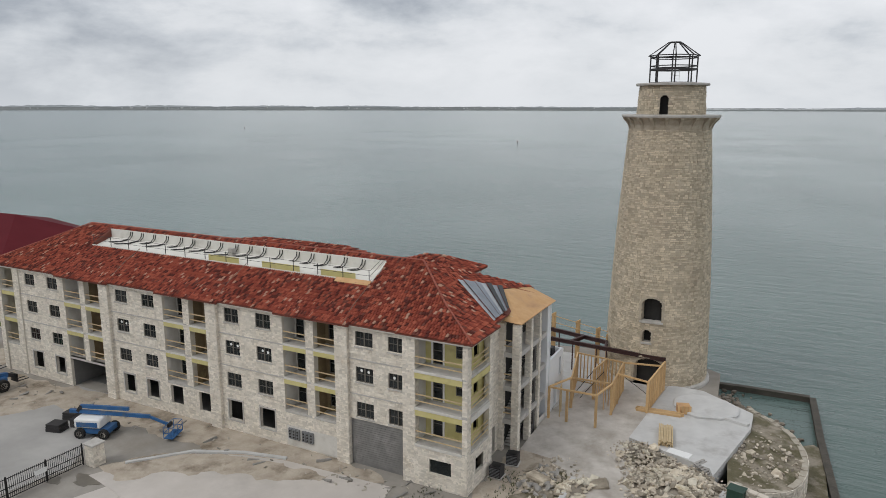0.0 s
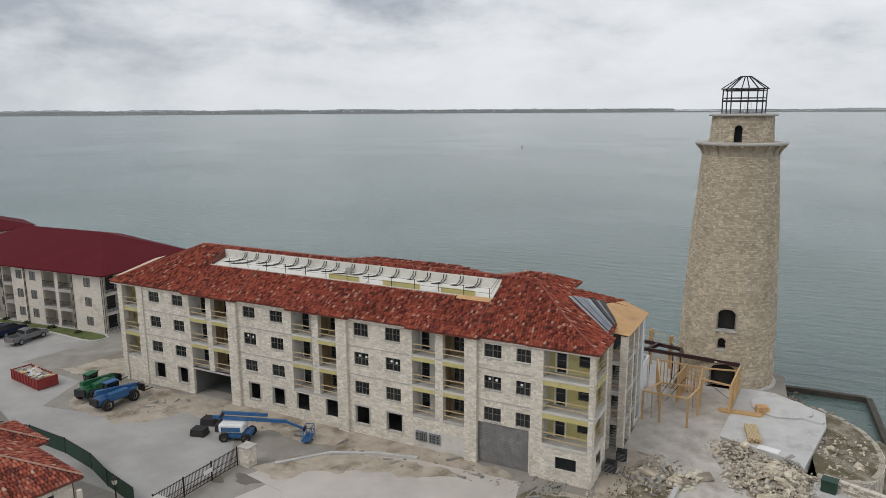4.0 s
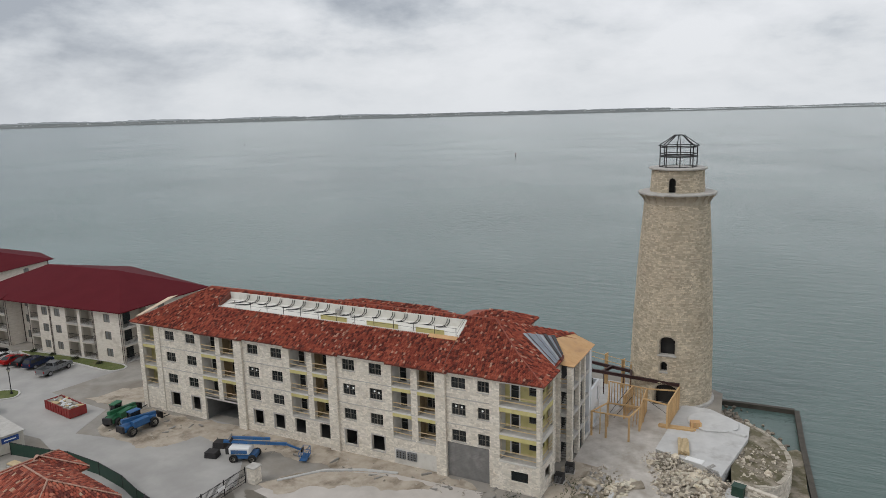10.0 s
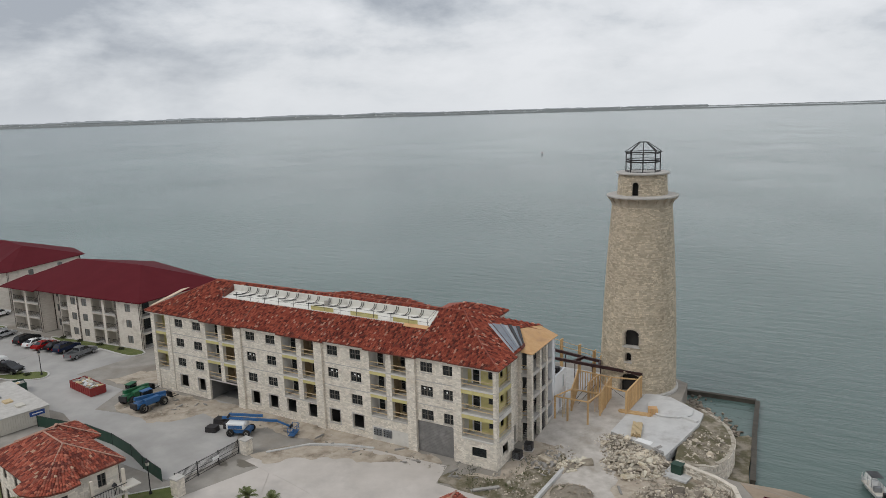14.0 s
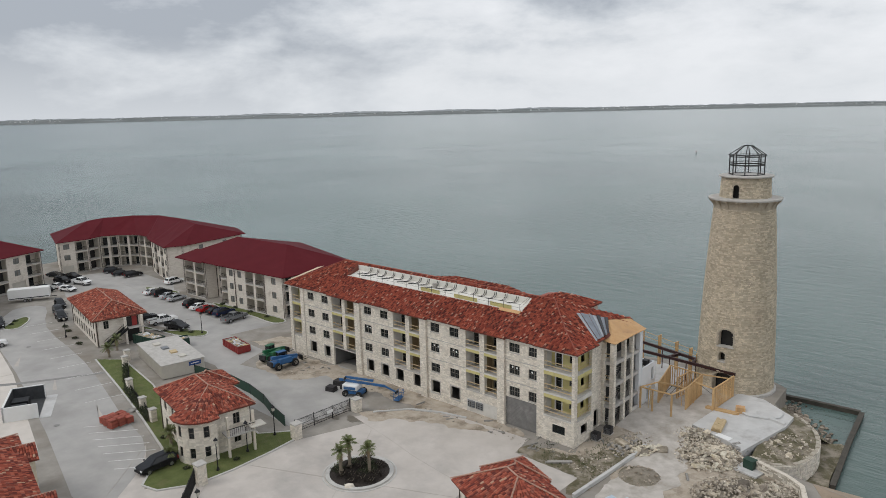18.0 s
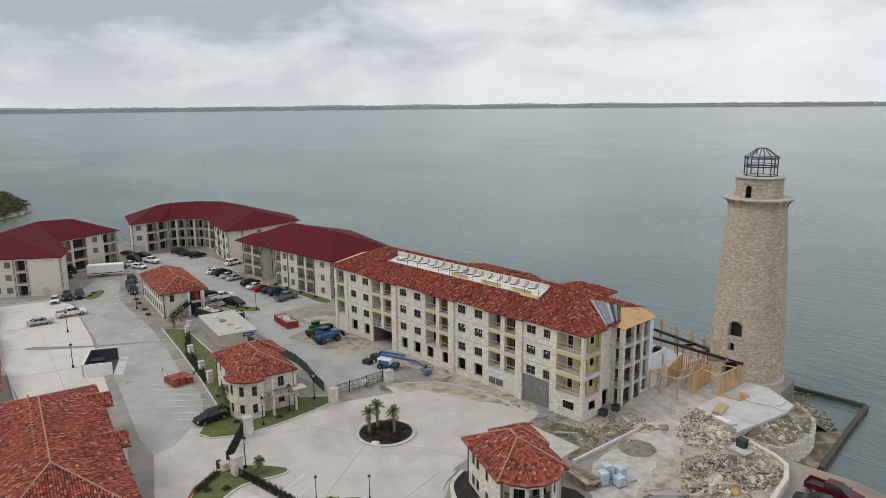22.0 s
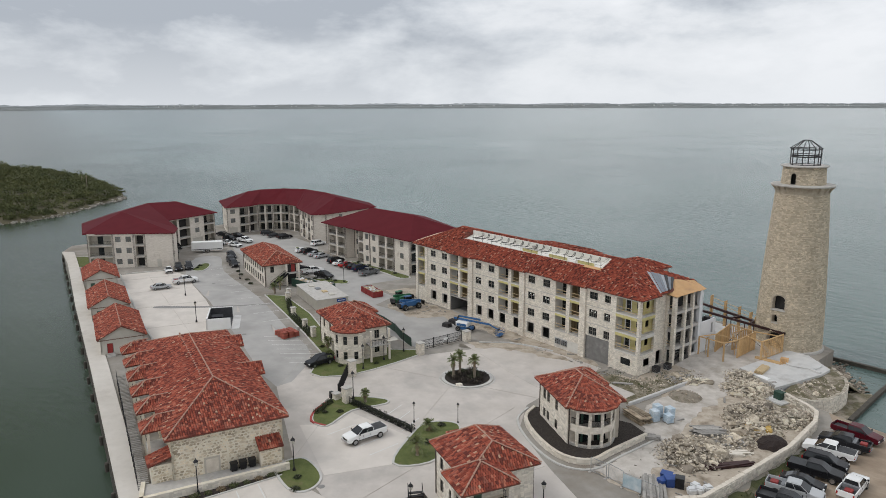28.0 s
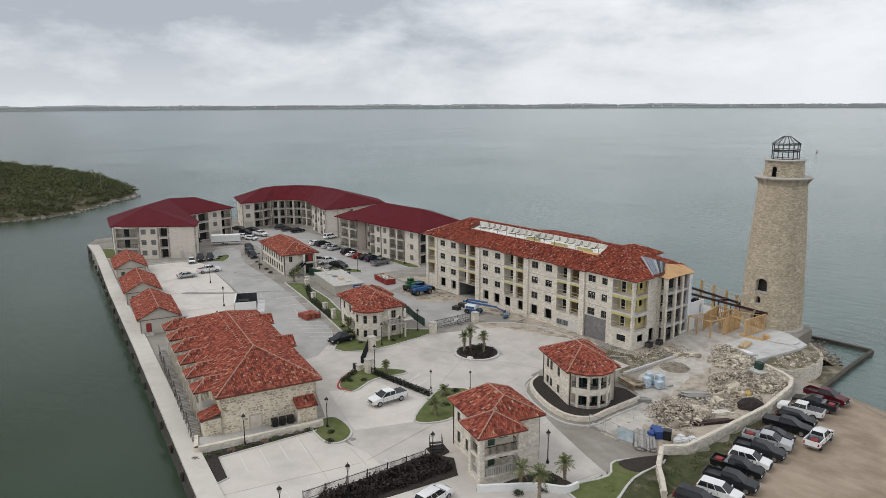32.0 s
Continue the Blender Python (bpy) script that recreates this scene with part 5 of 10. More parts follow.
part("stair_rear_wall", cube(-2.6, 15.9, 0, -.6, 16.05, 11.9), "bluepanel", hotel, "white wrapped end wall of the stair block")
part("stair_end_column", cube(-1.25, 15.2, 0, -.66, 15.89, 11.9), "bluepanel", hotel)
part("landing_upstand", cube(-.74, 13.6, 0, -.69, 15.2, 1.1), "plaster", hotel)
# plywood deck over the stair block, curling at its edge
slab(hotel, "plywood_deck", [(-2.7, 7.7, 12.3), (-0.5, 7.9, 12.05), (-.3, 12.6, 12.2), (-.35, 16.5, 12.1), (-3.2, 17.0, 13.0), (-4.0, 12.2, 13.75)], .05, "ply", "bare orange plywood roof deck")
for y in (8.6, 10.6, 12.6, 14.6, 16.2):
    bar("rafter", hotel, (-3.5, y, 12.9), (-.5, y, 11.95), .06, "lumber", .2)

# ---- main roof ----
RY, RZ, EY0, EY1 = 7.5, 16.7, -0.32, 16.0
XL, XR = -62.9, -1.9
HL, HR = XL + 8.6, -9.8
SL = (RZ - EAVE) / (RY - EY0)
WX0, WX1, WY0, WY1 = -50.2, -13.3, 4.25, 6.75


def rz(y):
    return EAVE + (y - EY0) * SL


A, B_, C_, D_ = (XL, EY0, EAVE), (XR, EY0, EAVE), (HR, RY, RZ), (HL, RY, RZ)
xl = lambda y: XL + (y - EY0) * (HL - XL) / (RY - EY0)
xr = lambda y: XR + (y - EY0) * (HR - XR) / (RY - EY0)
slab(hotel, "roof_deck", [A, B_, (xr(WY0), WY0, rz(WY0)), (xl(WY0), WY0, rz(WY0))], .12, "deck")
slab(hotel, "roof_deck", [(xl(WY0), WY0, rz(WY0)), (WX0, WY0, rz(WY0)), (WX0, RY, RZ), D_], .12, "deck")
slab(hotel, "roof_deck", [(WX1, WY0, rz(WY0)), (xr(WY0), WY0, rz(WY0)), C_, (WX1, RY, RZ)], .12, "deck")
slab(hotel, "roof_deck", [(WX0, WY1, rz(WY1)), (WX1, WY1, rz(WY1)), (WX1, RY, RZ), (WX0, RY, RZ)], .12, "deck")
slab(hotel, "roof_deck", [(XR, EY1, EAVE), (XL, EY1, EAVE), D_, C_], .12, "tile_plain")
slab(hotel, "roof_deck", [(XL, EY1, EAVE), (XL, EY0, EAVE), D_], .12, "deck")
slab(hotel, "roof_deck", [(XR, EY0, EAVE), (XR, 8.0, EAVE), C_], .12, "deck")
slab(hotel, "roof_deck", [(XR, 8.0, EAVE), (-3.0, 17.6, 12.8), C_], .12, "deck")
slab(hotel, "roof_deck", [(-3.0, 17.6, 12.8), (-11.0, 17.6, 12.8), C_], .12, "tile_plain")
skip = lambda c: (WX0 - .1 < c.x < WX1 + .1 and WY0 - .12 < c.y < WY1 + .1)
roof_tiles(hotel, A, B_, C_, D_, skip=skip, seed=1)
roof_tiles(hotel, (XL, EY1, EAVE), (XL, EY0, EAVE), D_, D_, seed=2)
roof_tiles(hotel, (XR, EY0, EAVE), (XR, 7.9, EAVE), C_, C_, seed=3)
roof_tiles(hotel, (-4.3, 12.2, 13.72), (-3.0, 17.6, 12.84), C_, C_, seed=4)
roof_tiles(hotel, (-6.6, 7.9, 15.04), (-4.3, 12.2, 13.72), C_, C_, seed=5)
# eaves that step forward over the bays
for k, (xa, xb) in enumerate(((-50.4, -42.0), (-35.2, -27.0), (-20.4, -12.4))):
    ya = EY0 - .3
    za = EAVE - .3 * SL + .05
    slab(hotel, "bay_eave", [(xa, ya, za), (xb, ya, za), (xb, .9, rz(.9) + .05), (xa, .9, rz(.9) + .05)], .1, "deck")
    roof_tiles(hotel, (xa, ya, za + .03), (xb, ya, za + .03), (xb, 1.6, rz(1.6) + .03), (xa, 1.6, rz(1.6) + .03), seed=10 + k)
# hipped roof of the corner bay, growing out of the main hip
HP = (XR + (HR - XR) * .4, EY0 + (RY - EY0) * .4, EAVE + (RZ - EAVE) * .4 + .04)
bFL, bFR, bBR = (-7.9, -.68, EAVE + .06), (-1.1, -.68, EAVE + .06), (-1.1, 4.7, EAVE + .06)
for p, q, sd in ((bFL, bFR, 13), (bFR, bBR, 14)):
    slab(hotel, "bay_roof", [p, q, HP], .1, "deck")
    roof_tiles(hotel, p, q, HP, HP, seed=sd)
slab(hotel, "bay_roof", [bBR, (XR - .3, 4.7, EAVE + .1), HP], .08, "deck")
ridge_caps(hotel, (bFR[0], bFR[1], bFR[2] + .1), (HP[0], HP[1], HP[2] + .1), "tile_plain", r=.08)
part("eave_board", cube(-7.8, -.64, EAVE - .16, -1.2, -.58, EAVE + .02), "cream", hotel)
part("eave_board", cube(-1.25, -.58, EAVE - .16, -1.19, 4.6, EAVE + .02), "cream", hotel)
part("eave_board", cube(XL + .05, EY0 + .02, EAVE - .24, -8.0, EY0 + .09, EAVE - .02), "cream", hotel)
part("soffit", cube(XL + .1, EY0 + .1, EAVE - .14, XR - .1, 0.0, EAVE - .1), "plaster", hotel)
part("eave_board", cube(XR - .12, 4.75, EAVE - .24, XR - .05, 7.6, EAVE - .02), "trim", hotel)
for k in range(3):
    x = (-42.5, -27.5, -13.0)[k]
    bm = bmesh.new()
    pts = [(x + .9 * math.sin(j * .9 + k) * .12 - .05 * j, EY0 - .2 + j * .62, rz(EY0 - .2 + j * .62) + .16) for j in range(9)]
    tube(bm, pts, .035, 6)
    part("safety_line", bm, "trim", hotel, "safety line left on the roof")
ridge_caps(hotel, (XL, EY0, EAVE + .1), (HL, RY, RZ + .1), "tile_plain")
ridge_caps(hotel, (HP[0], HP[1], HP[2] + .08), (HR, RY, RZ + .1), "tile_plain")
ridge_caps(hotel, (HL, RY, RZ + .06), (HR, RY, RZ + .06), "tile_plain")
# sea-side wing roof that shows above the ridge
slab(hotel, "wing_roof", [(-17.5, 11.0, 14.45), (-7.9, 11.0, 14.45), (-11.5, 14.6, 15.7), (-13.5, 14.6, 15.7)], .1, "deck")
roof_tiles(hotel, (-17.5, 11.0, 14.5), (-7.9, 11.0, 14.5), (-11.5, 14.6, 15.75), (-13.5, 14.6, 15.75), seed=21)
slab(hotel, "wing_roof", [(-7.9, 11.0, 14.45), (-7.9, 17.4, 14.45), (-11.5, 14.6, 15.7)], .1, "deck")
roof_tiles(hotel, (-7.9, 11.0, 14.5), (-7.9, 17.4, 14.5), (-11.5, 14.7, 15.75), (-11.5, 14.5, 15.75), seed=22)
slab(hotel, "wing_roof", [(-17.5, 17.4, 14.45), (-17.5, 11.0, 14.45), (-13.5, 14.6, 15.7)], .1, "tile_plain")
slab(hotel, "wing_roof", [(-7.9, 17.4, 14.45), (-17.5, 17.4, 14.45), (-13.5, 14.6, 15.7), (-11.5, 14.6, 15.7)], .1, "tile_plain")
part("wing_wall", cube(-16.9, 11.5, 12.3, -8.4, 16.9, 14.4), "stone", hotel)
# a second small sea-side hip, and the taller strip of roof behind the well
slab(hotel, "rear_gable_roof", [(-34.0, 7.4, 16.55), (-13.5, 7.4, 16.55), (-19.5, 9.4, 16.82), (-29.5, 9.4, 16.82)], .1, "deck")
roof_tiles(hotel, (-34.0, 7.4, 16.6), (-13.5, 7.4, 16.6), (-19.5, 9.4, 16.85), (-29.5, 9.4, 16.85), seed=23)

# plant well sunk in the front slope
well = hotel
slab(well, "well_floor", [(WX0, WY0, rz(WY0) - .12), (WX1, WY0, rz(WY0) - .12), (WX1, WY1, rz(WY1) - .72), (WX0, WY1, rz(WY1) - .72)], .12, "membrane", "white membrane floor of the roof well")
part("well_back", cube(WX0, WY1 - .04, rz(WY1) - .9, WX1, WY1 + .14, rz(WY1) + .2), "membrane", well)
for xa, xb, mt in ((WX0 - .14, WX0 + .04, "deck"), (WX1 - .04, WX1 + .14, "membrane")):
    bm = bmesh.new()
    sec = [(WY0, rz(WY0) - .3), (WY1 + .1, rz(WY1) - .9), (WY1 + .1, rz(WY1) + .18), (WY0, rz(WY0) + .18)]
    e0, e1 = [bm.verts.new((xa, *p)) for p in sec], [bm.verts.new((xb, *p)) for p in sec]
    bm.faces.new(list(reversed(e0)))
    bm.faces.new(e1)
    for i in range(4):
        bm.faces.new((e0[i], e0[(i + 1) % 4], e1[(i + 1) % 4], e1[i]))
    bmesh.ops.recalc_face_normals(bm, faces=bm.faces)
    part("well_end", bm, mt, well)
part("well_curb", cube(WX0, WY0 - .1, rz(WY0) - .4, WX1, WY0 + .03, rz(WY0) + .12), "membrane", well)
wf = lambda y: rz(WY0) - .12 + (y - WY0) / (WY1 - WY0) * (rz(WY1) - rz(WY0) - .6)
for k in range(17):
    # pairs of hoses that drop from the back parapet and trail over the floor
    x = WX0 + 3.0 + k * 1.95 + RK.uniform(-.2, .2)
    bm = bmesh.new()
    run = RK.uniform(.7, 1.7) if k < 11 else RK.uniform(.2, .7)
    for o in (0, .32):
        xx = x + o
        tube(bm, [(xx + .25, WY1 - .05, rz(WY1) + .1), (xx + .2, WY1 - .12, rz(WY1) - .35), (xx, WY1 - .3, wf(WY1 - .3) + .1), (xx - .45 * run, WY1 - .3 - .45 * run, wf(WY1 - .3 - .45 * run) + .07), (xx - 1.5 * run, WY1 - .3 - .75 * run, wf(WY1 - .3 - .75 * run) + .07)], .045, 5)
    part("refrigerant_hose", bm, "dark", well, "black hoses hanging from the parapet")
part("vent_box", cube(-31.6, WY1 - .9, 15.3, -31.0, WY1 - .4, 16.1), "grey_wood", well, "weathered vent box in the well")
for k, (xa, xb) in enumerate(((-33.0, -29.0), (-26.0, -21.5), (-19.0, -15.2))):
    part("sheathing_panel", cube(xa, WY0 + .35, 14.9, xb, WY0 + .42, 15.6), "sheath", well, "yellow sheathing panel")
for k in range(14):
    x = WX0 + .2 + k * (WX1 - WX0 - .4) / 13
    bm = bmesh.new()
    beam(bm, (x, WY0 + .05, rz(WY0)), (x, WY0 + .05, rz(WY0) + 1.15), .05)
    part("rail_post", bm, "steel", well)
for dz in (.6, 1.1):
    bar("rail", well, (WX0, WY0 + .05, rz(WY0) + dz), (WX1, WY0 + .05, rz(WY0) + dz), .025, "steel")
    for x in (WX0 + .05, WX1 - .05):
        bar("rail", well, (x, WY0, rz(WY0) + dz), (x, WY1, rz(WY1) + dz * .6), .025, "steel")
slab(hotel, "curb_board", [(WX1 - 3.6, WY0 - .5, rz(WY0 - .5) + .16), (WX1 + .1, WY0 - .5, rz(WY0 - .5) + .16), (WX1 + .1, WY0 - .1, rz(WY0) + .2), (WX1 - 3.6, WY0 - .1, rz(WY0) + .2)], .05, "ply", "bare plywood curb board")
# metal valley sheets between tile and plywood
v0, v1, v2, v3 = Vector((-2.0, 5.4, 12.76)), Vector((-6.7, 8.1, 15.16)), Vector((-4.2, 12.5, 13.8)), Vector((-2.1, 9.0, 12.9))
for k in range(8):
    a, b = v0.lerp(v3, k / 8), v0.lerp(v3, (k + .93) / 8)
    d, c = v1.lerp(v2, k / 8), v1.lerp(v2, (k + .93) / 8)
    up = Vector((0, 0, .12 + .07 * (k % 2) + .02 * (k % 3)))
    slab(hotel, "valley_sheet", [tuple(q + up) for q in (a, b, c, d)], .03, ("zinc", "bluemetal", "bluemetal", "bluemetal", "zinc", "felt", "bluemetal", "felt")[k], "black felt lap" if k in (5, 7) else "grey metal valley sheet")
slab(hotel, "bare_deck_edge", [(-63.6, 1.2, 12.95), (-62.6, 1.4, 13.2), (-66.0, 11.4, 13.4), (-67.9, 11.2, 12.9)], .06, "pale_ply", "bare pale plywood at the roof edge")

# ---- the stone lighthouse ----
TX, TY = 6.11, 33.94
tower = thing("lighthouse", pose(TX, TY, 0), "tapering rough tan stone lighthouse with bare black lantern frame", "lighthouse")
ZB, ZT = 0.2, 27.9


def trad(z):
    u = z / 28
    return 5.63 - 1.38 * u + .87 * u * (1 - u)


# openings: angle in degrees, half width, sill, springing height (arched above)
TOP = [(-87.2, 1.08, 7.65, 9.45, 0.75), (-91.0, 0.5, 5.3, 6.25, 0.45), (-87.0, 1.55, 0.6, 2.5, 1.0)]


def in_arch(ang, z, r, grow=0.0):
    for a, hw, z0, zs, rise in TOP:
        u = (ang - radians(a)) * r
        if abs(u) < hw + grow and z0 - grow < z:
            top = zs + (rise + grow) * math.sqrt(max(0.0, 1 - (u / (hw + grow)) ** 2))
            if z < top:
                return True
    return False


n_a, n_z = 192, 150
V, Fc = [], []
for j in range(n_z + 1):
    z = ZB + (ZT - ZB) * j / n_z
    for i in range(n_a):
        a = -math.pi * 1.5 + 2 * math.pi * i / n_a
        V.append((trad(z) * math.cos(a), trad(z) * math.sin(a), z))
for j in range(n_z):
    zm = ZB + (ZT - ZB) * (j + .5) / n_z
    for i in range(n_a):
        am = -math.pi * 1.5 + 2 * math.pi * (i + .5) / n_a
        if not in_arch(am, zm, trad(zm)):
            Fc.append((j * n_a + i, j * n_a + (i + 1) % n_a, (j + 1) * n_a + (i + 1) % n_a, (j + 1) * n_a + i))
mesh_obj("shaft", V, Fc, "tower", tower)
# added near-black cylinder that makes the shaft openings look unlit
bm = bmesh.new()
lathe(bm, [(4.6, ZB), (3.4, ZT)], 32)
part("inner_lining", bm, "dark", tower)


def ring_facing(parent, rad, z0, z1, skip, material, name="tower_stone_facing"):
    """Rough stones laid in rings round a tapering drum."""
    V, Fc = [], []
    z = z0
    while z < z1 - .04:
        hr = min(RK.uniform(.13, .27), z1 - z)
        a = RK.uniform(0, 1)
        end = a + 2 * math.pi
        while a < end:
            r = rad(z + hr / 2)
            w = min(RK.uniform(.2, .6) / r, end - a)
            am = a + w / 2
            aw = (am + math.pi * 1.5) % (2 * math.pi) - math.pi * 1.5
            if not skip(aw, z + hr / 2, r):
                e = RK.uniform(.01, .075)
                k = len(V)
                j, jz = .007 / r * 1.5, .01
                for aa, zz, ee in ((a + j, z + jz, -.02), (a + w - j, z + jz, -.02), (a + w - j, z + hr - jz, -.02), (a + j, z + hr - jz, -.02),
                                   (a + 2.5 * j, z + 2 * jz, e), (a + w - 2.5 * j, z + 2 * jz, e), (a + w - 2.5 * j, z + hr - 2 * jz, e * .8), (a + 2.5 * j, z + hr - 2 * jz, e * .9)):
                    rr = rad(zz) + ee
                    V.append((rr * math.cos(aa), rr * math.sin(aa), zz))
                Fc += [(k + 4, k + 5, k + 6, k + 7), (k, k + 1, k + 5, k + 4), (k + 1, k + 2, k + 6, k + 5), (k + 2, k + 3, k + 7, k + 6), (k + 3, k, k + 4, k + 7)]
            a += w
        z += hr
    return mesh_obj(name, V, Fc, material, parent, "", "stuff")


ring_facing(tower, trad, ZB, ZT, lambda a, z, r: in_arch(a, z, r, .12), "tower_pc")
# arch stones and reveals round the openings
for a0, hw, z0, zs, rise in TOP:
    A0 = radians(a0)
    pts = [(-hw, z0), (-hw, (z0 + zs) / 2), (-hw, zs)] + [(-hw * math.cos(t * math.pi / 8), zs + rise * math.sin(t * math.pi / 8)) for t in range(1, 8)] + [(hw, zs), (hw, (z0 + zs) / 2), (hw, z0)]
    for (u0, w0), (u1, w1) in zip(pts, pts[1:]):
        um, zm = (u0 + u1) / 2, (w0 + w1) / 2
        k = 1.0 + .22 / max(hw, .6)
        bm = bmesh.new()
        vs = []
        for dep in (.09, -.8):
            for u, z in ((u0, w0), (u1, w1), (u1 * k, zs + (w1 - zs) * k if w1 > zs else w1), (u0 * k, zs + (w0 - zs) * k if w0 > zs else w0)):
                r = trad(z) + dep
                aa = A0 + u / trad(z)
                vs.append(bm.verts.new((r * math.cos(aa), r * math.sin(aa), z)))
        for f in ((0, 1, 2, 3), (7, 6, 5, 4), (0, 4, 5, 1), (1, 5, 6, 2), (2, 6, 7, 3), (3, 7, 4, 0)):
            bm.faces.new([vs[i] for i in f])
        bmesh.ops.recalc_face_normals(bm, faces=bm.faces)
        part("arch_stone", bm, "tower", tower)
    bm = bmesh.new()
    r = trad(z0)
    box(bm, r - .8, -hw * 1.15, z0 - .2, r + .12, hw * 1.15, z0)
    part("opening_sill", bm, "cast", tower, "", Matrix.Rotation(A0, 4, 'Z'))

# flared gallery: corbels under a thin concrete slab
bm = bmesh.new()
lathe(bm, [(4.28, ZT - .05), (4.33, ZT + .5), (4.5, ZT + .95), (4.85, ZT + 1.28)], 64, cap=False)
part("gallery_flare", bm, "tower", tower)
for k in range(20):
    bm = bmesh.new()
    w = .17
    prof = [(4.2, 27.95), (4.36, 28.0), (4.46, 28.35), (4.72, 28.68), (5.02, 28.98), (5.02, 29.15), (4.2, 29.15)]
    sides = [[bm.verts.new((r, s, z)) for r, z in prof] for s in (-w, w)]
    bm.faces.new(sides[0]); bm.faces.new(list(reversed(sides[1])))
    for i in range(len(prof)):
        bm.faces.new((sides[0][i], sides[1][i], sides[1][(i + 1) % len(prof)], sides[0][(i + 1) % len(prof)]))
    bmesh.ops.recalc_face_normals(bm, faces=bm.faces)
    part("corbel", bm, "tower", tower, "", Matrix.Rotation(2 * math.pi * k / 20 + .1, 4, 'Z'))
bm = bmesh.new()
lathe(bm, [(4.0, 29.15), (5.1, 29.15), (5.14, 29.3), (5.1, 29.42), (3.0, 29.46)], 64)
part("gallery_slab", bm, "cast", tower, "pale concrete gallery slab")
drum = lambda z: 3.56 + (3.36 - 3.56) * (z - 29.4) / 3.1
DOOR = (-92.0, .42, 29.5, 31.0, .42)


def in_door(a, z, r, g=0.0):
    u = (a - radians(DOOR[0])) * r
    return abs(u) < DOOR[1] + g and z < DOOR[3] + (DOOR[4] + g) * math.sqrt(max(0, 1 - (u / (DOOR[1] + g)) ** 2))


V, Fc = [], []
for j in range(97):
    z = 29.4 + 3.1 * j / 96
    for i in range(360):
        a = -math.pi * 1.5 + 2 * math.pi * i / 360
        V.append((drum(z) * math.cos(a), drum(z) * math.sin(a), z))
for j in range(96):
    for i in range(360):
        if not in_door(-math.pi * 1.5 + 2 * math.pi * (i + .5) / 360, 29.4 + 3.1 * (j + .5) / 96, drum(31)):
            Fc.append((j * 360 + i, j * 360 + (i + 1) % 360, (j + 1) * 360 + (i + 1) % 360, (j + 1) * 360 + i))
mesh_obj("drum", V, Fc, "tower", tower)
ring_facing(tower, drum, 29.44, 32.45, lambda a, z, r: in_door(a, z, r, .22), "tower_pc", "drum_stone_facing")
# same near-black backing, added behind the drum door
bm = bmesh.new()
lathe(bm, [(2.6, 29.4), (2.6, 32.4)], 24)
part("drum_lining", bm, "dark", tower)
bm = bmesh.new()
lathe(bm, [(2.0, 32.45), (3.78, 32.45), (3.82, 32.6), (3.75, 32.7), (1.0, 32.72)], 64)
part("cap_slab", bm, "cast", tower, "pale concrete cap slab")
# lantern: eight black steel posts, ring beams, a cage roof
LR = 2.4
for k in range(8):
    a0, a1 = math.pi * 2 * (k + .3) / 8, math.pi * 2 * (k + 1.3) / 8
    c = lambda r, a, z: (r * math.cos(a), r * math.sin(a), z)
    bar("lantern_post", tower, c(LR, a0, 32.7), c(LR, a0, 35.55), .13, "steel")
    for z, w in ((32.78, .08), (34.15, .2), (34.5, .1), (35.35, .1)):
        bar("lantern_ring", tower, c(LR, a0, z), c(LR, a1, z), .1, "steel", w)
    bar("lantern_eave", tower, c(2.62, a0, 35.55), c(2.62, a1, 35.55), .1, "steel", .1)
    bar("roof_rib", tower, c(2.62, a0, 35.55), c(.62, a0, 36.95), .1, "steel")
    bar("crown_ring", tower, c(.62, a0, 36.95), c(.62, a1, 36.95), .09, "steel")
for dz in (.35, .7, 1.05):
    bar("ladder_rung", tower, (.2, -1.6, 32.75 + dz), (.9, -1.6, 32.75 + dz), .03, "white")
for x in (.2, .9):
    bar("ladder_rail", tower, (x, -1.6, 32.72), (x, -1.6, 34.0), .04, "white")
# footing ring
bm = bmesh.new()
lathe(bm, [(6.02, -.6), (5.98, .3), (5.87, .42), (5.5, .46)], 64)
part("footing_ring", bm, "cast", tower, "rounded concrete footing ring")

# ---- job site between hotel and tower ----
def blob(bm, c, s, seed, n=2, flat=1.0, mi=0):
    """One rough stone: a small faceted lump."""
    rk = random.Random(seed)
    r = bmesh.ops.create_icosphere(bm, subdivisions=1, radius=1.0)
    rot = Matrix.Rotation(rk.uniform(0, 6.3), 3, 'Z') @ Matrix.Rotation(rk.uniform(-.5, .5), 3, 'X')
    sx, sy, sz = s * rk.uniform(.7, 1.3), s * rk.uniform(.6, 1.1), s * rk.uniform(.4, .8) * flat
    for v in r["verts"]:
        k = rk.uniform(.75, 1.12)
        p = rot @ Vector((v.co.x * sx * k, v.co.y * sy * k, v.co.z * sz * k))
        v.co = p + Vector(c)


def stone_meshes(count, seed, flat=1.0):
    out = []
    for k in range(count):
        bm = bmesh.new()
        blob(bm, (0, 0, 0), 1.0, seed + k, flat=flat)
        me = bpy.data.meshes.new("stone")
        bm.to_mesh(me)
        bm.free()
        out.append(me)
    return out


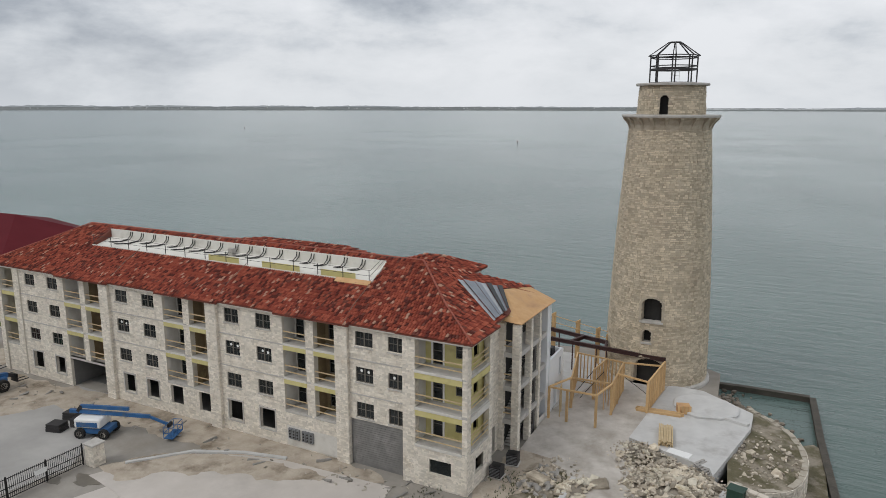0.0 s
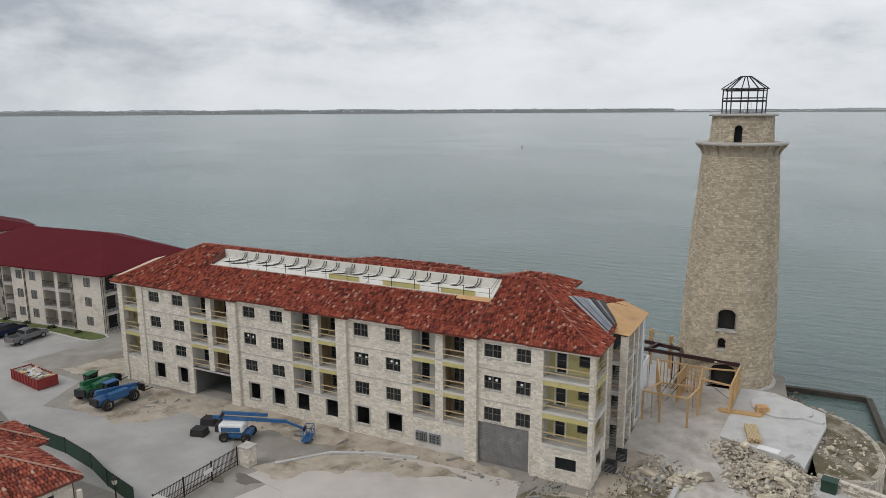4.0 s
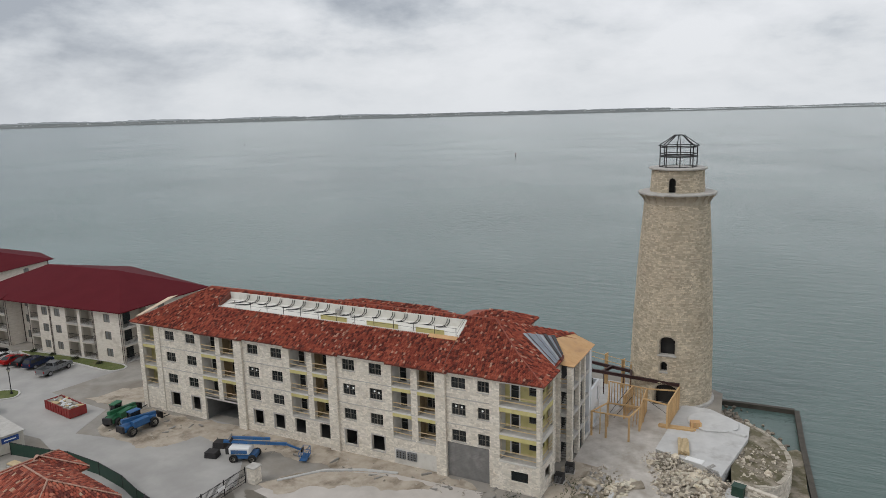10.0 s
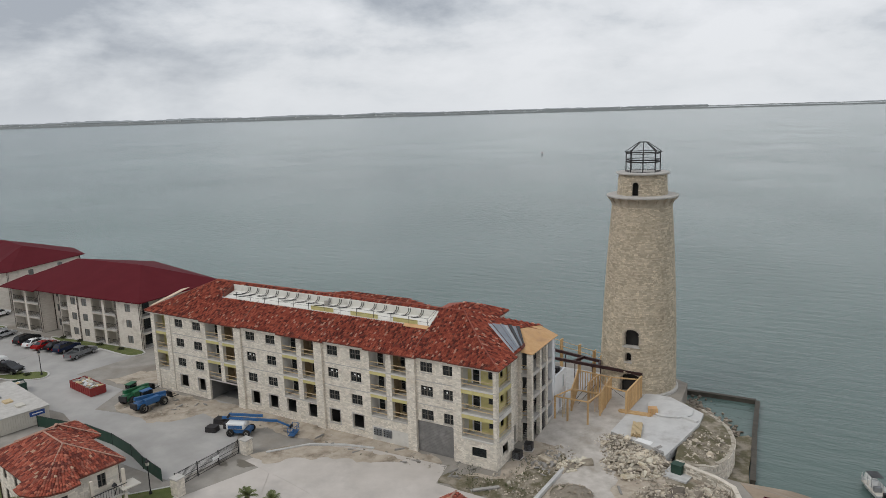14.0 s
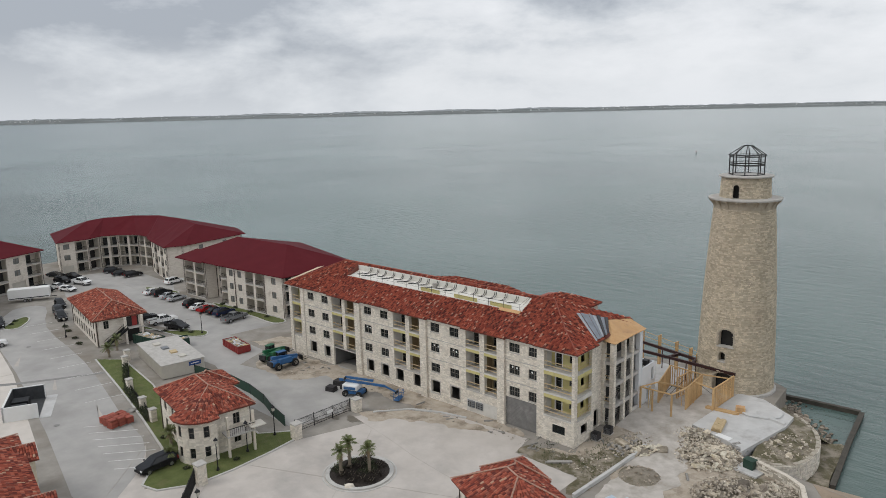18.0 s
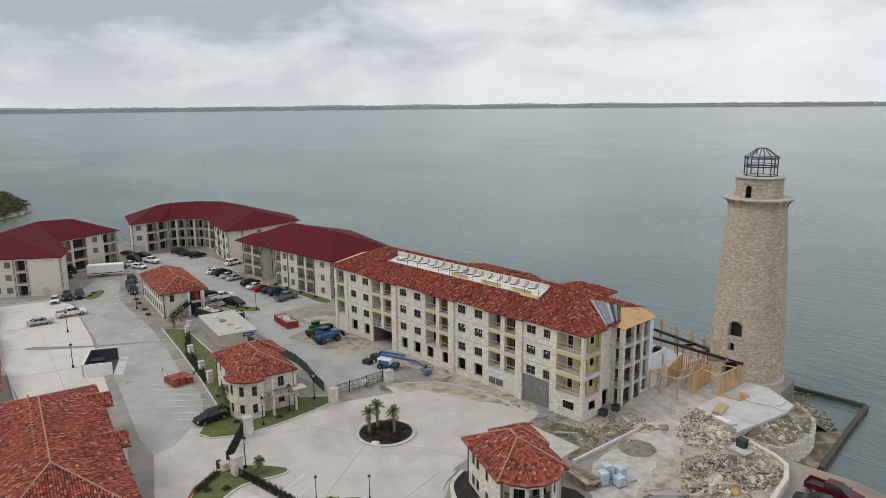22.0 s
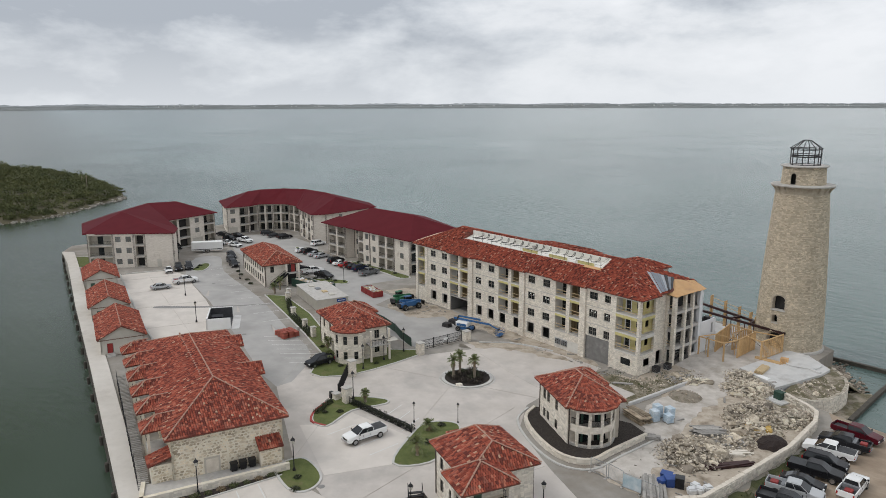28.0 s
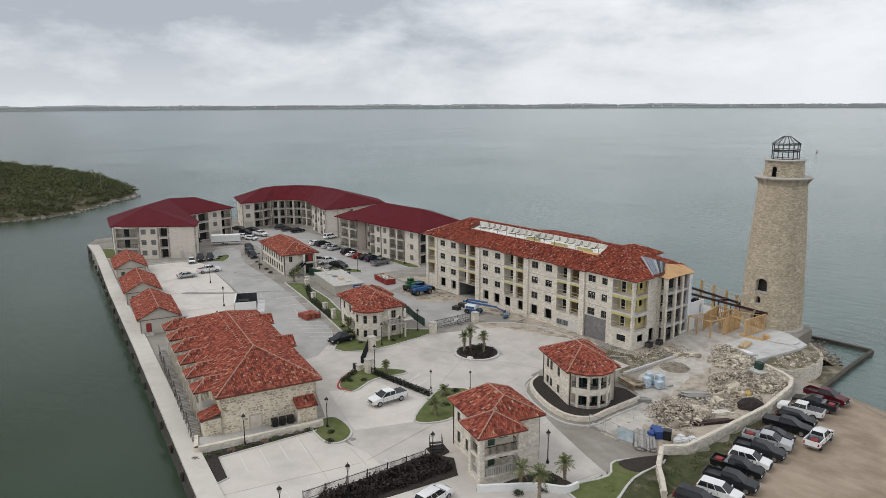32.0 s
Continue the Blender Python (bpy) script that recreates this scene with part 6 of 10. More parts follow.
def block_meshes(count, seed):
    """Broken slabs and quarry blocks with uneven faces."""
    out = []
    rk = random.Random(seed)
    for k in range(count):
        bm = bmesh.new()
        v = box(bm, -1, -.62, -.3, 1, .62, .3)
        for q in v:
            q.co += Vector((rk.uniform(-.3, .2), rk.uniform(-.22, .2), rk.uniform(-.13, .13)))
        bmesh.ops.bevel(bm, geom=bm.edges[:], offset=.07, segments=1, affect='EDGES')
        me = bpy.data.meshes.new("block")
        bm.to_mesh(me)
        bm.free()
        out.append(me)
    return out


def pile(name, label, cx, cy, rx, ry, hgt, count, size, materials, seed, zbase=0.0, rot=0.0, blocks=True, limit=300, cat="rubble pile"):
    """A heap of loose pieces over a core of soil: each piece is an object on one of a few shared meshes."""
    rk = random.Random(seed)
    t = thing(name, pose(cx, cy, zbase, 0, 0, rot), label, cat)
    srcs = {}
    joined = bmesh.new()
    for m in materials:
        srcs[m] = (block_meshes(5, seed + 7) if blocks else []) + stone_meshes(5, seed + 50)
        for me in srcs[m]:
            me.materials.append(M[m])
    for k in range(min(count, limit)):
        a, q = rk.uniform(0, 2 * math.pi), math.sqrt(rk.random())
        x, y = rx * q * math.cos(a), ry * q * math.sin(a)
        z = hgt * max(0, 1 - q ** 1.6) * (.75 + .4 * noise.noise((x * .4 + cx, y * .4 + cy, 0)))
        m = rk.choice(materials)
        s = rk.uniform(*size) * (1.5 + rk.random() if rk.random() < .09 else 1)
        mx = Matrix.Translation((x, y, z + s * .12)) @ Euler((rk.uniform(-.5, .5), rk.uniform(-.5, .5), rk.uniform(0, 6.3))).to_matrix().to_4x4() @ Matrix.Diagonal((s, s, s * rk.uniform(.6, 1), 1))
        me = rk.choice(srcs[m])
        if not blocks:
            n0 = len(joined.verts)
            joined.from_mesh(me)
            joined.verts.ensure_lookup_table()
            for v in joined.verts[n0:]:
                v.co = mx @ v.co
            continue
        ob = new("rubble_stone", me)
        ob.parent = t
        ob.matrix_basis = mx
    if not blocks:
        part("gravel", joined, materials[0], t)["kind"] = "stuff"
    # soil core
    bm = bmesh.new()
    n = 22
    grid = [[None] * (n + 1) for _ in range(n + 1)]
    for i in range(n + 1):
        for j in range(n + 1):
            x, y = (i / n * 2 - 1), (j / n * 2 - 1)
            q = min(1.0, math.hypot(x, y))
            z = hgt * max(0, 1 - q ** 1.6) * (.7 + .4 * noise.noise((x * rx * .4 + cx, y * ry * .4 + cy, 0))) - .06 - (.25 if q > .97 else 0)
            sc = 1.0 if math.hypot(x, y) <= 1 else 1 / math.hypot(x, y)
            grid[i][j] = bm.verts.new((x * rx * sc, y * ry * sc, z))
    for i in range(n):
        for j in range(n):
            bm.faces.new((grid[i][j], grid[i + 1][j], grid[i + 1][j + 1], grid[i][j + 1]))
    part("pile_core", bm, "yard_dirt", t)
    return t


# concrete slab and the round old pad on it
sl = thing("concrete_slab", pose(0, 0, 0), "pale bare concrete slab beside the lighthouse", "slab")
bm = bmesh.new()
prism(bm, [(7.6, 14.7), (14.9, 12.1), (15.3, 10.9), (17.35, 21.8), (17.3, 25.4), (12.1, 29.2), (8.6, 29.2)], -.6, .62)
part("slab_body", bm, "slabc", sl)
bm = bmesh.new()
prism(bm, [(7.59, 14.7), (8.58, 29.2), (2.0, 29.2), (-.6, 17.5), (-.6, 13.2), (4.0, 13.4)], -.6, .6)
tagged(obj("dirt_pad", bm, "dust"), "trodden pale dirt pad under the framing", "soil", kind="structure")
bm = bmesh.new()
hi, lo = [(-.6, 13.21, .598), (2.0, 13.3, .598), (4.0, 13.41, .598), (7.6, 14.71, .598)], [(-.8, 9.0, .03), (2.4, 8.6, .03), (5.6, 8.4, .03), (9.2, 9.6, .03)]
hv, lv = [bm.verts.new(p) for p in hi], [bm.verts.new(p) for p in lo]
for k in range(3):
    bm.faces.new((lv[k], lv[k + 1], hv[k + 1], hv[k]))
tagged(obj("dirt_ramp", bm, "dust"), "pale dirt ramp up to the framing", "soil", kind="structure")
bm = bmesh.new()
lathe(bm, [(2.7, 0), (2.75, .2), (2.6, .3)], 30)
for v in bm.verts:
    k = 1 + .1 * noise.noise((v.co.x * .9, v.co.y * .9, 0))
    v.co.x *= k * 1.15
    v.co.y *= k
part("old_round_pad", bm, "slabc", sl, "weathered round concrete pad", pose(12.9, 24.6, .62))
bar("old_curb", sl, (10.2, 24.3, .75), (17.1, 22.2, .72), .6, "slabc", .3)

# timber stud framing
fr = thing("timber_framing", pose(0, 0, .62), "unfinished pine stud wall framing on the slab", "framing")


CORNERS = set()


def stud_wall(p, q, h0=3.2, step=.42, posts=False):
    p, q = Vector((*p, 0)), Vector((*q, 0))
    d = q - p
    n = max(1, int(d.length / step))
    up = Vector((0, 0, 1))
    bar("top_plate", fr, p + up * h0, q + up * h0, .14, "wood", .16)
    if not posts:
        bar("bottom_plate", fr, p + up * .05, q + up * .05, .1, "wood", .08)
    for k in range(n + 1):
        if posts and 0 < k < n:
            continue
        c = p + d * (k / n)
        key = (round(c.x, 1), round(c.y, 1))
        if key in CORNERS:
            continue
        CORNERS.add(key)
        w = .22 if k in (0, n) else .09
        bar("stud", fr, c, c + up * h0, w, "wood", .2 if k in (0, n) else .14)


stud_wall((-.3, 15.2), (1.5, 15.2), posts=True)
stud_wall((1.5, 15.2), (4.3, 15.25), posts=True)
stud_wall((4.3, 15.25), (4.9, 18.7), posts=True)
stud_wall((-.3, 15.2), (.9, 18.5), posts=True)
stud_wall((.9, 18.5), (4.9, 18.7), posts=True)
stud_wall((4.9, 18.7), (4.5, 25.1), step=.32)
stud_wall((.9, 18.5), (-.7, 25.8), step=.36)
stud_wall((-.7, 25.8), (4.5, 25.1), step=.4)
stud_wall((2.3, 21.6), (2.6, 25.3), step=.5)
stud_wall((4.75, 21.6), (7.9, 20.8), posts=True)
stud_wall((7.9, 20.8), (8.3, 27.4), step=.36)
stud_wall((4.5, 25.1), (8.2, 25.9), posts=True)
for p, q in (((1.2, 20.6, .3), (3.2, 22.0, 3.0)), ((5.2, 22.6, 2.6), (7.6, 24.2, .3)), ((.3, 22.0, .2), (1.9, 25.2, 2.6))):
    bar("brace", fr, p, q, .05, "steel")
for k in range(5):
    bar("short_stud", fr, (3.9 + .3 * math.sin(k * 2.1), 19.6 + k * .9, 0), (3.9 + .3 * math.sin(k * 2.1), 19.6 + k * .9, 3.2), .06, "wood", .11)

# red-primed steel beams from hotel to tower, on posts
st = thing("steel_beam_frame", pose(0, 0, 0), "dark red primed steel beams on thin steel posts", "steel frame")
for name, p, q in (("beam", (-12.0, 33.6, 4.0), (1.2, 30.8, 3.8)), ("beam", (-11.0, 29.2, 4.0), (8.2, 28.3, 3.7)), ("cross_beam", (-2.4, 28.8, 3.9), (-1.6, 31.4, 3.9)), ("cross_beam", (1.2, 30.8, 3.8), (1.6, 28.6, 3.8))):
    b = bar(name, st, p, q, .12, "rust", .42)
    for dz in (-.2, .2):
        bar("flange", b, (p[0], p[1], p[2] + dz), (q[0], q[1], q[2] + dz), .3, "rust", .04)
for x, y in ((-2.2, 28.8), (1.2, 30.8), (.6, 28.6), (-4.8, 31.9)):
    bar("steel_post", st, (x, y, .6), (x, y, 3.8), .12, "rust")
# sea-side timber posts and string line behind the beams
sp = thing("timber_posts", pose(0, 0, 0), "row of built-up timber posts with guard lines", "framing")
for k, (x, y) in enumerate(((-9.5, 34.0), (-6.2, 33.4), (-3.0, 32.8), (-.4, 32.2), (1.0, 31.6))):
    for j in range(3):
        bar("post_ply", sp, (x + j * .17, y, .0), (x + j * .17, y, 5.9 - .35 * k + .1 * j), .14, "wood", .3)
for dz in (1.0, 0.2):
    bar("guard_line", sp, (-9.5, 34.0, 4.6 + dz), (1.2, 31.6, 3.8 + dz), .06, "wood")
part("raised_floor", cube(-12, 17.6, .3, 1.0, 34.3, .585), "slabc", sp, "bare concrete raised floor")
# white wrapped wall next to the stairs
ww = thing("wrapped_wall", pose(0, 0, 0), "white wrapped one-storey wall with dark openings", "wall")
wall(ww, "wall_panel", (-.72, 16.06), (-.8, 20.7), .0, 6.0, .25, [(3.4, 4.1, 3.4, 5.3), (2.0, 2.9, .6, 3.0)], "bluepanel")
part("panel_return", cube(-2.9, 20.72, .59, -.82, 20.95, 5.9), "bluepanel", ww)
part("flat_roof", cube(-5.0, 16.1, 5.2, -1.1, 20.7, 5.4), "cast", ww)
for k, (x, y) in enumerate(((-2.0, 17.2), (-2.4, 18.6), (-1.9, 19.8), (-3.4, 18.0))):
    part("roof_unit", cube(x - .4, y - .45, 5.41, x + .4, y + .45, 6.2 - .1 * (k % 2)), "steel", ww, "dark condenser on the flat roof")
bar("lean_to_frame", ww, (.55, 16.0, .6), (.55, 16.0, 3.5), .1, "lumber")
bar("lean_to_frame", ww, (.3, 17.2, .6), (.3, 17.2, 3.5), .1, "lumber")
bar("lean_to_frame", ww, (.55, 15.95, 3.5), (.3, 17.25, 3.5), .1, "lumber")

# lumber stacks on the slab
for (x, y, rot, n, L, mt, lb) in ((10.6, 16.2, 100, 9, 3.6, "lumber", "stack of yellow framing lumber"), (9.0, 21.6, 5, 6, 4.2, "wood", "loose stack of orange pine boards")):
    t = thing("lumber_stack", pose(x, y, .62, 0, 0, rot), lb, "lumber")
    for k in range(n):
        for j in range(4 if n > 6 else 2):
            dx = RK.uniform(-.25, .25)
            part("board", cube(-L / 2 + dx, -.6 + k * .14, .12 * j, L / 2 + dx, -.6 + k * .14 + .12, .12 * j + .1), mt, t)
t = thing("orange_crate", pose(11.1, 22.6, .62, 0, 0, 20), "orange wooden crate of cut timber", "crate")
part("crate_body", cube(-.6, -.5, 0, .6, .5, .8), "ply", t)
for k in range(4):
    part("crate_slat", cube(-.64 + k * .36, -.56, .05, -.44 + k * .36, -.5, .85), "wood", t)
t = thing("white_board", pose(12.2, 13.6, .63, 0, 0, -12), "white sheet of board lying flat", "board")
part("sheet", cube(-1.0, -.5, 0, 1.0, .5, .06), "white", t)
t = thing("pallet", pose(14.6, 12.4, .4, 14, 0, 60), "grey slatted pallet leaning on the slab edge", "pallet")
for k in range(7):
    part("slat", cube(-.7, -.9 + k * .27, .08, .7, -.72 + k * .27, .12), "grey_wood", t)
for x in (-.65, 0, .6):
    part("runner", cube(x, -.9, 0, x + .08, .9, .08), "grey_wood", t)

# old round stone retaining wall with weedy fill
rw = thing("round_retaining_wall", pose(0, 0, 0), "old curved rubble stone retaining wall with weedy fill", "wall")
rwp = smooth([(16.4, 11.3), (18.8, 10.9), (21.2, 12.6), (22.2, 16.4), (22.0, 20.2), (20.8, 23.6), (18.8, 26.2), (16.9, 27.9)], False, 4)
for k, (p, q) in enumerate(zip(rwp, rwp[1:])):
    wall(rw, "wall_segment", p, q, -3.2, .12 + .1 * math.sin(k * 1.7), .5, [], "oldwall")
    facing(rw, p, q, -3.1, .1, [], "stone_pc", rows=(.2, .4), lens=(.25, .6), proud=(.01, .09))
bm = bmesh.new()
inner = (15.6, 18.6)
rings = [[bm.verts.new((inner[0] + (x - inner[0]) * f, inner[1] + (y - inner[1]) * f, zz + .12 * noise.noise((x * .8, y * .8 * f, f)))) for x, y in rwp] for f, zz in ((.97, .02), (.75, .16), (.5, .24), (.25, .26))]
for r0_, r1_ in zip(rings, rings[1:]):
    for k in range(len(rwp) - 1):
        bm.faces.new((r1_[k], r0_[k], r0_[k + 1], r1_[k + 1]))
bmesh.ops.recalc_face_normals(bm, faces=bm.faces)
part("weedy_fill", bm, "weeds", rw)

# sea wall with its corner, mud flat and rocks inside
sw = thing("sea_wall", pose(0, 0, 0), "low dark stained sea wall round a rocky corner of water", "sea wall")
for k, (p, q) in enumerate((((11.5, 39.8), (15.2, 40.2)), ((15.2, 40.2), (22.4, 40.4)), ((22.4, 40.4), (23.2, 29)), ((23.2, 29), (24.5, 15.2)))):
    d, nn, L = frame_of(p, q)
    wall(sw, "wall_run", p, q, -4.2, -2.45, .55, [], "bulkhead")
    part("cap", cube(0, -.05, 0, L, .62, .14), "bulkhead", sw, "", Matrix.Translation((p[0], p[1], -2.45)) @ Matrix.Rotation(math.atan2(d.y, d.x), 4, 'Z'))
bm = bmesh.new()
prism(bm, smooth([(19.6, 12.0), (24.4, 12.0), (24.0, 18), (23.4, 27.4), (21.4, 26.6), (20.2, 24.6), (22.0, 18.2), (21.6, 14.6)], True, 3), -4.0, -2.5)
part("weedy_bank", bm, "weeds", sw, "dark weedy stony bank inside the sea wall")
rk = random.Random(8)
meshes = stone_meshes(6, 900)
for me in meshes:
    me.materials.append(M["riprap_ob"])
for k in range(200):
    u = rk.random()
    x = 13.2 + 8.6 * u + rk.uniform(-.9, .9)
    y = 38.0 - 12.5 * u + rk.uniform(-1.6, 1.9) * (1 if k % 6 else 2.6)
    if x > 22.7:
        continue
    s = rk.uniform(.18, .5)
    ob = new("shore_rock", rk.choice(meshes))
    ob.parent = sw
    ob.matrix_basis = Matrix.Translation((x, y, -2.95 + .12 * rk.random() + max(0, (36.4 - 1.45 * (x - 13.2) - y)) * .22)) @ Matrix.Rotation(rk.uniform(0, 6), 4, 'Z') @ Matrix.Diagonal((s, s, s, 1))
# earth bank between the slab, the round wall and the flat
bm = bmesh.new()
bank = smooth([(9.5, 37.5), (12.8, 33.0), (16.2, 29.4), (18.6, 27.2), (20.4, 25.6)], False, 4)
rows = []
for i, (x, y) in enumerate(bank):
    k = .5 * noise.noise((x * .6, y * .6, 0))
    rows.append([bm.verts.new((x - 2.8, y - 1.6, .2)), bm.verts.new((x - .9 + k, y - .4, -.9 + k)), bm.verts.new((x + .9 + k, y + 1.0, -2.3 + .5 * k)), bm.verts.new((x + 2.6, y + 2.2, -3.25))])
for a, b in zip(rows, rows[1:]):
    for j in range(3):
        bm.faces.new((a[j], a[j + 1], b[j + 1], b[j]))
bmesh.ops.recalc_face_normals(bm, faces=bm.faces)
tagged(obj("earth_bank", bm, "weeds"), "weedy stony earth bank above the flat", "bank", kind="structure")
pile("rubble_pile", "loose stones and weeds on the old round terrace", 18.6, 17.4, 2.7, 4.6, .3, 60, (.12, .32), ["rubble_ob", "riprap_ob"], 411, .0)

# ---- three-storey apartment buildings with dark red metal roofs ----
def facade_run(t, p, q, cells, z_eave=9.3, base=0.0, wall_mat="apt", floors=(.1, 3.15, 6.2)):
    """One straight run of facade, cut into cells: w window, b open balcony, g garage below windows, p plain, s open stair."""
    d, n, L = frame_of(p, q)
    cw = L / max(1, len(cells))
    ops, todo = [], []
    for k, c in enumerate(cells):
        u = k * cw
        for f, zf in enumerate(floors):
            if c == "w":
                o = (u + cw / 2 - .7, u + cw / 2 + .7, zf + .85, zf + 2.3)
                ops.append(o)
                todo.append(("w", o, zf))
            elif c in "bs":
                o = (u + .35, u + cw - .35, zf, zf + 2.6)
                ops.append(o)
                todo.append((c, o, zf))
            elif c == "g":
                o = (u + .45, u + cw - .45, zf + (.0 if f == 0 else .85), zf + 2.3)
                if f:
                    o = (u + cw / 2 - .8, u + cw / 2 + .8, zf + .85, zf + 2.3)
                ops.append(o)
                todo.append(("G" if f == 0 else "w", o, zf))
    wall(t, "wall", p, q, base, z_eave, .35, ops, wall_mat)
    o3 = Vector((p[0], p[1], 0))
    rot = Matrix.Rotation(math.atan2(d.y, d.x), 4, 'Z')
    for kind, o, zf in todo:
        base_m = Matrix.Translation(o3 + d * o[0] - n * .0) @ rot
        w = o[1] - o[0]
        if kind == "w":
            window(t, p, q, *o, style="pair", pane="blindglass")
        elif kind == "G":
            gdoor = part("garage_door", cube(0, .2, o[2], w, .26, o[3]), "cream", t, "cream panelled garage door", base_m)
            for j in range(3):
                part("panel_rib", cube(.05, .17, o[2] + .55 * (j + 1), w - .05, .2, o[2] + .55 * (j + 1) + .04), "cream", gdoor)
        else:
            part("balcony_floor", cube(0, -.12, zf - .18, w, 1.9, zf + .02), "cast", t, "", base_m)
            # stair cells get a near-black back, their shade put into its colour
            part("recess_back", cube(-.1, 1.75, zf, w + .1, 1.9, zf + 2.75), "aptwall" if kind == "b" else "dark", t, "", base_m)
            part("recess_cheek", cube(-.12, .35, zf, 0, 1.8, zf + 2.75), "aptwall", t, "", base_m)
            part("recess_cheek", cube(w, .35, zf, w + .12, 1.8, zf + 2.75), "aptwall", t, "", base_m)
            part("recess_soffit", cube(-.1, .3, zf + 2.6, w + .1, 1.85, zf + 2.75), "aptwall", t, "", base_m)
            if kind == "b":
                part("balcony_door", cube(w * .3, 1.68, zf + .05, w * .3 + 1.4, 1.75, zf + 2.15), "glass", t, "dark glazed balcony door", base_m)
                rail = part("balcony_rail", cube(0, .02, zf + 1.02, w, .07, zf + 1.08), "black", t, "black metal balcony rail", base_m)
                bm = bmesh.new()
                for j in range(int(w / .24) + 1):
                    box(bm, .02 + j * .24, .03, zf + .08, .05 + j * .24, .06, zf + 1.02)
                part("baluster_infill", bm, "black", rail)["kind"] = "stuff"
    for u in (0.12, L - .12):
        pp = o3 + d * u + n * .08
        bar("downpipe", t, (pp.x, pp.y, .1), (pp.x, pp.y, z_eave - .2), .065, "bronze")


def flat_face(t, name, pts, material, th=.18):
    return slab(t, name, pts, th, material)


# seaside row next to the hotel
aptB = thing("apartment_building", pose(0, 0, 0), "three-storey stone apartments with dark red metal roof beside the hotel", "building", "apartment buildings")
for p, q, c in (((-118, 28), (-117.5, 9), "wbww"), ((-117.5, 9), (-108.5, 9.3), "bb"), ((-108.5, 9.3), (-108.3, 12.3), "p"), ((-108.3, 12.3), (-102.2, 12.4), "wb"), ((-102.2, 12.4), (-102, 9.5), "p"), ((-102, 9.5), (-96.5, 9.9), "bw"), ((-96.5, 9.9), (-86, 10.6), "wbb"), ((-86, 10.6), (-79.8, 11.1), "w"), ((-79.8, 11.1), (-79.3, 28), "bww")):
    facade_run(aptB, p, q, c)
flat_face(aptB, "roof_slope", [(-118.6, 8.2, 9.3), (-102.8, 8.6, 9.3), (-78.6, 10.3, 9.3), (-90, 20, 13.6), (-109, 19, 13.6)], "redmetal")
flat_face(aptB, "roof_slope", [(-78.6, 10.3, 9.3), (-78.4, 30, 9.3), (-90, 20, 13.6)], "redmetal")
flat_face(aptB, "roof_slope", [(-78.4, 30, 9.3), (-108.7, 37.6, 9.3), (-119, 30, 9.3), (-109, 19, 13.6), (-90, 20, 13.6)], "redmetal")
flat_face(aptB, "roof_slope", [(-119, 30, 9.3), (-118.6, 8.2, 9.3), (-109, 19, 13.6)], "redmetal")
flat_face(aptB, "porch_roof", [(-119.2, 7.6, 9.2), (-107.6, 7.9, 9.2), (-108.5, 12.5, 10.8), (-117, 12.5, 10.8)], "redmetal")
wall(aptB, "rear_wall", (-79.3, 28), (-118, 28), 0, 9.3, .35, [], "apt")
part("ceiling_plate", cube(-117.4, 12.6, 9.0, -79.8, 27.8, 9.25), "aptwall", aptB)

# curved building at the far end of the court
aptD = thing("apartment_building", pose(0, 0, 0), "curved three-storey stone apartments with dark red metal roof", "building", "apartment buildings")
PD = [(-182, 2.5), (-165, -2.6), (-164.5, 5.0), (-166.5, 9.0), (-164.5, 13.5), (-160, 17.5), (-154, 18.2), (-149.5, 16.2), (-143, 14.6), (-133.5, 12.6), (-131.7, 16.2), (-135, 36)]
for (p, q), c in zip(zip(PD, PD[1:]), ("pwwp", "gb", "s", "bb", "bb", "bb", "b", "wb", "gbw", "p", "pwpwp")):
    facade_run(aptD, p, q, c)
ridge = [(-175, 9.5, 12.9), (-174, 14, 13.3), (-170, 21, 13.5), (-163, 26, 13.5), (-150, 27, 13.4), (-141, 25.5, 13.0)]
ev = [(-183, 1.6), (-164.3, -3.5), (-163.7, 4.8), (-165.6, 9.0), (-163.8, 13.0), (-159.6, 16.6), (-154, 17.2), (-149.6, 15.3), (-143, 13.7), (-132.9, 11.6), (-130.8, 16.2), (-134.2, 37)]
near = [0, 0, 0, 1, 2, 2, 3, 3, 4, 5, 5, 5]
ev3 = [(x, y, 9.3) for x, y in ev]
for i in range(len(ev) - 1):
    a, b = near[i], near[i + 1]
    flat_face(aptD, "roof_slope", [ev3[i], ev3[i + 1], ridge[b]] + ([ridge[a]] if a != b else []), "redmetal", .12)
loop = [ev3[-1], (-145, 41, 9.3), (-165, 41, 9.3), (-180, 33, 9.3), (-186, 18, 9.3), ev3[0]]
for i in range(5):
    flat_face(aptD, "roof_slope", [loop[i], loop[i + 1], ridge[4 - i], ridge[5 - i]], "redmetal", .12)
for p, q in (((-135, 36), (-145, 40)), ((-145, 40), (-165, 40)), ((-165, 40), (-179, 32.5)), ((-179, 32.5), (-185, 18)), ((-185, 18), (-182, 2.5))):
    facade_run(aptD, p, q, "p")

# block at the end of the parking lot
aptC = thing("apartment_building", pose(0, 0, 0), "three-storey stone apartments with broad dark red metal roof at the quay", "building", "apartment buildings")
c0, c1 = (-141.2, -50.8), (-128.9, -32.2)
facade_run(aptC, c0, (-137.6, -45.3), "b")
facade_run(aptC, (-137.6, -45.3), (-134.6, -40.8), "ww")
facade_run(aptC, (-134.6, -40.8), (-133.0, -38.4), "s")
facade_run(aptC, (-133.0, -38.4), c1, "pp")
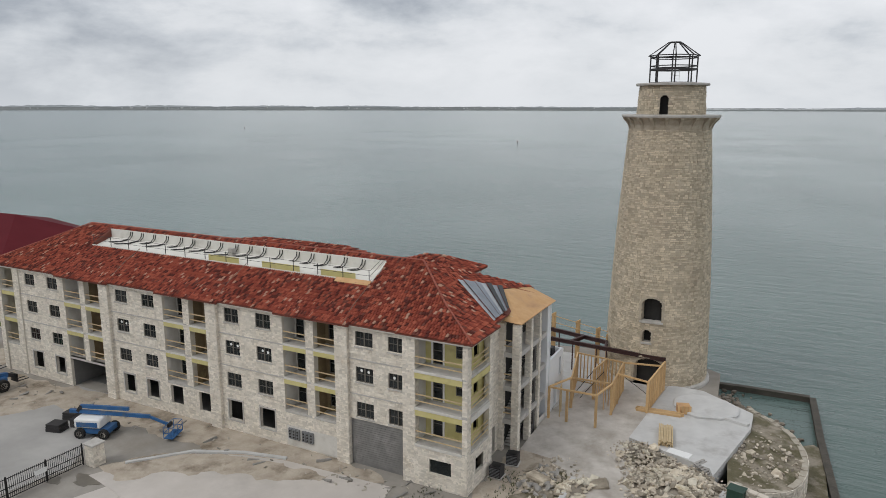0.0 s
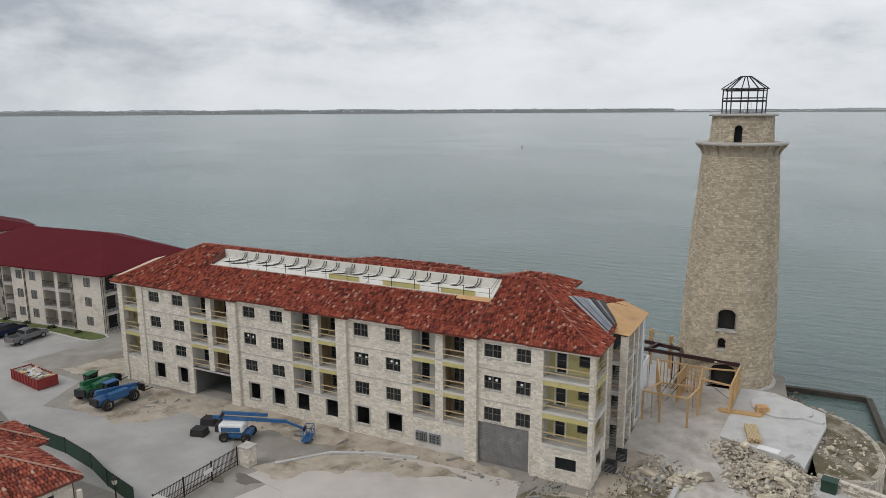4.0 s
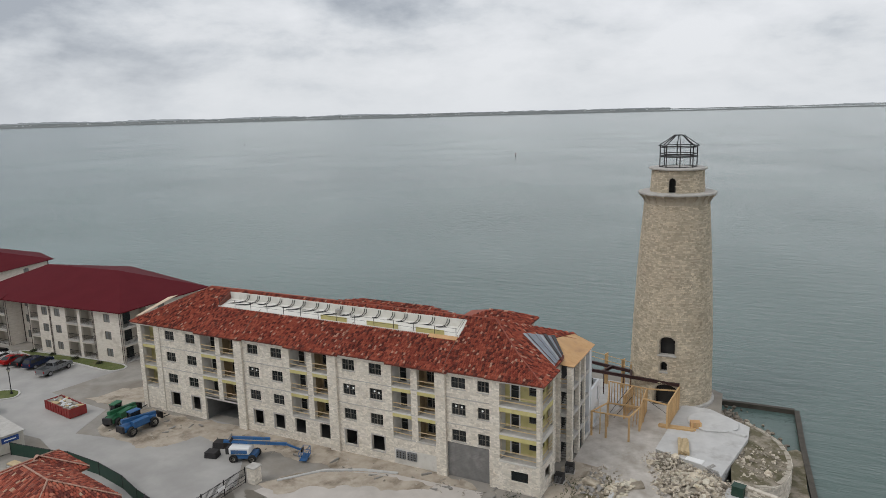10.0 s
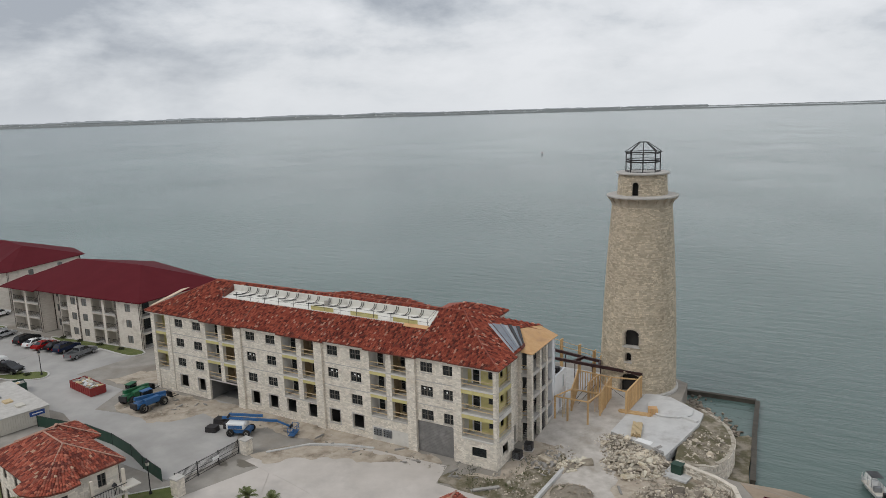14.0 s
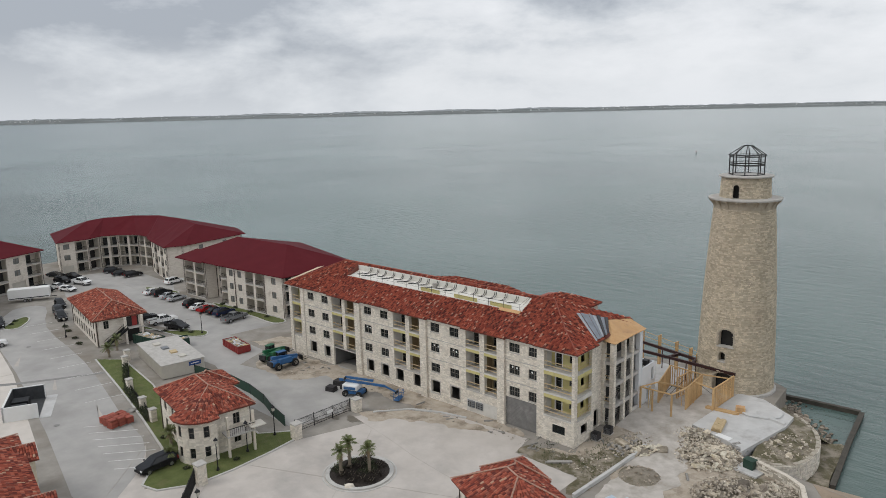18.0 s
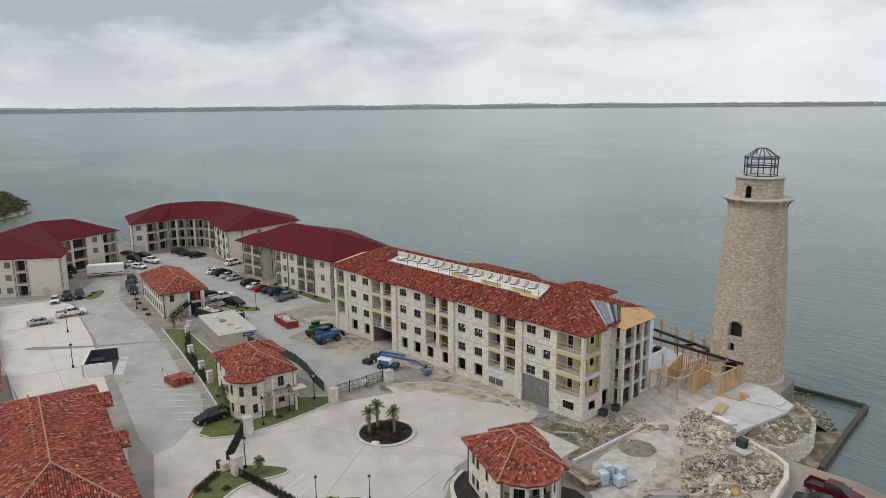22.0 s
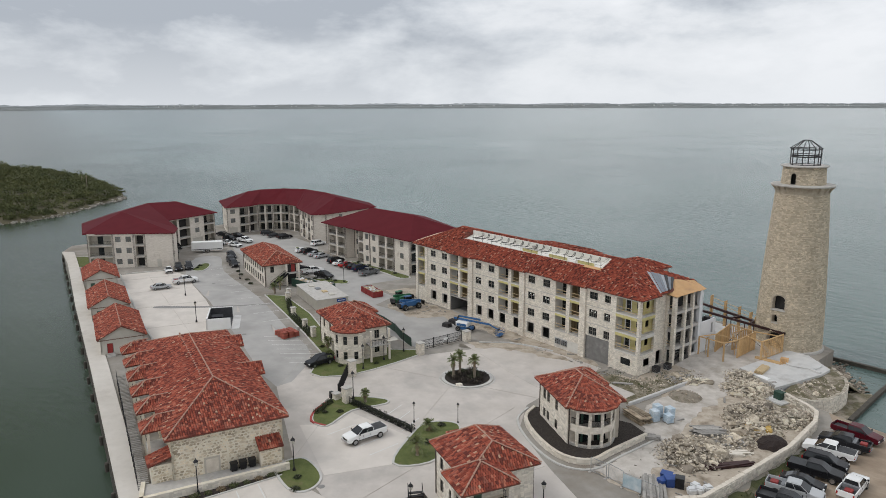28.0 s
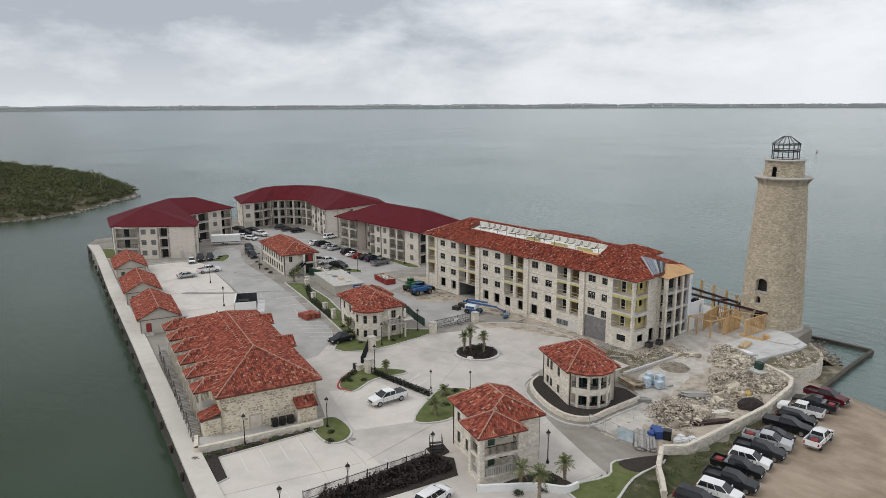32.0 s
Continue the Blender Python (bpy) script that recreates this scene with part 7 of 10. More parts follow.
part("service_door", cube(0, 0, 0, 1.1, .08, 2.1), "cream", aptC, "pale service door", Matrix.Translation((-131.3, -36.0, .1)) @ Matrix.Rotation(math.atan2(18.6, 12.3), 4, 'Z') @ pose(0, -.09, 0))
facade_run(aptC, c1, (-134.5, -29.4), "pp")
facade_run(aptC, (-134.5, -29.4), (-150.8, -27.4), "bwwb")
facade_run(aptC, (-150.8, -27.4), (-157.4, -9.8), "bsgb")
facade_run(aptC, (-157.4, -9.8), (-171, -14), "pwp")
facade_run(aptC, (-160.5, -46.8), c0, "wpw")
facade_run(aptC, (-171, -14), (-175, -36), "p")
facade_run(aptC, (-175, -36), (-160.5, -46.8), "p")
K1, K2, K3 = (-153, -38.5, 12.9), (-164.5, -28, 13.2), (-165, -19, 12.9)
e = {k: (*v, 9.35) for k, v in dict(a=(-141.9, -51.7), b=(-128.1, -31.9), c=(-135.2, -28.6), d=(-150.4, -26.6), f=(-156.6, -9.0), g=(-171.8, -13.4), h=(-176, -36), i=(-161, -47.8)).items()}
for f in ((e["a"], e["b"], K1), (e["b"], e["c"], K1), (e["c"], e["d"], K2, K1), (e["d"], e["f"], K3, K2), (e["f"], e["g"], K3), (e["g"], e["h"], K2, K3), (e["h"], e["i"], K1, K2), (e["i"], e["a"], K1)):
    flat_face(aptC, "roof_slope", list(f), "redmetal")

# ---- small tile-roofed houses ----
def hip_roof(t, L, W, eave, top, over=.6, x0=0.0, y0=0.0, caps="ridge", seed=1, gable=False, inset=None):
    """A tiled hip or gable roof over a rectangle, with mortared hips and ridge."""
    a, b, c, d = (x0 - over, y0 - over, eave), (x0 + L + over, y0 - over, eave), (x0 + L + over, y0 + W + over, eave), (x0 - over, y0 + W + over, eave)
    ins = 0.0 if gable else (W / 2 + over if inset is None else inset)
    ym = y0 + W / 2
    r0, r1 = (x0 - over + ins, ym, top), (x0 + L + over - ins, ym, top)
    slab(t, "roof_slope", [a, b, r1, r0], .12, "deck")
    slab(t, "roof_slope", [c, d, r0, r1], .12, "deck")
    roof_tiles(t, a, b, r1, r0, material="tile_old", seed=seed)
    roof_tiles(t, c, d, r0, r1, material="tile_old", seed=seed + 1)
    if not gable:
        slab(t, "roof_slope", [b, c, r1], .12, "deck")
        slab(t, "roof_slope", [d, a, r0], .12, "deck")
        roof_tiles(t, b, c, r1, r1, material="tile_old", seed=seed + 2)
        roof_tiles(t, d, a, r0, r0, material="tile_old", seed=seed + 3)
        up = lambda p: (p[0], p[1], p[2] + .1)
        for p, q in ((a, r0), (b, r1), (c, r1), (d, r0)):
            ridge_caps(t, up(p), up(q), caps)
    ridge_caps(t, (r0[0], r0[1], r0[2] + .08), (r1[0], r1[1], r1[2] + .08), caps)
    part("eave_board", cube(x0 - over + .05, y0 - over + .05, eave - .2, x0 + L + over - .05, y0 - over + .1, eave - .05), "trim", t)
    part("eave_board", cube(x0 - over + .05, y0 + W + over - .1, eave - .2, x0 + L + over - .05, y0 + W + over - .05, eave - .05), "trim", t)
    part("eave_board", cube(x0 - over + .05, y0 - over + .1, eave - .2, x0 - over + .1, y0 + W + over - .1, eave - .05), "trim", t)
    part("eave_board", cube(x0 + L + over - .1, y0 - over + .1, eave - .2, x0 + L + over - .05, y0 + W + over - .1, eave - .05), "trim", t)


def rubble_facing(parent, p0, p1, z0, z1, openings, cell=.42, name="rubble_stone_facing"):
    """Irregular field stones standing a little proud of a broad pale mortar bed."""
    d, n, L = frame_of(p0, p1)
    o3 = Vector((p0[0], p0[1], 0))
    V, Fc = [], []
    for j in range(max(1, int((z1 - z0) / (cell * .82)))):
        for i in range(int(L / cell) + 1):
            u = (i + .5 + .5 * (j % 2)) * cell + RK.uniform(-.1, .1)
            z = z0 + (j + .5) * cell * .82 + RK.uniform(-.08, .08)
            r = cell * RK.uniform(.36, .62)
            if not (r < u < L - r and z0 + .1 < z < z1 - .15) or any(o[0] - .12 < u < o[1] + .12 and o[2] - .12 < z < o[3] + .12 for o in openings):
                continue
            m = RK.choice((5, 6, 7))
            tilt, e, k = RK.uniform(0, 6.3), RK.uniform(.012, .04), len(V)
            rad = [r * RK.uniform(.7, 1.15) for _ in range(m)]
            for f, ee in ((1.0, -.01), (.86, e)):
                for q in range(m):
                    a = tilt + 2 * math.pi * q / m
                    p = o3 + d * (u + rad[q] * f * 1.1 * math.cos(a)) + n * ee
                    V.append((p.x, p.y, z + rad[q] * f * .8 * math.sin(a)))
            Fc.append(tuple(range(k + m, k + 2 * m)))
            Fc += [(k + q, k + (q + 1) % m, k + m + (q + 1) % m, k + m + q) for q in range(m)]
    return mesh_obj(name, V, Fc, "warm_pc", parent, "", "stuff")


def four_walls(t, L, W, hgt, ops, wall_mat="stone2", stones=None, th=.3):
    """ops: face letter -> list of openings. s: y=0, e: x=L, n: y=W, w: x=0."""
    runs = {"s": ((0, 0), (L, 0)), "e": ((L, 0), (L, W)), "n": ((L, W), (0, W)), "w": ((0, W), (0, 0))}
    for k, (p, q) in runs.items():
        o = ops.get(k, [])
        wall(t, "wall", p, q, 0, hgt, th, o, wall_mat)
        if stones and k in stones:
            facing(t, p, q, 0, hgt, o, "stone_pc", rows=(.18, .34), lens=(.3, .8))
        for w in o:
            if w[3] - w[2] < 1.9 and w[2] > .5:
                window(t, p, q, *w, style="pair")
            else:
                window(t, p, q, *w, style="single")
        d, n, LL = frame_of(p, q)
        c = Vector((*p, 0)) + d * .15 + n * .08
        bar("downpipe", t, (c.x, c.y, .1), (c.x, c.y, hgt - .1), .1, "bronze")
    part("inner_floor", cube(.3, .3, .02, L - .3, W - .3, .1), "block", t)
    part("upper_floor", cube(.3, .3, 2.9, L - .3, W - .3, 3.05), "block", t)
    part("ceiling_board", cube(.3, .3, hgt - .25, L - .3, W - .3, hgt - .15), "drywall", t)


# the long restaurant house on the quay
ANG = math.degrees(math.atan2(.185, -.983))
lh = thing("quay_house", pose(-12.3, -57.1, 0, 0, 0, ANG), "long stone house with mottled red tile roof on the quay", "house")
LL, LW, LE = 36.0, 12.9, 6.1
runs = {"w": ((0, LW), (0, 0)), "s": ((0, 0), (LL, 0)), "n": ((LL, LW), (0, LW)), "e": ((LL, 0), (LL, LW))}
for k, (p, q) in runs.items():
    wall(lh, "wall", p, q, 0, LE, .35, [(u, u + 1.2, 3.4, 5.2) for u in range(2, 34, 4)] if k in "n" else [], "stone_warm")
AY, AR = 8.5, 1.95
rubble_facing(lh, (0, LW), (0, 0), .0, LE, [(LW - AY - .95, LW - AY + .95, 0, 2.75)])
rubble_facing(lh, (LL, LW), (0, LW), .0, LE, [(u, u + 1.2, 3.4, 5.2) for u in range(2, 34, 4)])
part("service_door", cube(-.02, AY - .72, .05, .06, AY + .72, 2.5), "stone2", lh, "pale blank door")
bm = bmesh.new()
for b in ((-.1, AY - .92, 0, -.02, AY - .72, 2.72), (-.1, AY + .72, 0, -.02, AY + .92, 2.72), (-.1, AY - .72, 2.5, -.02, AY + .72, 2.72)):
    box(bm, *b)
part("door_surround", bm, "aptwall", lh, "tan stone door surround")
for k in range(14):
    a0, a1 = math.pi * k / 14, math.pi * (k + 1) / 14
    bm = bmesh.new()
    vs = []
    for dep in (-.11, -.01):
        for r, a in ((AR, a0), (AR, a1), (AR - .22, a1), (AR - .22, a0)):
            vs.append(bm.verts.new((dep, AY + r * math.cos(a), 3.2 + r * math.sin(a))))
    for f in ((0, 1, 2, 3), (7, 6, 5, 4), (0, 4, 5, 1), (1, 5, 6, 2), (2, 6, 7, 3), (3, 7, 4, 0)):
        bm.faces.new([vs[i] for i in f])
    bmesh.ops.recalc_face_normals(bm, faces=bm.faces)
    part("blind_arch_stone", bm, "stone_warm", lh)
for y in (AY - AR, AY + AR - .22):
    part("blind_arch_jamb", cube(-.11, y, .6, -.01, y + .22, 3.19), "stone_warm", lh)
hip_roof(lh, LL, LW, LE, 9.3, over=.7, seed=31, inset=9.0)
# pale untiled line of vents along the crest
for k in range(22):
    part("crest_vent", cube(11 + k * .9, LW / 2 + .95, 8.78, 11.3 + k * .9, LW / 2 + 1.2, 8.98), "ridge", lh)
# road-side cross gables
for k, x in enumerate((17.6, 31.0)):
    a, b = (x - 1.9, -1.9, 5.6), (x + 1.9, -1.9, 5.6)
    r0, r1 = (x, -1.9, 6.8), (x, 3.0, 7.1)
    slab(lh, "dormer_slope", [(x - 1.9, 2.0, 5.75), a, r0, r1], .1, "deck")
    slab(lh, "dormer_slope", [b, (x + 1.9, 2.0, 5.75), r1, r0], .1, "deck")
    roof_tiles(lh, (x - 1.9, 2.0, 5.78), (x - 1.9, -1.9, 5.63), (x, -1.9, 6.83), (x, 3.0, 7.13), material="tile_old", seed=40 + k)
    roof_tiles(lh, (x + 1.9, -1.9, 5.63), (x + 1.9, 2.0, 5.78), (x, 3.0, 7.13), (x, -1.9, 6.83), material="tile_old", seed=42 + k)
    ridge_caps(lh, (x, -1.9, 6.9), (x, 3.0, 7.2))
    part("dormer_wall", cube(x - 1.5, -1.5, 0, x + 1.5, -.02, 5.55), "stone_warm", lh)
    rubble_facing(lh, (x - 1.5, -1.5), (x + 1.5, -1.5), 0, 5.5, [])
# quay-side hipped porch roofs over the balconies, with posts and outside stairs
for k in range(6):
    x = 5.2 + k * 6.05
    r0, r1 = (x, 13.8, 6.9), (x, 11.8, 6.95)
    near, far = (x - 1.7, 15.7, 5.6), (x + 1.7, 15.7, 5.6)
    slab(lh, "gablet_slope", [near, (x - 1.7, 12.9, 5.75), r1, r0], .1, "deck")
    slab(lh, "gablet_slope", [(x + 1.7, 12.9, 5.75), far, r0, r1], .1, "deck")
    slab(lh, "gablet_slope", [far, near, r0], .1, "deck")
    up = Vector((0, 0, .03))
    raised = [tuple(Vector(v) + up) for v in (near, far, (x - 1.7, 12.9, 5.75), (x + 1.7, 12.9, 5.75), r0, r1)]
    roof_tiles(lh, raised[3], raised[1], raised[4], raised[5], material="tile_old", seed=50 + k)
    roof_tiles(lh, raised[0], raised[2], raised[5], raised[4], material="tile_old", seed=60 + k)
    roof_tiles(lh, raised[1], raised[0], raised[4], raised[4], material="tile_old", seed=80 + k)
    ridge_caps(lh, (x, 13.9, 7.02), (x, 11.6, 7.1))
    ridge_caps(lh, (x, 13.8, 7.0), (x - 1.75, 15.75, 5.72), r=.1)
    ridge_caps(lh, (x, 13.8, 7.0), (x + 1.75, 15.75, 5.72), r=.1)
    for dx in (-1.7, 1.7):
        part("balcony_post", cube(x + dx - .15, LW + 1.9, 0, x + dx + .15, LW + 2.2, 5.5), "stone_warm", lh)
    part("balcony_deck", cube(x - 1.7, LW, 2.9, x + 1.7, LW + 2.2, 3.05), "cast", lh)
    part("balcony_rail", cube(x - 1.7, LW + 2.1, 3.95, x + 1.7, LW + 2.16, 4.02), "black", lh)
    # broad timber flight along the wall, with posts and rail
    x -= 4.9
    fl = part("outside_stair", cube(x + .2, LW + 2.5, .3, x + 4.7, LW + 2.58, .42), "trim", lh, "timber stair flight along the quay wall")
    for j in range(15):
        part("tread", cube(x + .25 + j * .29, LW + 2.55, .4 + j * .1, x + .5 + j * .29, LW + 3.75, .46 + j * .1), "grey_wood", fl)
    bar("handrail", fl, (x + .25, LW + 3.78, 1.4), (x + 4.6, LW + 3.78, 2.85), .06, "black")
    for u in (.25, 1.7, 3.15, 4.6):
        bar("rail_post", fl, (x + u, LW + 3.78, .3), (x + u, LW + 3.78, 1.4 + (u - .25) / 3), .06, "black")
# lean-to roofs on the near corners
slab(lh, "lean_to_roof", [(-1.9, .4, 3.0), (-1.9, 3.4, 3.0), (.05, 3.4, 3.9), (.05, .4, 3.9)][::-1], .1, "deck")
roof_tiles(lh, (-1.9, 3.4, 3.03), (-1.9, .4, 3.03), (.05, .4, 3.93), (.05, 3.4, 3.93), material="tile_old", seed=71)
part("lean_to_wall", cube(-1.5, .6, 0, -.02, 3.2, 2.95), "stone_warm", lh)
rubble_facing(lh, (-1.5, 3.2), (-1.5, .6), 0, 2.95, [])
slab(lh, "lean_to_roof", [(.2, LW + 2.6, 2.9), (3.2, LW + 2.6, 2.9), (3.2, LW, 3.7), (.2, LW, 3.7)], .1, "deck")
roof_tiles(lh, (3.2, LW + 2.6, 2.93), (.2, LW + 2.6, 2.93), (.2, LW, 3.73), (3.2, LW, 3.73), material="tile_old", seed=72)
part("lean_to_wall", cube(.4, LW + .02, 0, 3.0, LW + 2.3, 2.85), "stone_warm", lh)
rubble_facing(lh, (.4, LW + 2.3), (.4, LW), 0, 2.85, [])
# low planter wall with soil in front of the house
pw = thing("terrace_wall", pose(0, 0, 0), "low pale rubble stone terrace wall", "wall")
for p, q in (((-16.4, -72.9), (-12.8, -74.2)), ((-12.8, -74.2), (-9.7, -57.6))):
    wall(pw, "wall_segment", p, q, 0, .95, .45, [], "stone_warm")
    facing(pw, p, q, 0, .95, [], "stone_pc", rows=(.2, .36), lens=(.3, .7))
bm = bmesh.new()
prism(bm, [(-16, -72.5), (-13.2, -73.8), (-10.1, -57.7), (-11.6, -57.6)], 0, .7)
part("terrace_fill", bm, "cast", pw)
for k in range(3):
    t = thing("waste_bin", pose(-12.55 + .2 * k, -63.4 + 1.05 * k, .7, 0, 0, 80), "black wheeled waste bin by the stone wall", "bin", "waste bins")
    bm = bmesh.new()
    v = box(bm, -.4, -.38, .12, .4, .38, 1.05)
    for q in v[:4]:
        q.co.x *= .82
        q.co.y *= .82
    part("bin_body", bm, "black", t)
    part("bin_lid", cube(-.44, -.42, 1.06, .44, .4, 1.12), "black", t)
    for s in (-1, 1):
        bm = bmesh.new()
        tube(bm, [(s * .36, .3, .12), (s * .42, .3, .12)], .12, 10)
        part("bin_wheel", bm, "rubber", t)

# three cabins along the quay
for k, (x, y, L, W) in enumerate(((-64.9, -58.6, 15.5, 7.0), (-87.4, -55.3, 14.5, 6.8), (-113.0, -50.8, 13.5, 6.8))):
    t = thing("quay_cabin", pose(x, y, 0, 0, 0, ANG), "small gabled cabin with red tile roof on the quay", "cabin", "quay cabins")
    for p, q in (((0, W), (0, 0)), ((0, 0), (L, 0)), ((L, 0), (L, W)), ((L, W), (0, W))):
        wall(t, "wall", p, q, 0, 3.1, .25, [(1.0, 2.0, .05, 2.2)] if p == (0, W) else ([(u, u + .9, 1.0, 2.1) for u in (2, 5, 8, 11)] if p == (L, W) else []), "cream")
    hip_roof(t, L, W, 3.1, 5.2, over=.55, gable=True, seed=80 + 4 * k)
    for xx in (-.02, L - .1):
        bm = bmesh.new()
        vs = [bm.verts.new(p) for p in ((xx, 0, 3.1), (xx, W, 3.1), (xx, W / 2, 5.05), (xx + .12, 0, 3.1), (xx + .12, W, 3.1), (xx + .12, W / 2, 5.05))]
        for f in ((0, 1, 2), (5, 4, 3), (0, 3, 4, 1), (1, 4, 5, 2), (2, 5, 3, 0)):
            bm.faces.new([vs[i] for i in f])
        part("gable", bm, "cream", t)
    part("cabin_door", cube(.1, W - 1.9, .05, .16, W - 1.05, 2.15), ("reddoor", "greendoor", "greendoor")[k], t, ("red", "green", "green")[k] + " painted cabin door")
    for s in range(3):
        part("porch_step", cube(-1.2 + .3 * s, W - 2.2, 0, -.9 + .3 * s + .3, W - .8, .15 * (s + 1)), "cast", t)

# two-storey stair house in the court
sh = thing("stair_house", pose(-91.0, -14.2, 0, 0, 0, 170.0), "two-storey pale house with dark outside stair and tile roof", "house")
SLn, SWd = 21.5, 8.6
four_walls(sh, SLn, SWd, 5.4, {"n": [(.9 + 2.25 * u, 2.1 + 2.25 * u, z, z + 1.85) for u in range(9) for z in (.6, 3.2)], "w": [(1.4, 2.3, 3.4, 4.9)]}, "apt")
hip_roof(sh, SLn, SWd, 5.4, 7.7, over=.7, seed=101)
# flat near-black plate on the wall stands for the shaded stair opening
part("stair_recess", cube(-.06, .9, .1, -.02, 3.4, 5.0), "dark", sh, "flat dark panel drawn for the shaded stair opening")
part("red_door", cube(-.1, 1.2, 3.1, -.065, 2.1, 5.1), "reddoor", sh, "dark red door")
stp = part("outside_stair", cube(-1.6, .2, 2.95, -.1, 3.2, 3.1), "cast", sh, "outside stair with dark rails")
for j in range(14):
    part("tread", cube(-1.5, 3.2 + j * .3, 2.75 - j * .2, -.2, 3.5 + j * .3, 2.85 - j * .2), "block", stp)
for xx in (-1.55, -.15):
    bm = bmesh.new()
    beam(bm, (xx, 3.2, 3.9), (xx, 7.4, 1.1), .06)
    beam(bm, (xx, 3.2, 3.2), (xx, 7.4, .4), .1, .5)
    part("stair_rail", bm, "black", stp)
for dx in (.4, 3.4):
    part("porch_column", cube(-1.5, dx, 0, -1.1, dx + .4, 5.3), "apt", sh)


def bow_wall(t, cx, cy, r, a0, a1, hgt, n=9, wins=(), rails=False, material="stone2", open_bays=False):
    """A bowed bay made of short wall runs, with a window or an open loggia in each."""
    pts = [(cx + r * math.cos(radians(a0 + (a1 - a0) * k / n)), cy + r * math.sin(radians(a0 + (a1 - a0) * k / n))) for k in range(n + 1)]
    for k, (p, q) in enumerate(zip(pts, pts[1:])):
        d, nn, L = frame_of(p, q)
        ops = []
        if k in wins:
            if open_bays:
                ops = [(.22, L - .22, .85, 2.45), (.22, L - .22, 3.35, 5.15)]
            else:
                ops = [(L / 2 - .36, L / 2 + .36, .9, 2.3), (L / 2 - .36, L / 2 + .36, 3.5, 5.0)]
        wall(t, "bow_wall", p, q, 0, hgt, .3, ops, material)
        facing(t, p, q, 0, hgt, ops, "stone_pc", rows=(.18, .34), lens=(.3, .8))
        for o in ops:
            if open_bays:
                c = Vector((*p, 0)) + d * .22 - nn * .15
                e = Vector((*p, 0)) + d * (L - .22) - nn * .15
                if o[2] > 3:
                    bar("loggia_rail", t, (c.x, c.y, o[2] + .85), (e.x, e.y, o[2] + .85), .06, "black")
                    for j in range(10):
                        g = c.lerp(e, (j + .5) / 10)
                        bar("baluster", t, (g.x, g.y, o[2]), (g.x, g.y, o[2] + .83), .025, "black")
                else:
                    c, e = c + nn * .2, e + nn * .2
                    bar("stone_rail", t, (c.x, c.y, o[2] + .02), (e.x, e.y, o[2] + .02), .2, "cast", .12)
                    for j in range(6):
                        g = c.lerp(e, (j + .5) / 6)
                        bar("stone_baluster", t, (g.x, g.y, .12), (g.x, g.y, o[2] - .04), .12, "cast")
            else:
                window(t, p, q, *o, style="single")
    return pts


def gate_house(name, label, m, L, W, bow, ops, seed, stones="swe", eave=5.8, top=8.1, loggia=False):
    t = thing(name, m, label, "house", "gate houses")
    four_walls(t, L, W, eave, ops, "stone2", stones)
    hip_roof(t, L, W, eave, top, over=.65, seed=seed)
    if bow:
        cx, cy, r, a0, a1 = bow
        n = 5 if loggia else 7
        ax_, ay_ = L + .65 - (W / 2 + .65), W / 2
        bow_wall(t, cx, cy, r, a0, a1, eave, n, wins=range(n) if loggia else (1, 3, 5), open_bays=loggia)
        pts = [(cx + (r + .65) * math.cos(radians(a0 + (a1 - a0) * k / 5)), cy + (r + .65) * math.sin(radians(a0 + (a1 - a0) * k / 5))) for k in range(6)]
        for k, (p, q) in enumerate(zip(pts, pts[1:])):
            slab(t, "bow_roof", [(p[0], p[1], eave - .02), (q[0], q[1], eave - .02), (ax_, ay_, top - .1)], .1, "deck")
            roof_tiles(t, (p[0], p[1], eave + .03), (q[0], q[1], eave + .03), (ax_, ay_, top), (ax_, ay_, top), material="tile_old", seed=seed + 20 + k)
    return t


WZ = [(.9, 2.3), (3.5, 5.0)]
gh1 = gate_house("gate_house", "white stone gate house with round bow and red tile roof", pose(-48.9, -31.6, 0, 0, 0, -9.5), 12.6, 7.6, (11.2, 1.6, 3.0, -105, 20), {"s": [(u, u + .9, *z) for u in (1.6, 4.6, 6.6) for z in WZ], "e": [(5.3, 6.2, *z) for z in WZ], "w": [(2, 2.9, *z) for z in WZ]}, 111)
hip_roof(gh1, 5.5, 6.0, 5.6, 7.3, over=.5, x0=-1.5, y0=3.2, seed=121)
part("rear_wing", cube(-1.4, 3.3, 0, 3.9, 9.1, 5.5), "stone2", gh1)
# side porch with stair, rails and a pale awning
part("porch_floor", cube(12.8, 3.6, 2.8, 14.8, 7.4, 3.0), "cast", gh1)
for y in (3.8, 7.2):
    part("porch_post", cube(14.4, y - .15, 0, 14.7, y + .15, 5.6), "stone2", gh1)
part("porch_rail", cube(14.7, 3.6, 3.9, 14.76, 7.4, 3.97), "black", gh1)
for j in range(13):
    part("baluster", cube(14.7, 3.7 + j * .28, 3.0, 14.73, 3.73 + j * .28, 3.9), "black", gh1)
part("awning", cube(13.6, 6.6, 3.5, 15.4, 8.6, 3.62), "cream", gh1, "pale flat awning board")

gh2 = gate_house("gate_house", "cream stone gate house with two-storey bowed loggia and tile roof", pose(-1.0, -23.5, 0, 0, 0, -24), 9.3, 7.2, (8.1, 3.4, 3.4, -78, 62), {"s": [(u, u + .9, *z) for u in (1.2, 2.5, 5.2) for z in WZ], "w": [(2, 2.9, *z) for z in WZ]}, 141, "s", loggia=True)
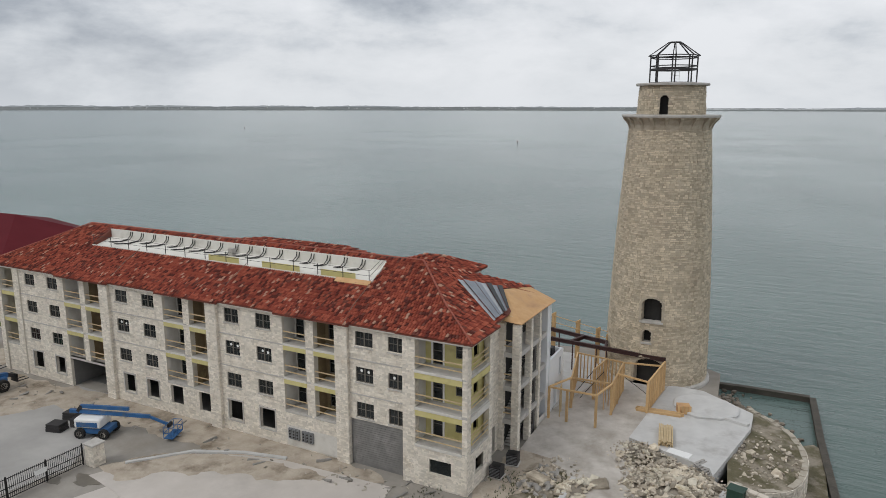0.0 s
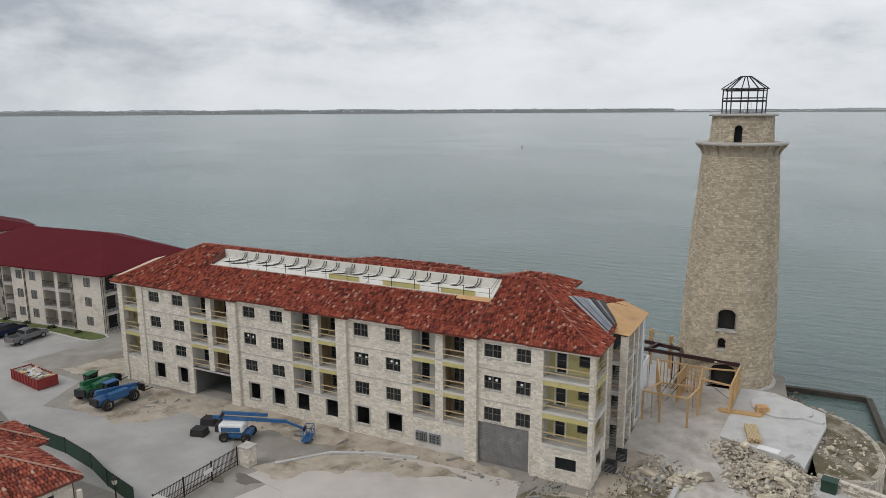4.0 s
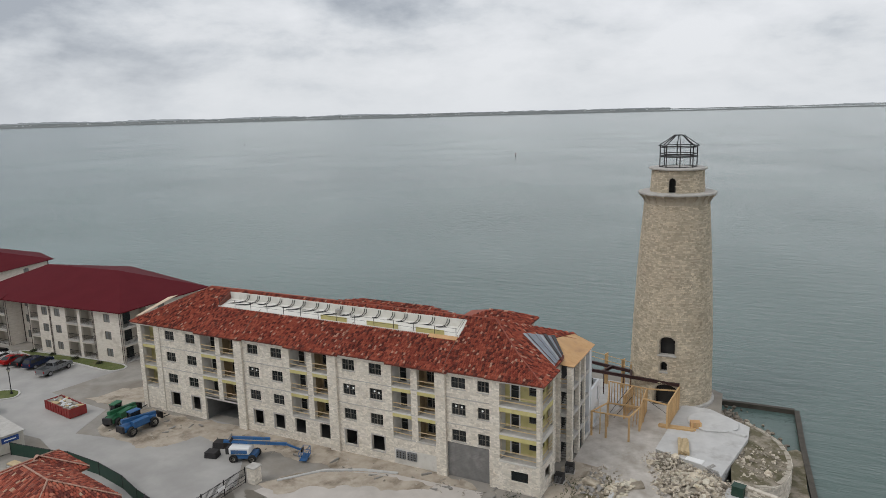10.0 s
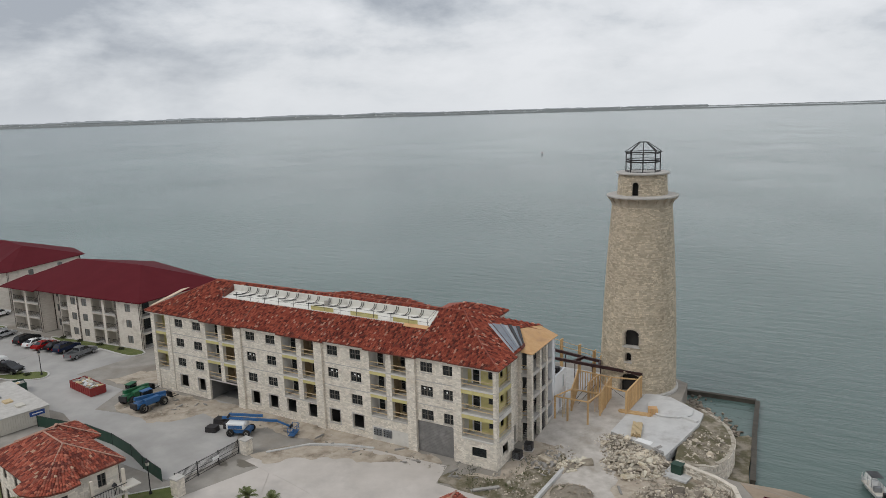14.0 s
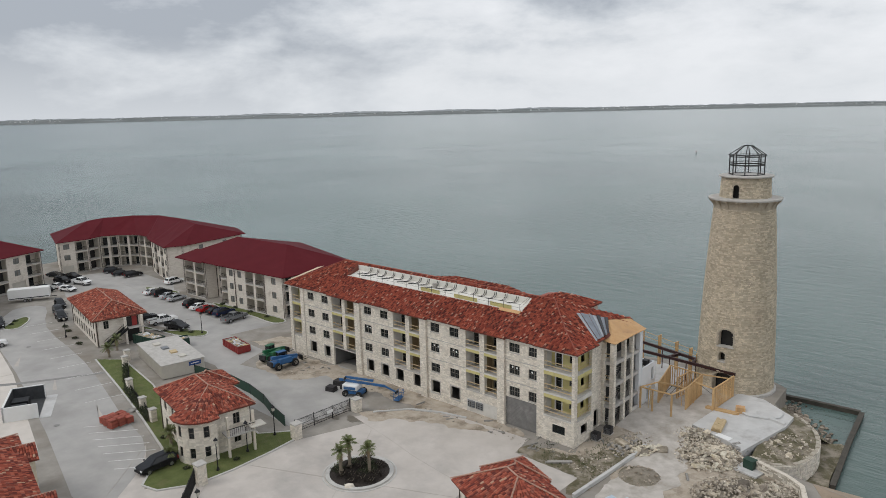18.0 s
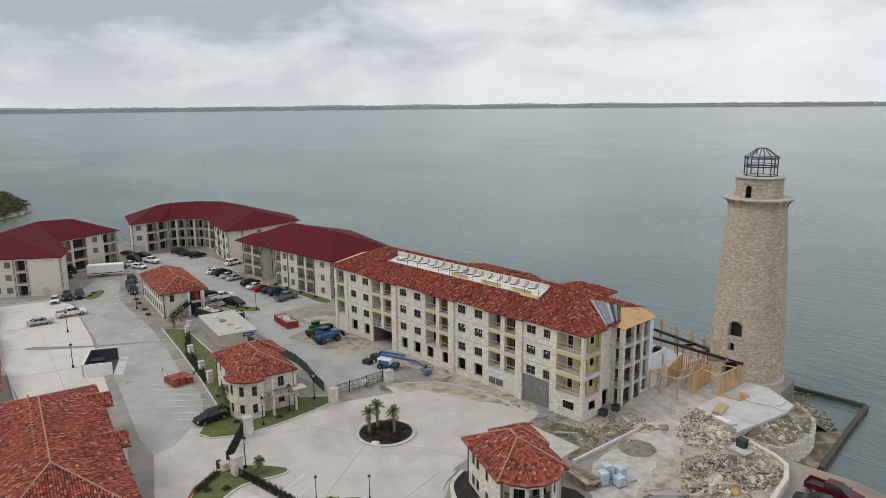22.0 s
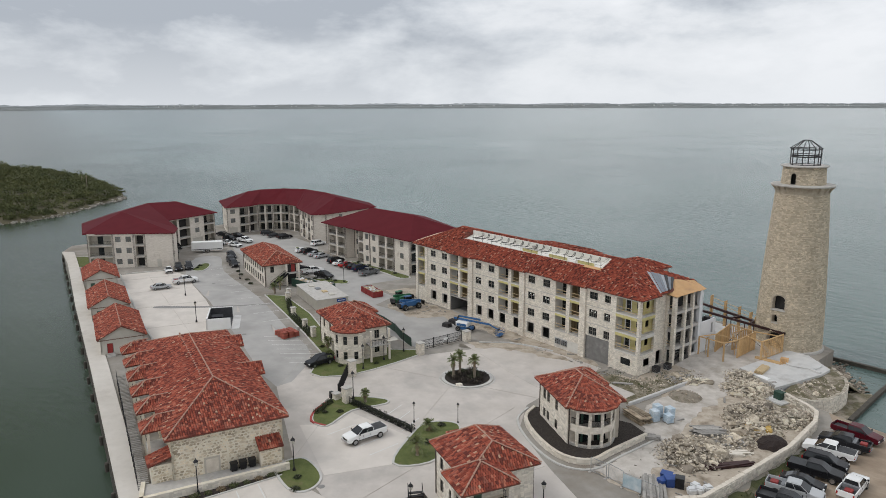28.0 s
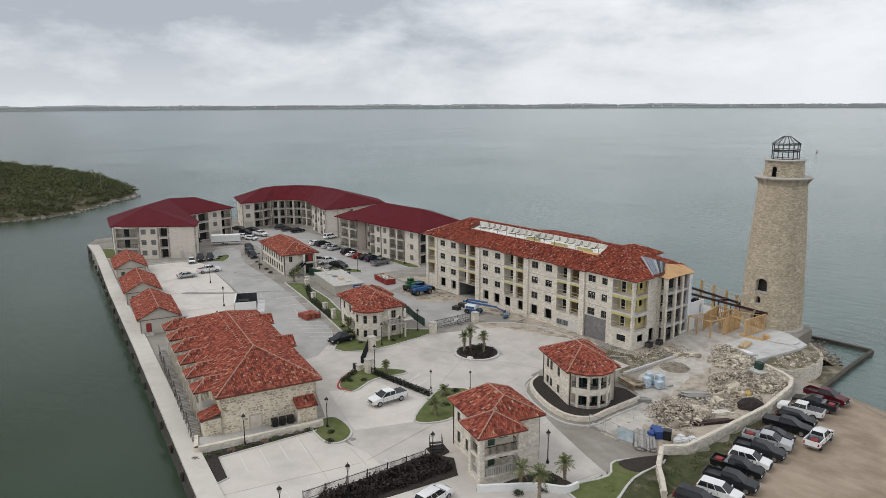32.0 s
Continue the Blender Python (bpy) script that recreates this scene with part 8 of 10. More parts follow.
for z in (.02, 2.86):
    bm = bmesh.new()
    prism(bm, [(9.31, .35)] + [(8.1 + 3.1 * math.cos(radians(a)), 3.4 + 3.1 * math.sin(radians(a))) for a in range(-62, 64, 14)] + [(9.31, 6.4)], z, z + .2)
    part("loggia_floor", bm, "cast", gh2)
for y in (1.3, 3.7):
    for z in (.24, 3.08):
        part("loggia_door", cube(9.31, y, z, 9.36, y + 1.6, z + 2.15), "glass", gh2, "dark glazed loggia door")
        part("door_frame", cube(9.31, y - .09, z, 9.39, y, z + 2.2), "cast", gh2)
        part("curtain", cube(9.365, y + .5, z + .1, 9.38, y + .8, z + 2.0), "greendoor", gh2)
# lower hip over the rear corner
hip_roof(gh2, 4.6, 4.2, 5.8, 7.3, over=.55, x0=-.9, y0=3.6, seed=151)
part("rear_wing", cube(-.8, 3.7, 0, -.02, 7.7, 5.75), "stone2", gh2)
facing(gh2, (-.8, 7.7), (-.8, 3.7), 0, 5.75, [], "stone_pc")
t = tagged(new("retaining_wall"), "low curved pale stone retaining wall round a mulch bed", "wall")
rpts = smooth([(-3.2, -22.5), (-1.5, -26), (3.7, -29), (9.2, -30.2), (12.3, -28.3), (12.4, -24), (12.5, -17.2)], False, 4)
for p, q in zip(rpts, rpts[1:]):
    wall(t, "wall_segment", p, q, 0, .75, .4, [], "stone2")
    facing(t, p, q, 0, .75, [], "stone_pc", rows=(.2, .35), lens=(.35, .9))
bm = bmesh.new()
prism(bm, [(p[0] * .96 + .2, p[1] * .985 - .1) for p in rpts] + [(9.0, -16), (0, -19)], 0, .55)
part("mulch_fill", bm, "mulch", t)
kerb([(x + (x - 5) * .12, y + (y + 22) * .14) for x, y in rpts], w=.3, z1=.15)

# gate house with a two-storey corner loggia
gh3 = thing("gate_house", pose(4.8, -47.3, 0, 0, 0, -15.0), "pale stone gate house with corner balcony and red tile roof", "house", "gate houses")
G3 = {"s": ((.4, .5), (8.6, .5)), "e": ((8.6, .5), (8.6, 8.3)), "n": ((8.6, 8.3), (.4, 8.3)), "w": ((.4, 8.3), (.4, .5))}
for k, (p, q) in G3.items():
    o = [(u, u + .9, z, z + 1.5) for u in (1.2, 3.6) for z in (.9, 3.6)] if k in "sw" else []
    wall(gh3, "wall", p, q, 0, 6.1, .3, o, "stone2")
    facing(gh3, p, q, 0, 6.1, o, "stone_pc", rows=(.18, .34), lens=(.3, .8))
    for w in o:
        window(gh3, p, q, *w, style="pair")
    d, n, LL = frame_of(p, q)
    c = Vector((*p, 0)) + d * .15 + n * .08
    bar("downpipe", gh3, (c.x, c.y, .1), (c.x, c.y, 6.0), .1, "bronze")
part("ceiling_board", cube(.7, .8, 5.85, 8.3, 8.0, 5.95), "drywall", gh3)
part("inner_floor", cube(.7, .8, .02, 8.3, 8.0, .1), "block", gh3)
hip_roof(gh3, 8.2, 7.9, 6.15, 8.35, over=.55, x0=.4, y0=.45, seed=161, inset=2.6)
# small wing behind
part("side_wing", cube(-1.0, 3.0, 0, .38, 6.6, 6.0), "stone2", gh3)
facing(gh3, (-1.0, 6.6), (-1.0, 3.0), 0, 6.0, [], "stone_pc")
slab(gh3, "wing_roof", [(-1.5, 2.5, 6.05), (2.6, 2.5, 7.2), (2.6, 7.1, 7.2), (-1.5, 7.1, 6.05)], .1, "deck")
roof_tiles(gh3, (-1.5, 7.1, 6.1), (-1.5, 2.5, 6.1), (2.6, 2.5, 7.3), (2.6, 7.1, 7.3), material="tile_old", seed=171)
bx0, by0, bx1, by1 = 8.0, -.95, 10.9, 4.6
hip_roof(gh3, bx1 - bx0 + 1.2, by1 - by0, 5.95, 7.75, over=.5, x0=bx0 - 1.2, y0=by0, seed=181, inset=2.4)
for (px, py) in ((bx0 + .2, by0 + .25), (bx1 - .25, by0 + .25), (bx1 - .25, by1 - .25)):
    part("porch_pier", cube(px - .3, py - .3, 0, px + .3, py + .3, 5.85), "stone2", gh3)
    for p, q in (((px - .3, py - .3), (px + .3, py - .3)), ((px + .3, py - .3), (px + .3, py + .3)), ((px + .3, py + .3), (px - .3, py + .3)), ((px - .3, py + .3), (px - .3, py - .3))):
        facing(gh3, p, q, 0, 5.85, [], "stone_pc", name="pier_facing")
part("porch_base", cube(bx0 + .05, by0 + .05, 0, bx1 - .05, by1 - .05, .75), "stone2", gh3)
part("balcony_slab", cube(bx0 + .05, by0 + .05, 2.95, bx1 - .05, by1 - .05, 3.35), "stone2", gh3)
part("porch_lintel", cube(bx0 + .05, by0 + .05, 5.45, bx1 - .05, by1 - .05, 5.88), "stone2", gh3)
for p, q in (((bx0, by0), (bx1, by0)), ((bx1, by0), (bx1, by1)), ((bx1, by1), (8.62, by1))):
    for za, zb in ((0, .75), (2.95, 3.35), (5.45, 5.85)):
        facing(gh3, p, q, za, zb, [], "stone_pc")
    d, n, LL = frame_of(p, q)
    e = Vector((*p, 0)) - n * .25
    a, b = e + d * .5, e + d * (LL - .5)
    bar("stone_rail_cap", gh3, (a.x, a.y, 1.72), (b.x, b.y, 1.72), .26, "cast", .12)
    bar("balcony_rail", gh3, (a.x, a.y, 4.33), (b.x, b.y, 4.33), .06, "black")
    k = int((LL - 1) / .3)
    for j in range(k):
        g = a.lerp(b, (j + .5) / k)
        bar("stone_baluster", gh3, (g.x, g.y, .75), (g.x, g.y, 1.66), .15, "cast")
    for j in range(2 * k):
        g = a.lerp(b, (j + .5) / (2 * k))
        bar("baluster", gh3, (g.x, g.y, 3.35), (g.x, g.y, 4.3), .03, "black")
for z in (.8, 3.4):
    part("porch_door", cube(8.66, 1.2, z, 8.7, 2.1, z + 2.05), "greendoor", gh3, "green glazed porch door")
    part("porch_window", cube(8.66, 2.7, z + .7, 8.7, 3.9, z + 2.05), "glass", gh3)

# ---- vehicles ----
VEH = {}


def arch(cx, r, zc, zb, n=8):
    """Wheel-arch points of a side outline, from back to front."""
    a0 = math.asin((zb - zc) / r)
    return [(cx - r * math.cos(a0 + (math.pi - 2 * a0) * k / n), zc + r * math.sin(a0 + (math.pi - 2 * a0) * k / n)) for k in range(n + 1)]


def side_body(outline, hw, tuck=.05, bev=.07):
    bm = bmesh.new()
    zs = [z for x, z in outline]
    zt = max(zs)
    lo = [bm.verts.new((x, -hw, z)) for x, z in outline]
    hi = [bm.verts.new((x, hw, z)) for x, z in outline]
    n = len(outline)
    bm.faces.new(lo)
    bm.faces.new(list(reversed(hi)))
    for i in range(n):
        bm.faces.new((lo[(i + 1) % n], lo[i], hi[i], hi[(i + 1) % n]))
    xm = max(x for x, z in outline)
    for v in bm.verts:
        if v.co.z > .8:
            v.co.y *= 1 - tuck * (v.co.z - .8) / max(.1, zt - .8)
        if abs(v.co.x) > xm - .5:
            v.co.y *= .93
    es = [e for e in bm.edges if min(v.co.z for v in e.verts) > .58 and e.verts[0].co.y * e.verts[1].co.y > 0]
    bmesh.ops.bevel(bm, geom=es, offset=bev, segments=3, affect='EDGES')
    bmesh.ops.recalc_face_normals(bm, faces=bm.faces)
    soften(bm)
    return bm


def soften(bm, limit=.6):
    for f in bm.faces:
        f.smooth = True
    for e in bm.edges:
        if len(e.link_faces) == 2 and e.calc_face_angle() > limit:
            e.smooth = False


def cabin(b0, b1, t0, t1, z0, z1, w0, w1):
    """Solid cabin with leaning, slightly bowed screens; returns its mesh and the eight corners."""
    bm = bmesh.new()
    c = [Vector(p) for p in ((b0, -w0, z0), (b1, -w0, z0), (b1, w0, z0), (b0, w0, z0), (t0, -w1, z1), (t1, -w1, z1), (t1, w1, z1), (t0, w1, z1))]
    v = [bm.verts.new(p) for p in c]
    for f in ((0, 3, 2, 1), (4, 5, 6, 7), (0, 1, 5, 4), (1, 2, 6, 5), (2, 3, 7, 6), (3, 0, 4, 7)):
        bm.faces.new([v[i] for i in f])
    es = [e for e in bm.edges if max(q.co.z for q in e.verts) > z1 - .01]
    bmesh.ops.bevel(bm, geom=es, offset=.1, segments=3, affect='EDGES')
    soften(bm)
    return bm, c


def plate(q, ins, off):
    """A thin pane laid on a quad (a, b, c, d), inset from its edges and standing off by its normal."""
    a, b, c, d = q
    n = (b - a).cross(d - a).normalized()
    f = lambda u, v: (a.lerp(b, u)).lerp(d.lerp(c, u), v)
    us, vs = ins
    pts = [f(us[0], vs[0]), f(us[1], vs[0]), f(us[1], vs[1]), f(us[0], vs[1])]
    bm = bmesh.new()
    hi = [bm.verts.new(p + n * off) for p in pts]
    lo = [bm.verts.new(p - n * .03) for p in pts]
    bm.faces.new(hi)
    bm.faces.new(list(reversed(lo)))
    for i in range(4):
        bm.faces.new((lo[i], lo[(i + 1) % 4], hi[(i + 1) % 4], hi[i]))
    return bm


SPEC = {
    "pickup": dict(L=2.95, hw=1.0, wx=(-1.8, 1.92), r=.43, cab=(-.98, 1.62, -.86, .55, 1.27, 1.94, .95, .74), cat="pickup truck"),
    "suv": dict(L=2.45, hw=.97, wx=(-1.45, 1.5), r=.38, cab=(-2.36, 1.32, -2.02, .3, 1.08, 1.76, .93, .70), cat="suv"),
    "sedan": dict(L=2.35, hw=.91, wx=(-1.4, 1.45), r=.33, cab=(-1.9, 1.25, -.98, .12, .93, 1.44, .85, .60), cat="car"),
}
WHEEL = {}


def make_vehicle(kind, colour, cover):
    s = SPEC[kind]
    t = thing({"pickup": "pickup_truck", "suv": "suv", "sedan": "car"}[kind], pose(0, 0, 0), "", s["cat"])
    paint = "car_" + colour
    L, hw, r, zb = s["L"], s["hw"], s["r"], s["r"] * (1.18 if kind == "pickup" else 1.02)
    low = [(-L, zb + .12), *arch(s["wx"][0], r * 1.17, r, zb), *arch(s["wx"][1], r * 1.17, r, zb), (L - .1, zb)]
    if kind == "pickup":
        out = low + [(L, .62), (L, .86), (L - .05, 1.06), (L - .28, 1.17), (1.62, 1.29), (-.92, 1.3), (-.92, .93), (-L, .93)]
    elif kind == "suv":
        out = low + [(L, .58), (L - .03, .82), (L - .16, .94), (L - .5, 1.01), (1.3, 1.1), (-2.36, 1.1), (-L, .95), (-L - .04, .7)]
    else:
        out = low + [(L, .5), (L - .04, .64), (L - .22, .76), (L - .6, .84), (1.25, .95), (-1.85, .97), (-L + .1, .93), (-L, .72)]
    part("body", side_body(out, hw), paint, t)
    bm, c = cabin(*s["cab"])
    part("cabin", bm, paint, t)
    part("windscreen", plate((c[1], c[2], c[6], c[5]), ((.05, .95), (.05, .9)), .012), "carglass", t)
    part("rear_window", plate((c[3], c[0], c[4], c[7]), ((.08, .92), (.15, .88)), .012), "carglass", t)
    cuts = ((.05, .34), (.36, .6), (.62, .96)) if kind == "suv" else (((.06, .45), (.475, .95)) if kind == "pickup" else ((.1, .48), (.5, .94)))
    for q, flip in (((c[0], c[1], c[5], c[4]), 0), ((c[2], c[3], c[7], c[6]), 1)):
        for a, b in cuts:
            if flip:
                a, b = 1 - b, 1 - a
            part("side_window", plate(q, ((a, b), (.08, .87)), .012), "carglass", t)
    if kind == "pickup":
        bed = part("cargo_bed", cube(-L + .08, -hw + .1, .94, -.84, hw - .1, .965), "felt", t, "dark bed liner")
        for y in (-hw + .005, hw - .095):
            part("bed_side", cube(-L + .02, y, .92, -.9, y + .09, 1.32), paint, bed)
        part("tailgate", cube(-L - .02, -hw + .1, .75, -L + .06, hw - .1, 1.33), paint, bed)
        part("bed_front", cube(-.86, -hw + .1, .94, -.8, hw - .1, 1.33), paint, bed)
        if cover == "cap":
            bm, _ = cabin(-L + .04, -.84, -L + .14, -.9, 1.33, 1.85, .9, .76)
            part("bed_cap", bm, paint, t)
        elif cover == "flat":
            part("bed_cover", cube(-L + .05, -hw + .1, 1.3, -.85, hw - .1, 1.35), "felt", t, "flat black bed cover")
        elif cover == "load":
            part("tool_box", cube(-1.35, -hw + .15, .97, -.9, hw - .15, 1.42), "greymetal", t, "metal tool box across the bed")
            part("loose_load", cube(-2.5, -.5, .97, -1.7, .3, 1.3), "redbin", t, "red crate in the bed")
    bm = bmesh.new()
    zs0, zs1 = zb + .06, s["cab"][4] - .03
    for y in (-1, 1):
        for x in (s["cab"][0] * .55 + s["cab"][1] * .45 - .55, s["cab"][0] * .35 + s["cab"][1] * .65, s["cab"][1] - .25) if kind != "suv" else (-1.0, .05, 1.0):
            box(bm, x - .012, min(y * (hw - .06), y * (hw + .004)), zs0, x + .012, max(y * (hw - .06), y * (hw + .004)), zs1 - .12)
        box(bm, -L + .9, min(y * (hw - .05), y * (hw + .012)), zb + .01, L - .9, max(y * (hw - .05), y * (hw + .012)), zb + .09)
    part("door_seam", bm, "black", t, "dark door gaps and sill trim")
    part("front_bumper", cube(L - .03, -hw * .88, .42, L + .07, hw * .88, .62), "chrome" if kind == "pickup" else "black", t)
    part("rear_bumper", cube(-L - .09, -hw * .88, .45, -L + .02, hw * .88, .66), "chrome" if kind == "pickup" else paint, t)
    zg = {"pickup": .85, "suv": .76, "sedan": .62}[kind]
    part("grille", cube(L - .04, -hw * .5, zg - .16, L + .025, hw * .5, zg + .1), "black", t)
    for y in (-1, 1):
        part("headlight", cube(L - .22, y * hw * .72 - .17, zg - .08, L + .015, y * hw * .72 + .17, zg + .1), "headlight", t)
        part("taillight", cube(-L - .03, y * hw * .84 - .08, zg - .05, -L + .1, y * hw * .84 + .08, zg + .32), "taillight", t)
        part("wing_mirror", cube(s["cab"][1] - .35, y * (hw + .1) - .1, s["cab"][4] + .04, s["cab"][1] - .23, y * (hw + .1) + .1, s["cab"][4] + .22), paint if kind != "pickup" else "black", t)
        for x in s["wx"]:
            if r not in WHEEL:
                bm = bmesh.new()
                lathe(bm, [(r * .62, -.13), (r * .95, -.13), (r, -.08), (r, .08), (r * .95, .13), (r * .62, .13)], 20)
                ty = part("wheel", bm, "rubber", t)
                bm = bmesh.new()
                lathe(bm, [(r * .2, .1), (r * .3, .125), (r * .55, .14), (r * .63, .15)], 14)
                WHEEL[r] = (ty, part("rim", bm, "rim", ty))
            else:
                ty = linked("wheel", WHEEL[r][0], t, Matrix.Identity(4))
                linked("rim", WHEEL[r][1], ty, Matrix.Identity(4))
            ty.matrix_basis = Matrix.Translation((x, y * (hw - .12), r)) @ Matrix.Rotation(radians(-90 * y), 4, 'X')
    return t


TONE = {"white": "white", "black": "black", "maroon": "maroon", "silver": "silver", "darkgrey": "dark grey", "navy": "navy blue", "red": "red", "grey": "grey"}
NOUN = {"pickup": "pickup truck", "suv": "SUV", "sedan": "saloon car"}


def vehicle(kind, colour, x, y, head, where, group, cover="", z=.02):
    key = (kind, colour, cover)
    lab = "%s %s%s %s" % (TONE[colour], NOUN[kind], {"": "", "cap": " with cap", "flat": " with bed cover", "load": " with loaded bed"}[cover], where)
    m = pose(x, y, z, 0, 0, head)
    if key in VEH:
        t = copy_thing(VEH[key], m)
    else:
        t = VEH[key] = make_vehicle(kind, colour, cover)
        t.matrix_basis = m
    return tagged(t, lab, SPEC[kind]["cat"], group)


g = "vehicles on the sand lot"
for kind, col, x, y, head, cov in (
        ("pickup", "maroon", 29.7, 4.2, -1, ""), ("pickup", "darkgrey", 29.8, .3, 190, "load"), ("pickup", "white", 29.5, -3.4, 191, "flat"),
        ("suv", "black", 30.4, -6.6, 12, ""), ("pickup", "black", 30.7, -9.8, 13, "flat"), ("sedan", "black", 30.8, -13.3, 14, ""),
        ("pickup", "silver", 31.2, -16.1, 15, "load"), ("pickup", "darkgrey", 31.8, -19.2, 14, ""), ("suv", "white", 32.2, -22.4, 14, ""),
        ("pickup", "black", 32.3, -25.4, 13, "load"), ("pickup", "darkgrey", 33.4, -28.8, 13, ""), ("suv", "white", 33.8, -31.9, 13, ""), ("suv", "darkgrey", 33.2, -35.2, 13, "")):
    vehicle(kind, col, x, y, head, "on the sand lot", g, cov, .035)
vehicle("pickup", "white", 35.0, -10.2, 96, "alone on the sand lot", g, "load", .035)
vehicle("pickup", "white", -10.9, -46.2, 268, "in a bay by the entrance", "", "flat", .03)
vehicle("suv", "white", 14.5, -57.4, 100, "behind the dark hedge", "")
vehicle("suv", "black", -38.7, -37.6, 273, "beside the gate house lawn", "")
g = "vehicles along the apartments"
for kind, col, x, y in (("sedan", "white", -123.9, 3.6), ("suv", "darkgrey", -121.0, 4.3), ("sedan", "silver", -117, 4.2), ("sedan", "silver", -113.5, 4.2), ("suv", "black", -105.4, 4.2), ("sedan", "white", -102, 3.8),
                        ("sedan", "red", -98.9, 3.8), ("sedan", "black", -96.1, 4.3), ("suv", "navy", -93.1, 4.5), ("pickup", "grey", -87.6, 3.7)):
    vehicle(kind, col, x, y, 98, "in front of the apartments", g)
g = "vehicles in the court"
for kind, col, x, y, a in (("suv", "black", -156.4, 7.8, 60), ("sedan", "darkgrey", -151.7, 7.9, 75), ("suv", "black", -147.2, 9.2, 85), ("suv", "white", -130.2, 12.3, 100), ("pickup", "black", -157.1, -2.9, 20), ("suv", "darkgrey", -155.3, -6, 20),
                           ("pickup", "white", -149.2, -3.5, 15), ("sedan", "white", -149.6, -9.2, 20), ("sedan", "white", -144.6, -8.7, 20), ("suv", "black", -149, -12.6, 20), ("sedan", "darkgrey", -165, -4.4, 30)):
    vehicle(kind, col, x, y, a, "in the apartment court", g)
g = "vehicles by the stair house"
for kind, col, x, y, a in (("suv", "black", -130, -15.8, -10), ("suv", "darkgrey", -124.1, -18.3, -10), ("suv", "black", -119, -19.6, -10), ("suv", "black", -103.2, -8.4, 80), ("pickup", "white", -98.0, -7.0, 82), ("pickup", "black", -91.5, -7.2, 10)):
    vehicle(kind, col, x, y, a, "beside the stair house", g)
g = "vehicles in the quay lot"
for kind, col, x, y, a, cov in (("pickup", "white", -109.0, -36.2, 83, "load"), ("sedan", "silver", -106.9, -42.7, 81, ""), ("sedan", "white", -123.4, -35.6, -16, ""), ("suv", "black", -124.2, -32.8, -16, ""), ("suv", "black", -123.8, -30.2, -16, ""), ("suv", "black", -152.7, -23.9, 0, ""), ("sedan", "darkgrey", -147.6, -26.4, 0, "")):
    vehicle(kind, col, x, y, a, "at the quay lot", g, cov)

# white enclosed trailer
t = thing("enclosed_trailer", pose(-142.2, -18.2, 0, 0, 0, 64), "long white enclosed cargo trailer in the court", "trailer")
bm = cube(-4.4, -1.25, .75, 4.4, 1.25, 3.2)
bmesh.ops.bevel(bm, geom=bm.edges[:], offset=.1, segments=2, affect='EDGES')
part("trailer_body", bm, "white", t)
part("side_stripe", cube(-4.2, -1.27, .95, 4.2, -1.24, 1.15), "black", t)
part("tow_bar", cube(4.3, -.1, .55, 5.7, .1, .7), "black", t)
for x in (-.9, 0.2):
    for y in (-1.1, 1.1):
        w = linked("wheel", WHEEL[.38][0], t, Matrix.Translation((x, y, .38)) @ Matrix.Rotation(radians(90 if y < 0 else -90), 4, 'X'))
        linked("rim", WHEEL[.38][1], w, Matrix.Identity(4))

# skiff pulled up at the beach
t = thing("skiff", pose(37.3, 20.2, -2.95, 0, 0, 112), "small white open motor boat in the shallows", "boat")
bm = bmesh.new()
ring = []
for x, w, zk in ((-2.6, .85, .05), (-1.2, 1.0, 0), (.4, 1.0, 0), (1.7, .7, .1), (2.6, .12, .35)):
    ring.append([bm.verts.new(p) for p in ((x, -w, .75 + .1 * max(0, x)), (x, -w * .75, .2 + zk), (x, 0, zk), (x, w * .75, .2 + zk), (x, w, .75 + .1 * max(0, x)))])
for a, b in zip(ring, ring[1:]):
    for j in range(4):
        bm.faces.new((a[j], b[j], b[j + 1], a[j + 1]))
bm.faces.new(ring[0])
bmesh.ops.solidify(bm, geom=bm.faces[:], thickness=.06)
part("hull", bm, "white", t)
part("deck_floor", cube(-2.4, -.7, .35, 1.6, .7, .4), "cream", t)
part("console", cube(-.3, -.35, .4, .3, .35, 1.35), "white", t)
part("seat", cube(-1.2, -.4, .4, -.7, .4, .95), "greymetal", t)
part("outboard_motor", cube(-3.0, -.2, .3, -2.6, .2, 1.2), "black", t)
bm = bmesh.new()
for x in (-.5, .5):
    for y in (-.5, .5):
        beam(bm, (x, y, .4), (x, y, 2.0), .05)
part("top_frame", bm, "chrome", t)
part("top_canvas", cube(-.8, -.65, 2.0, .8, .65, 2.05), "felt", t)

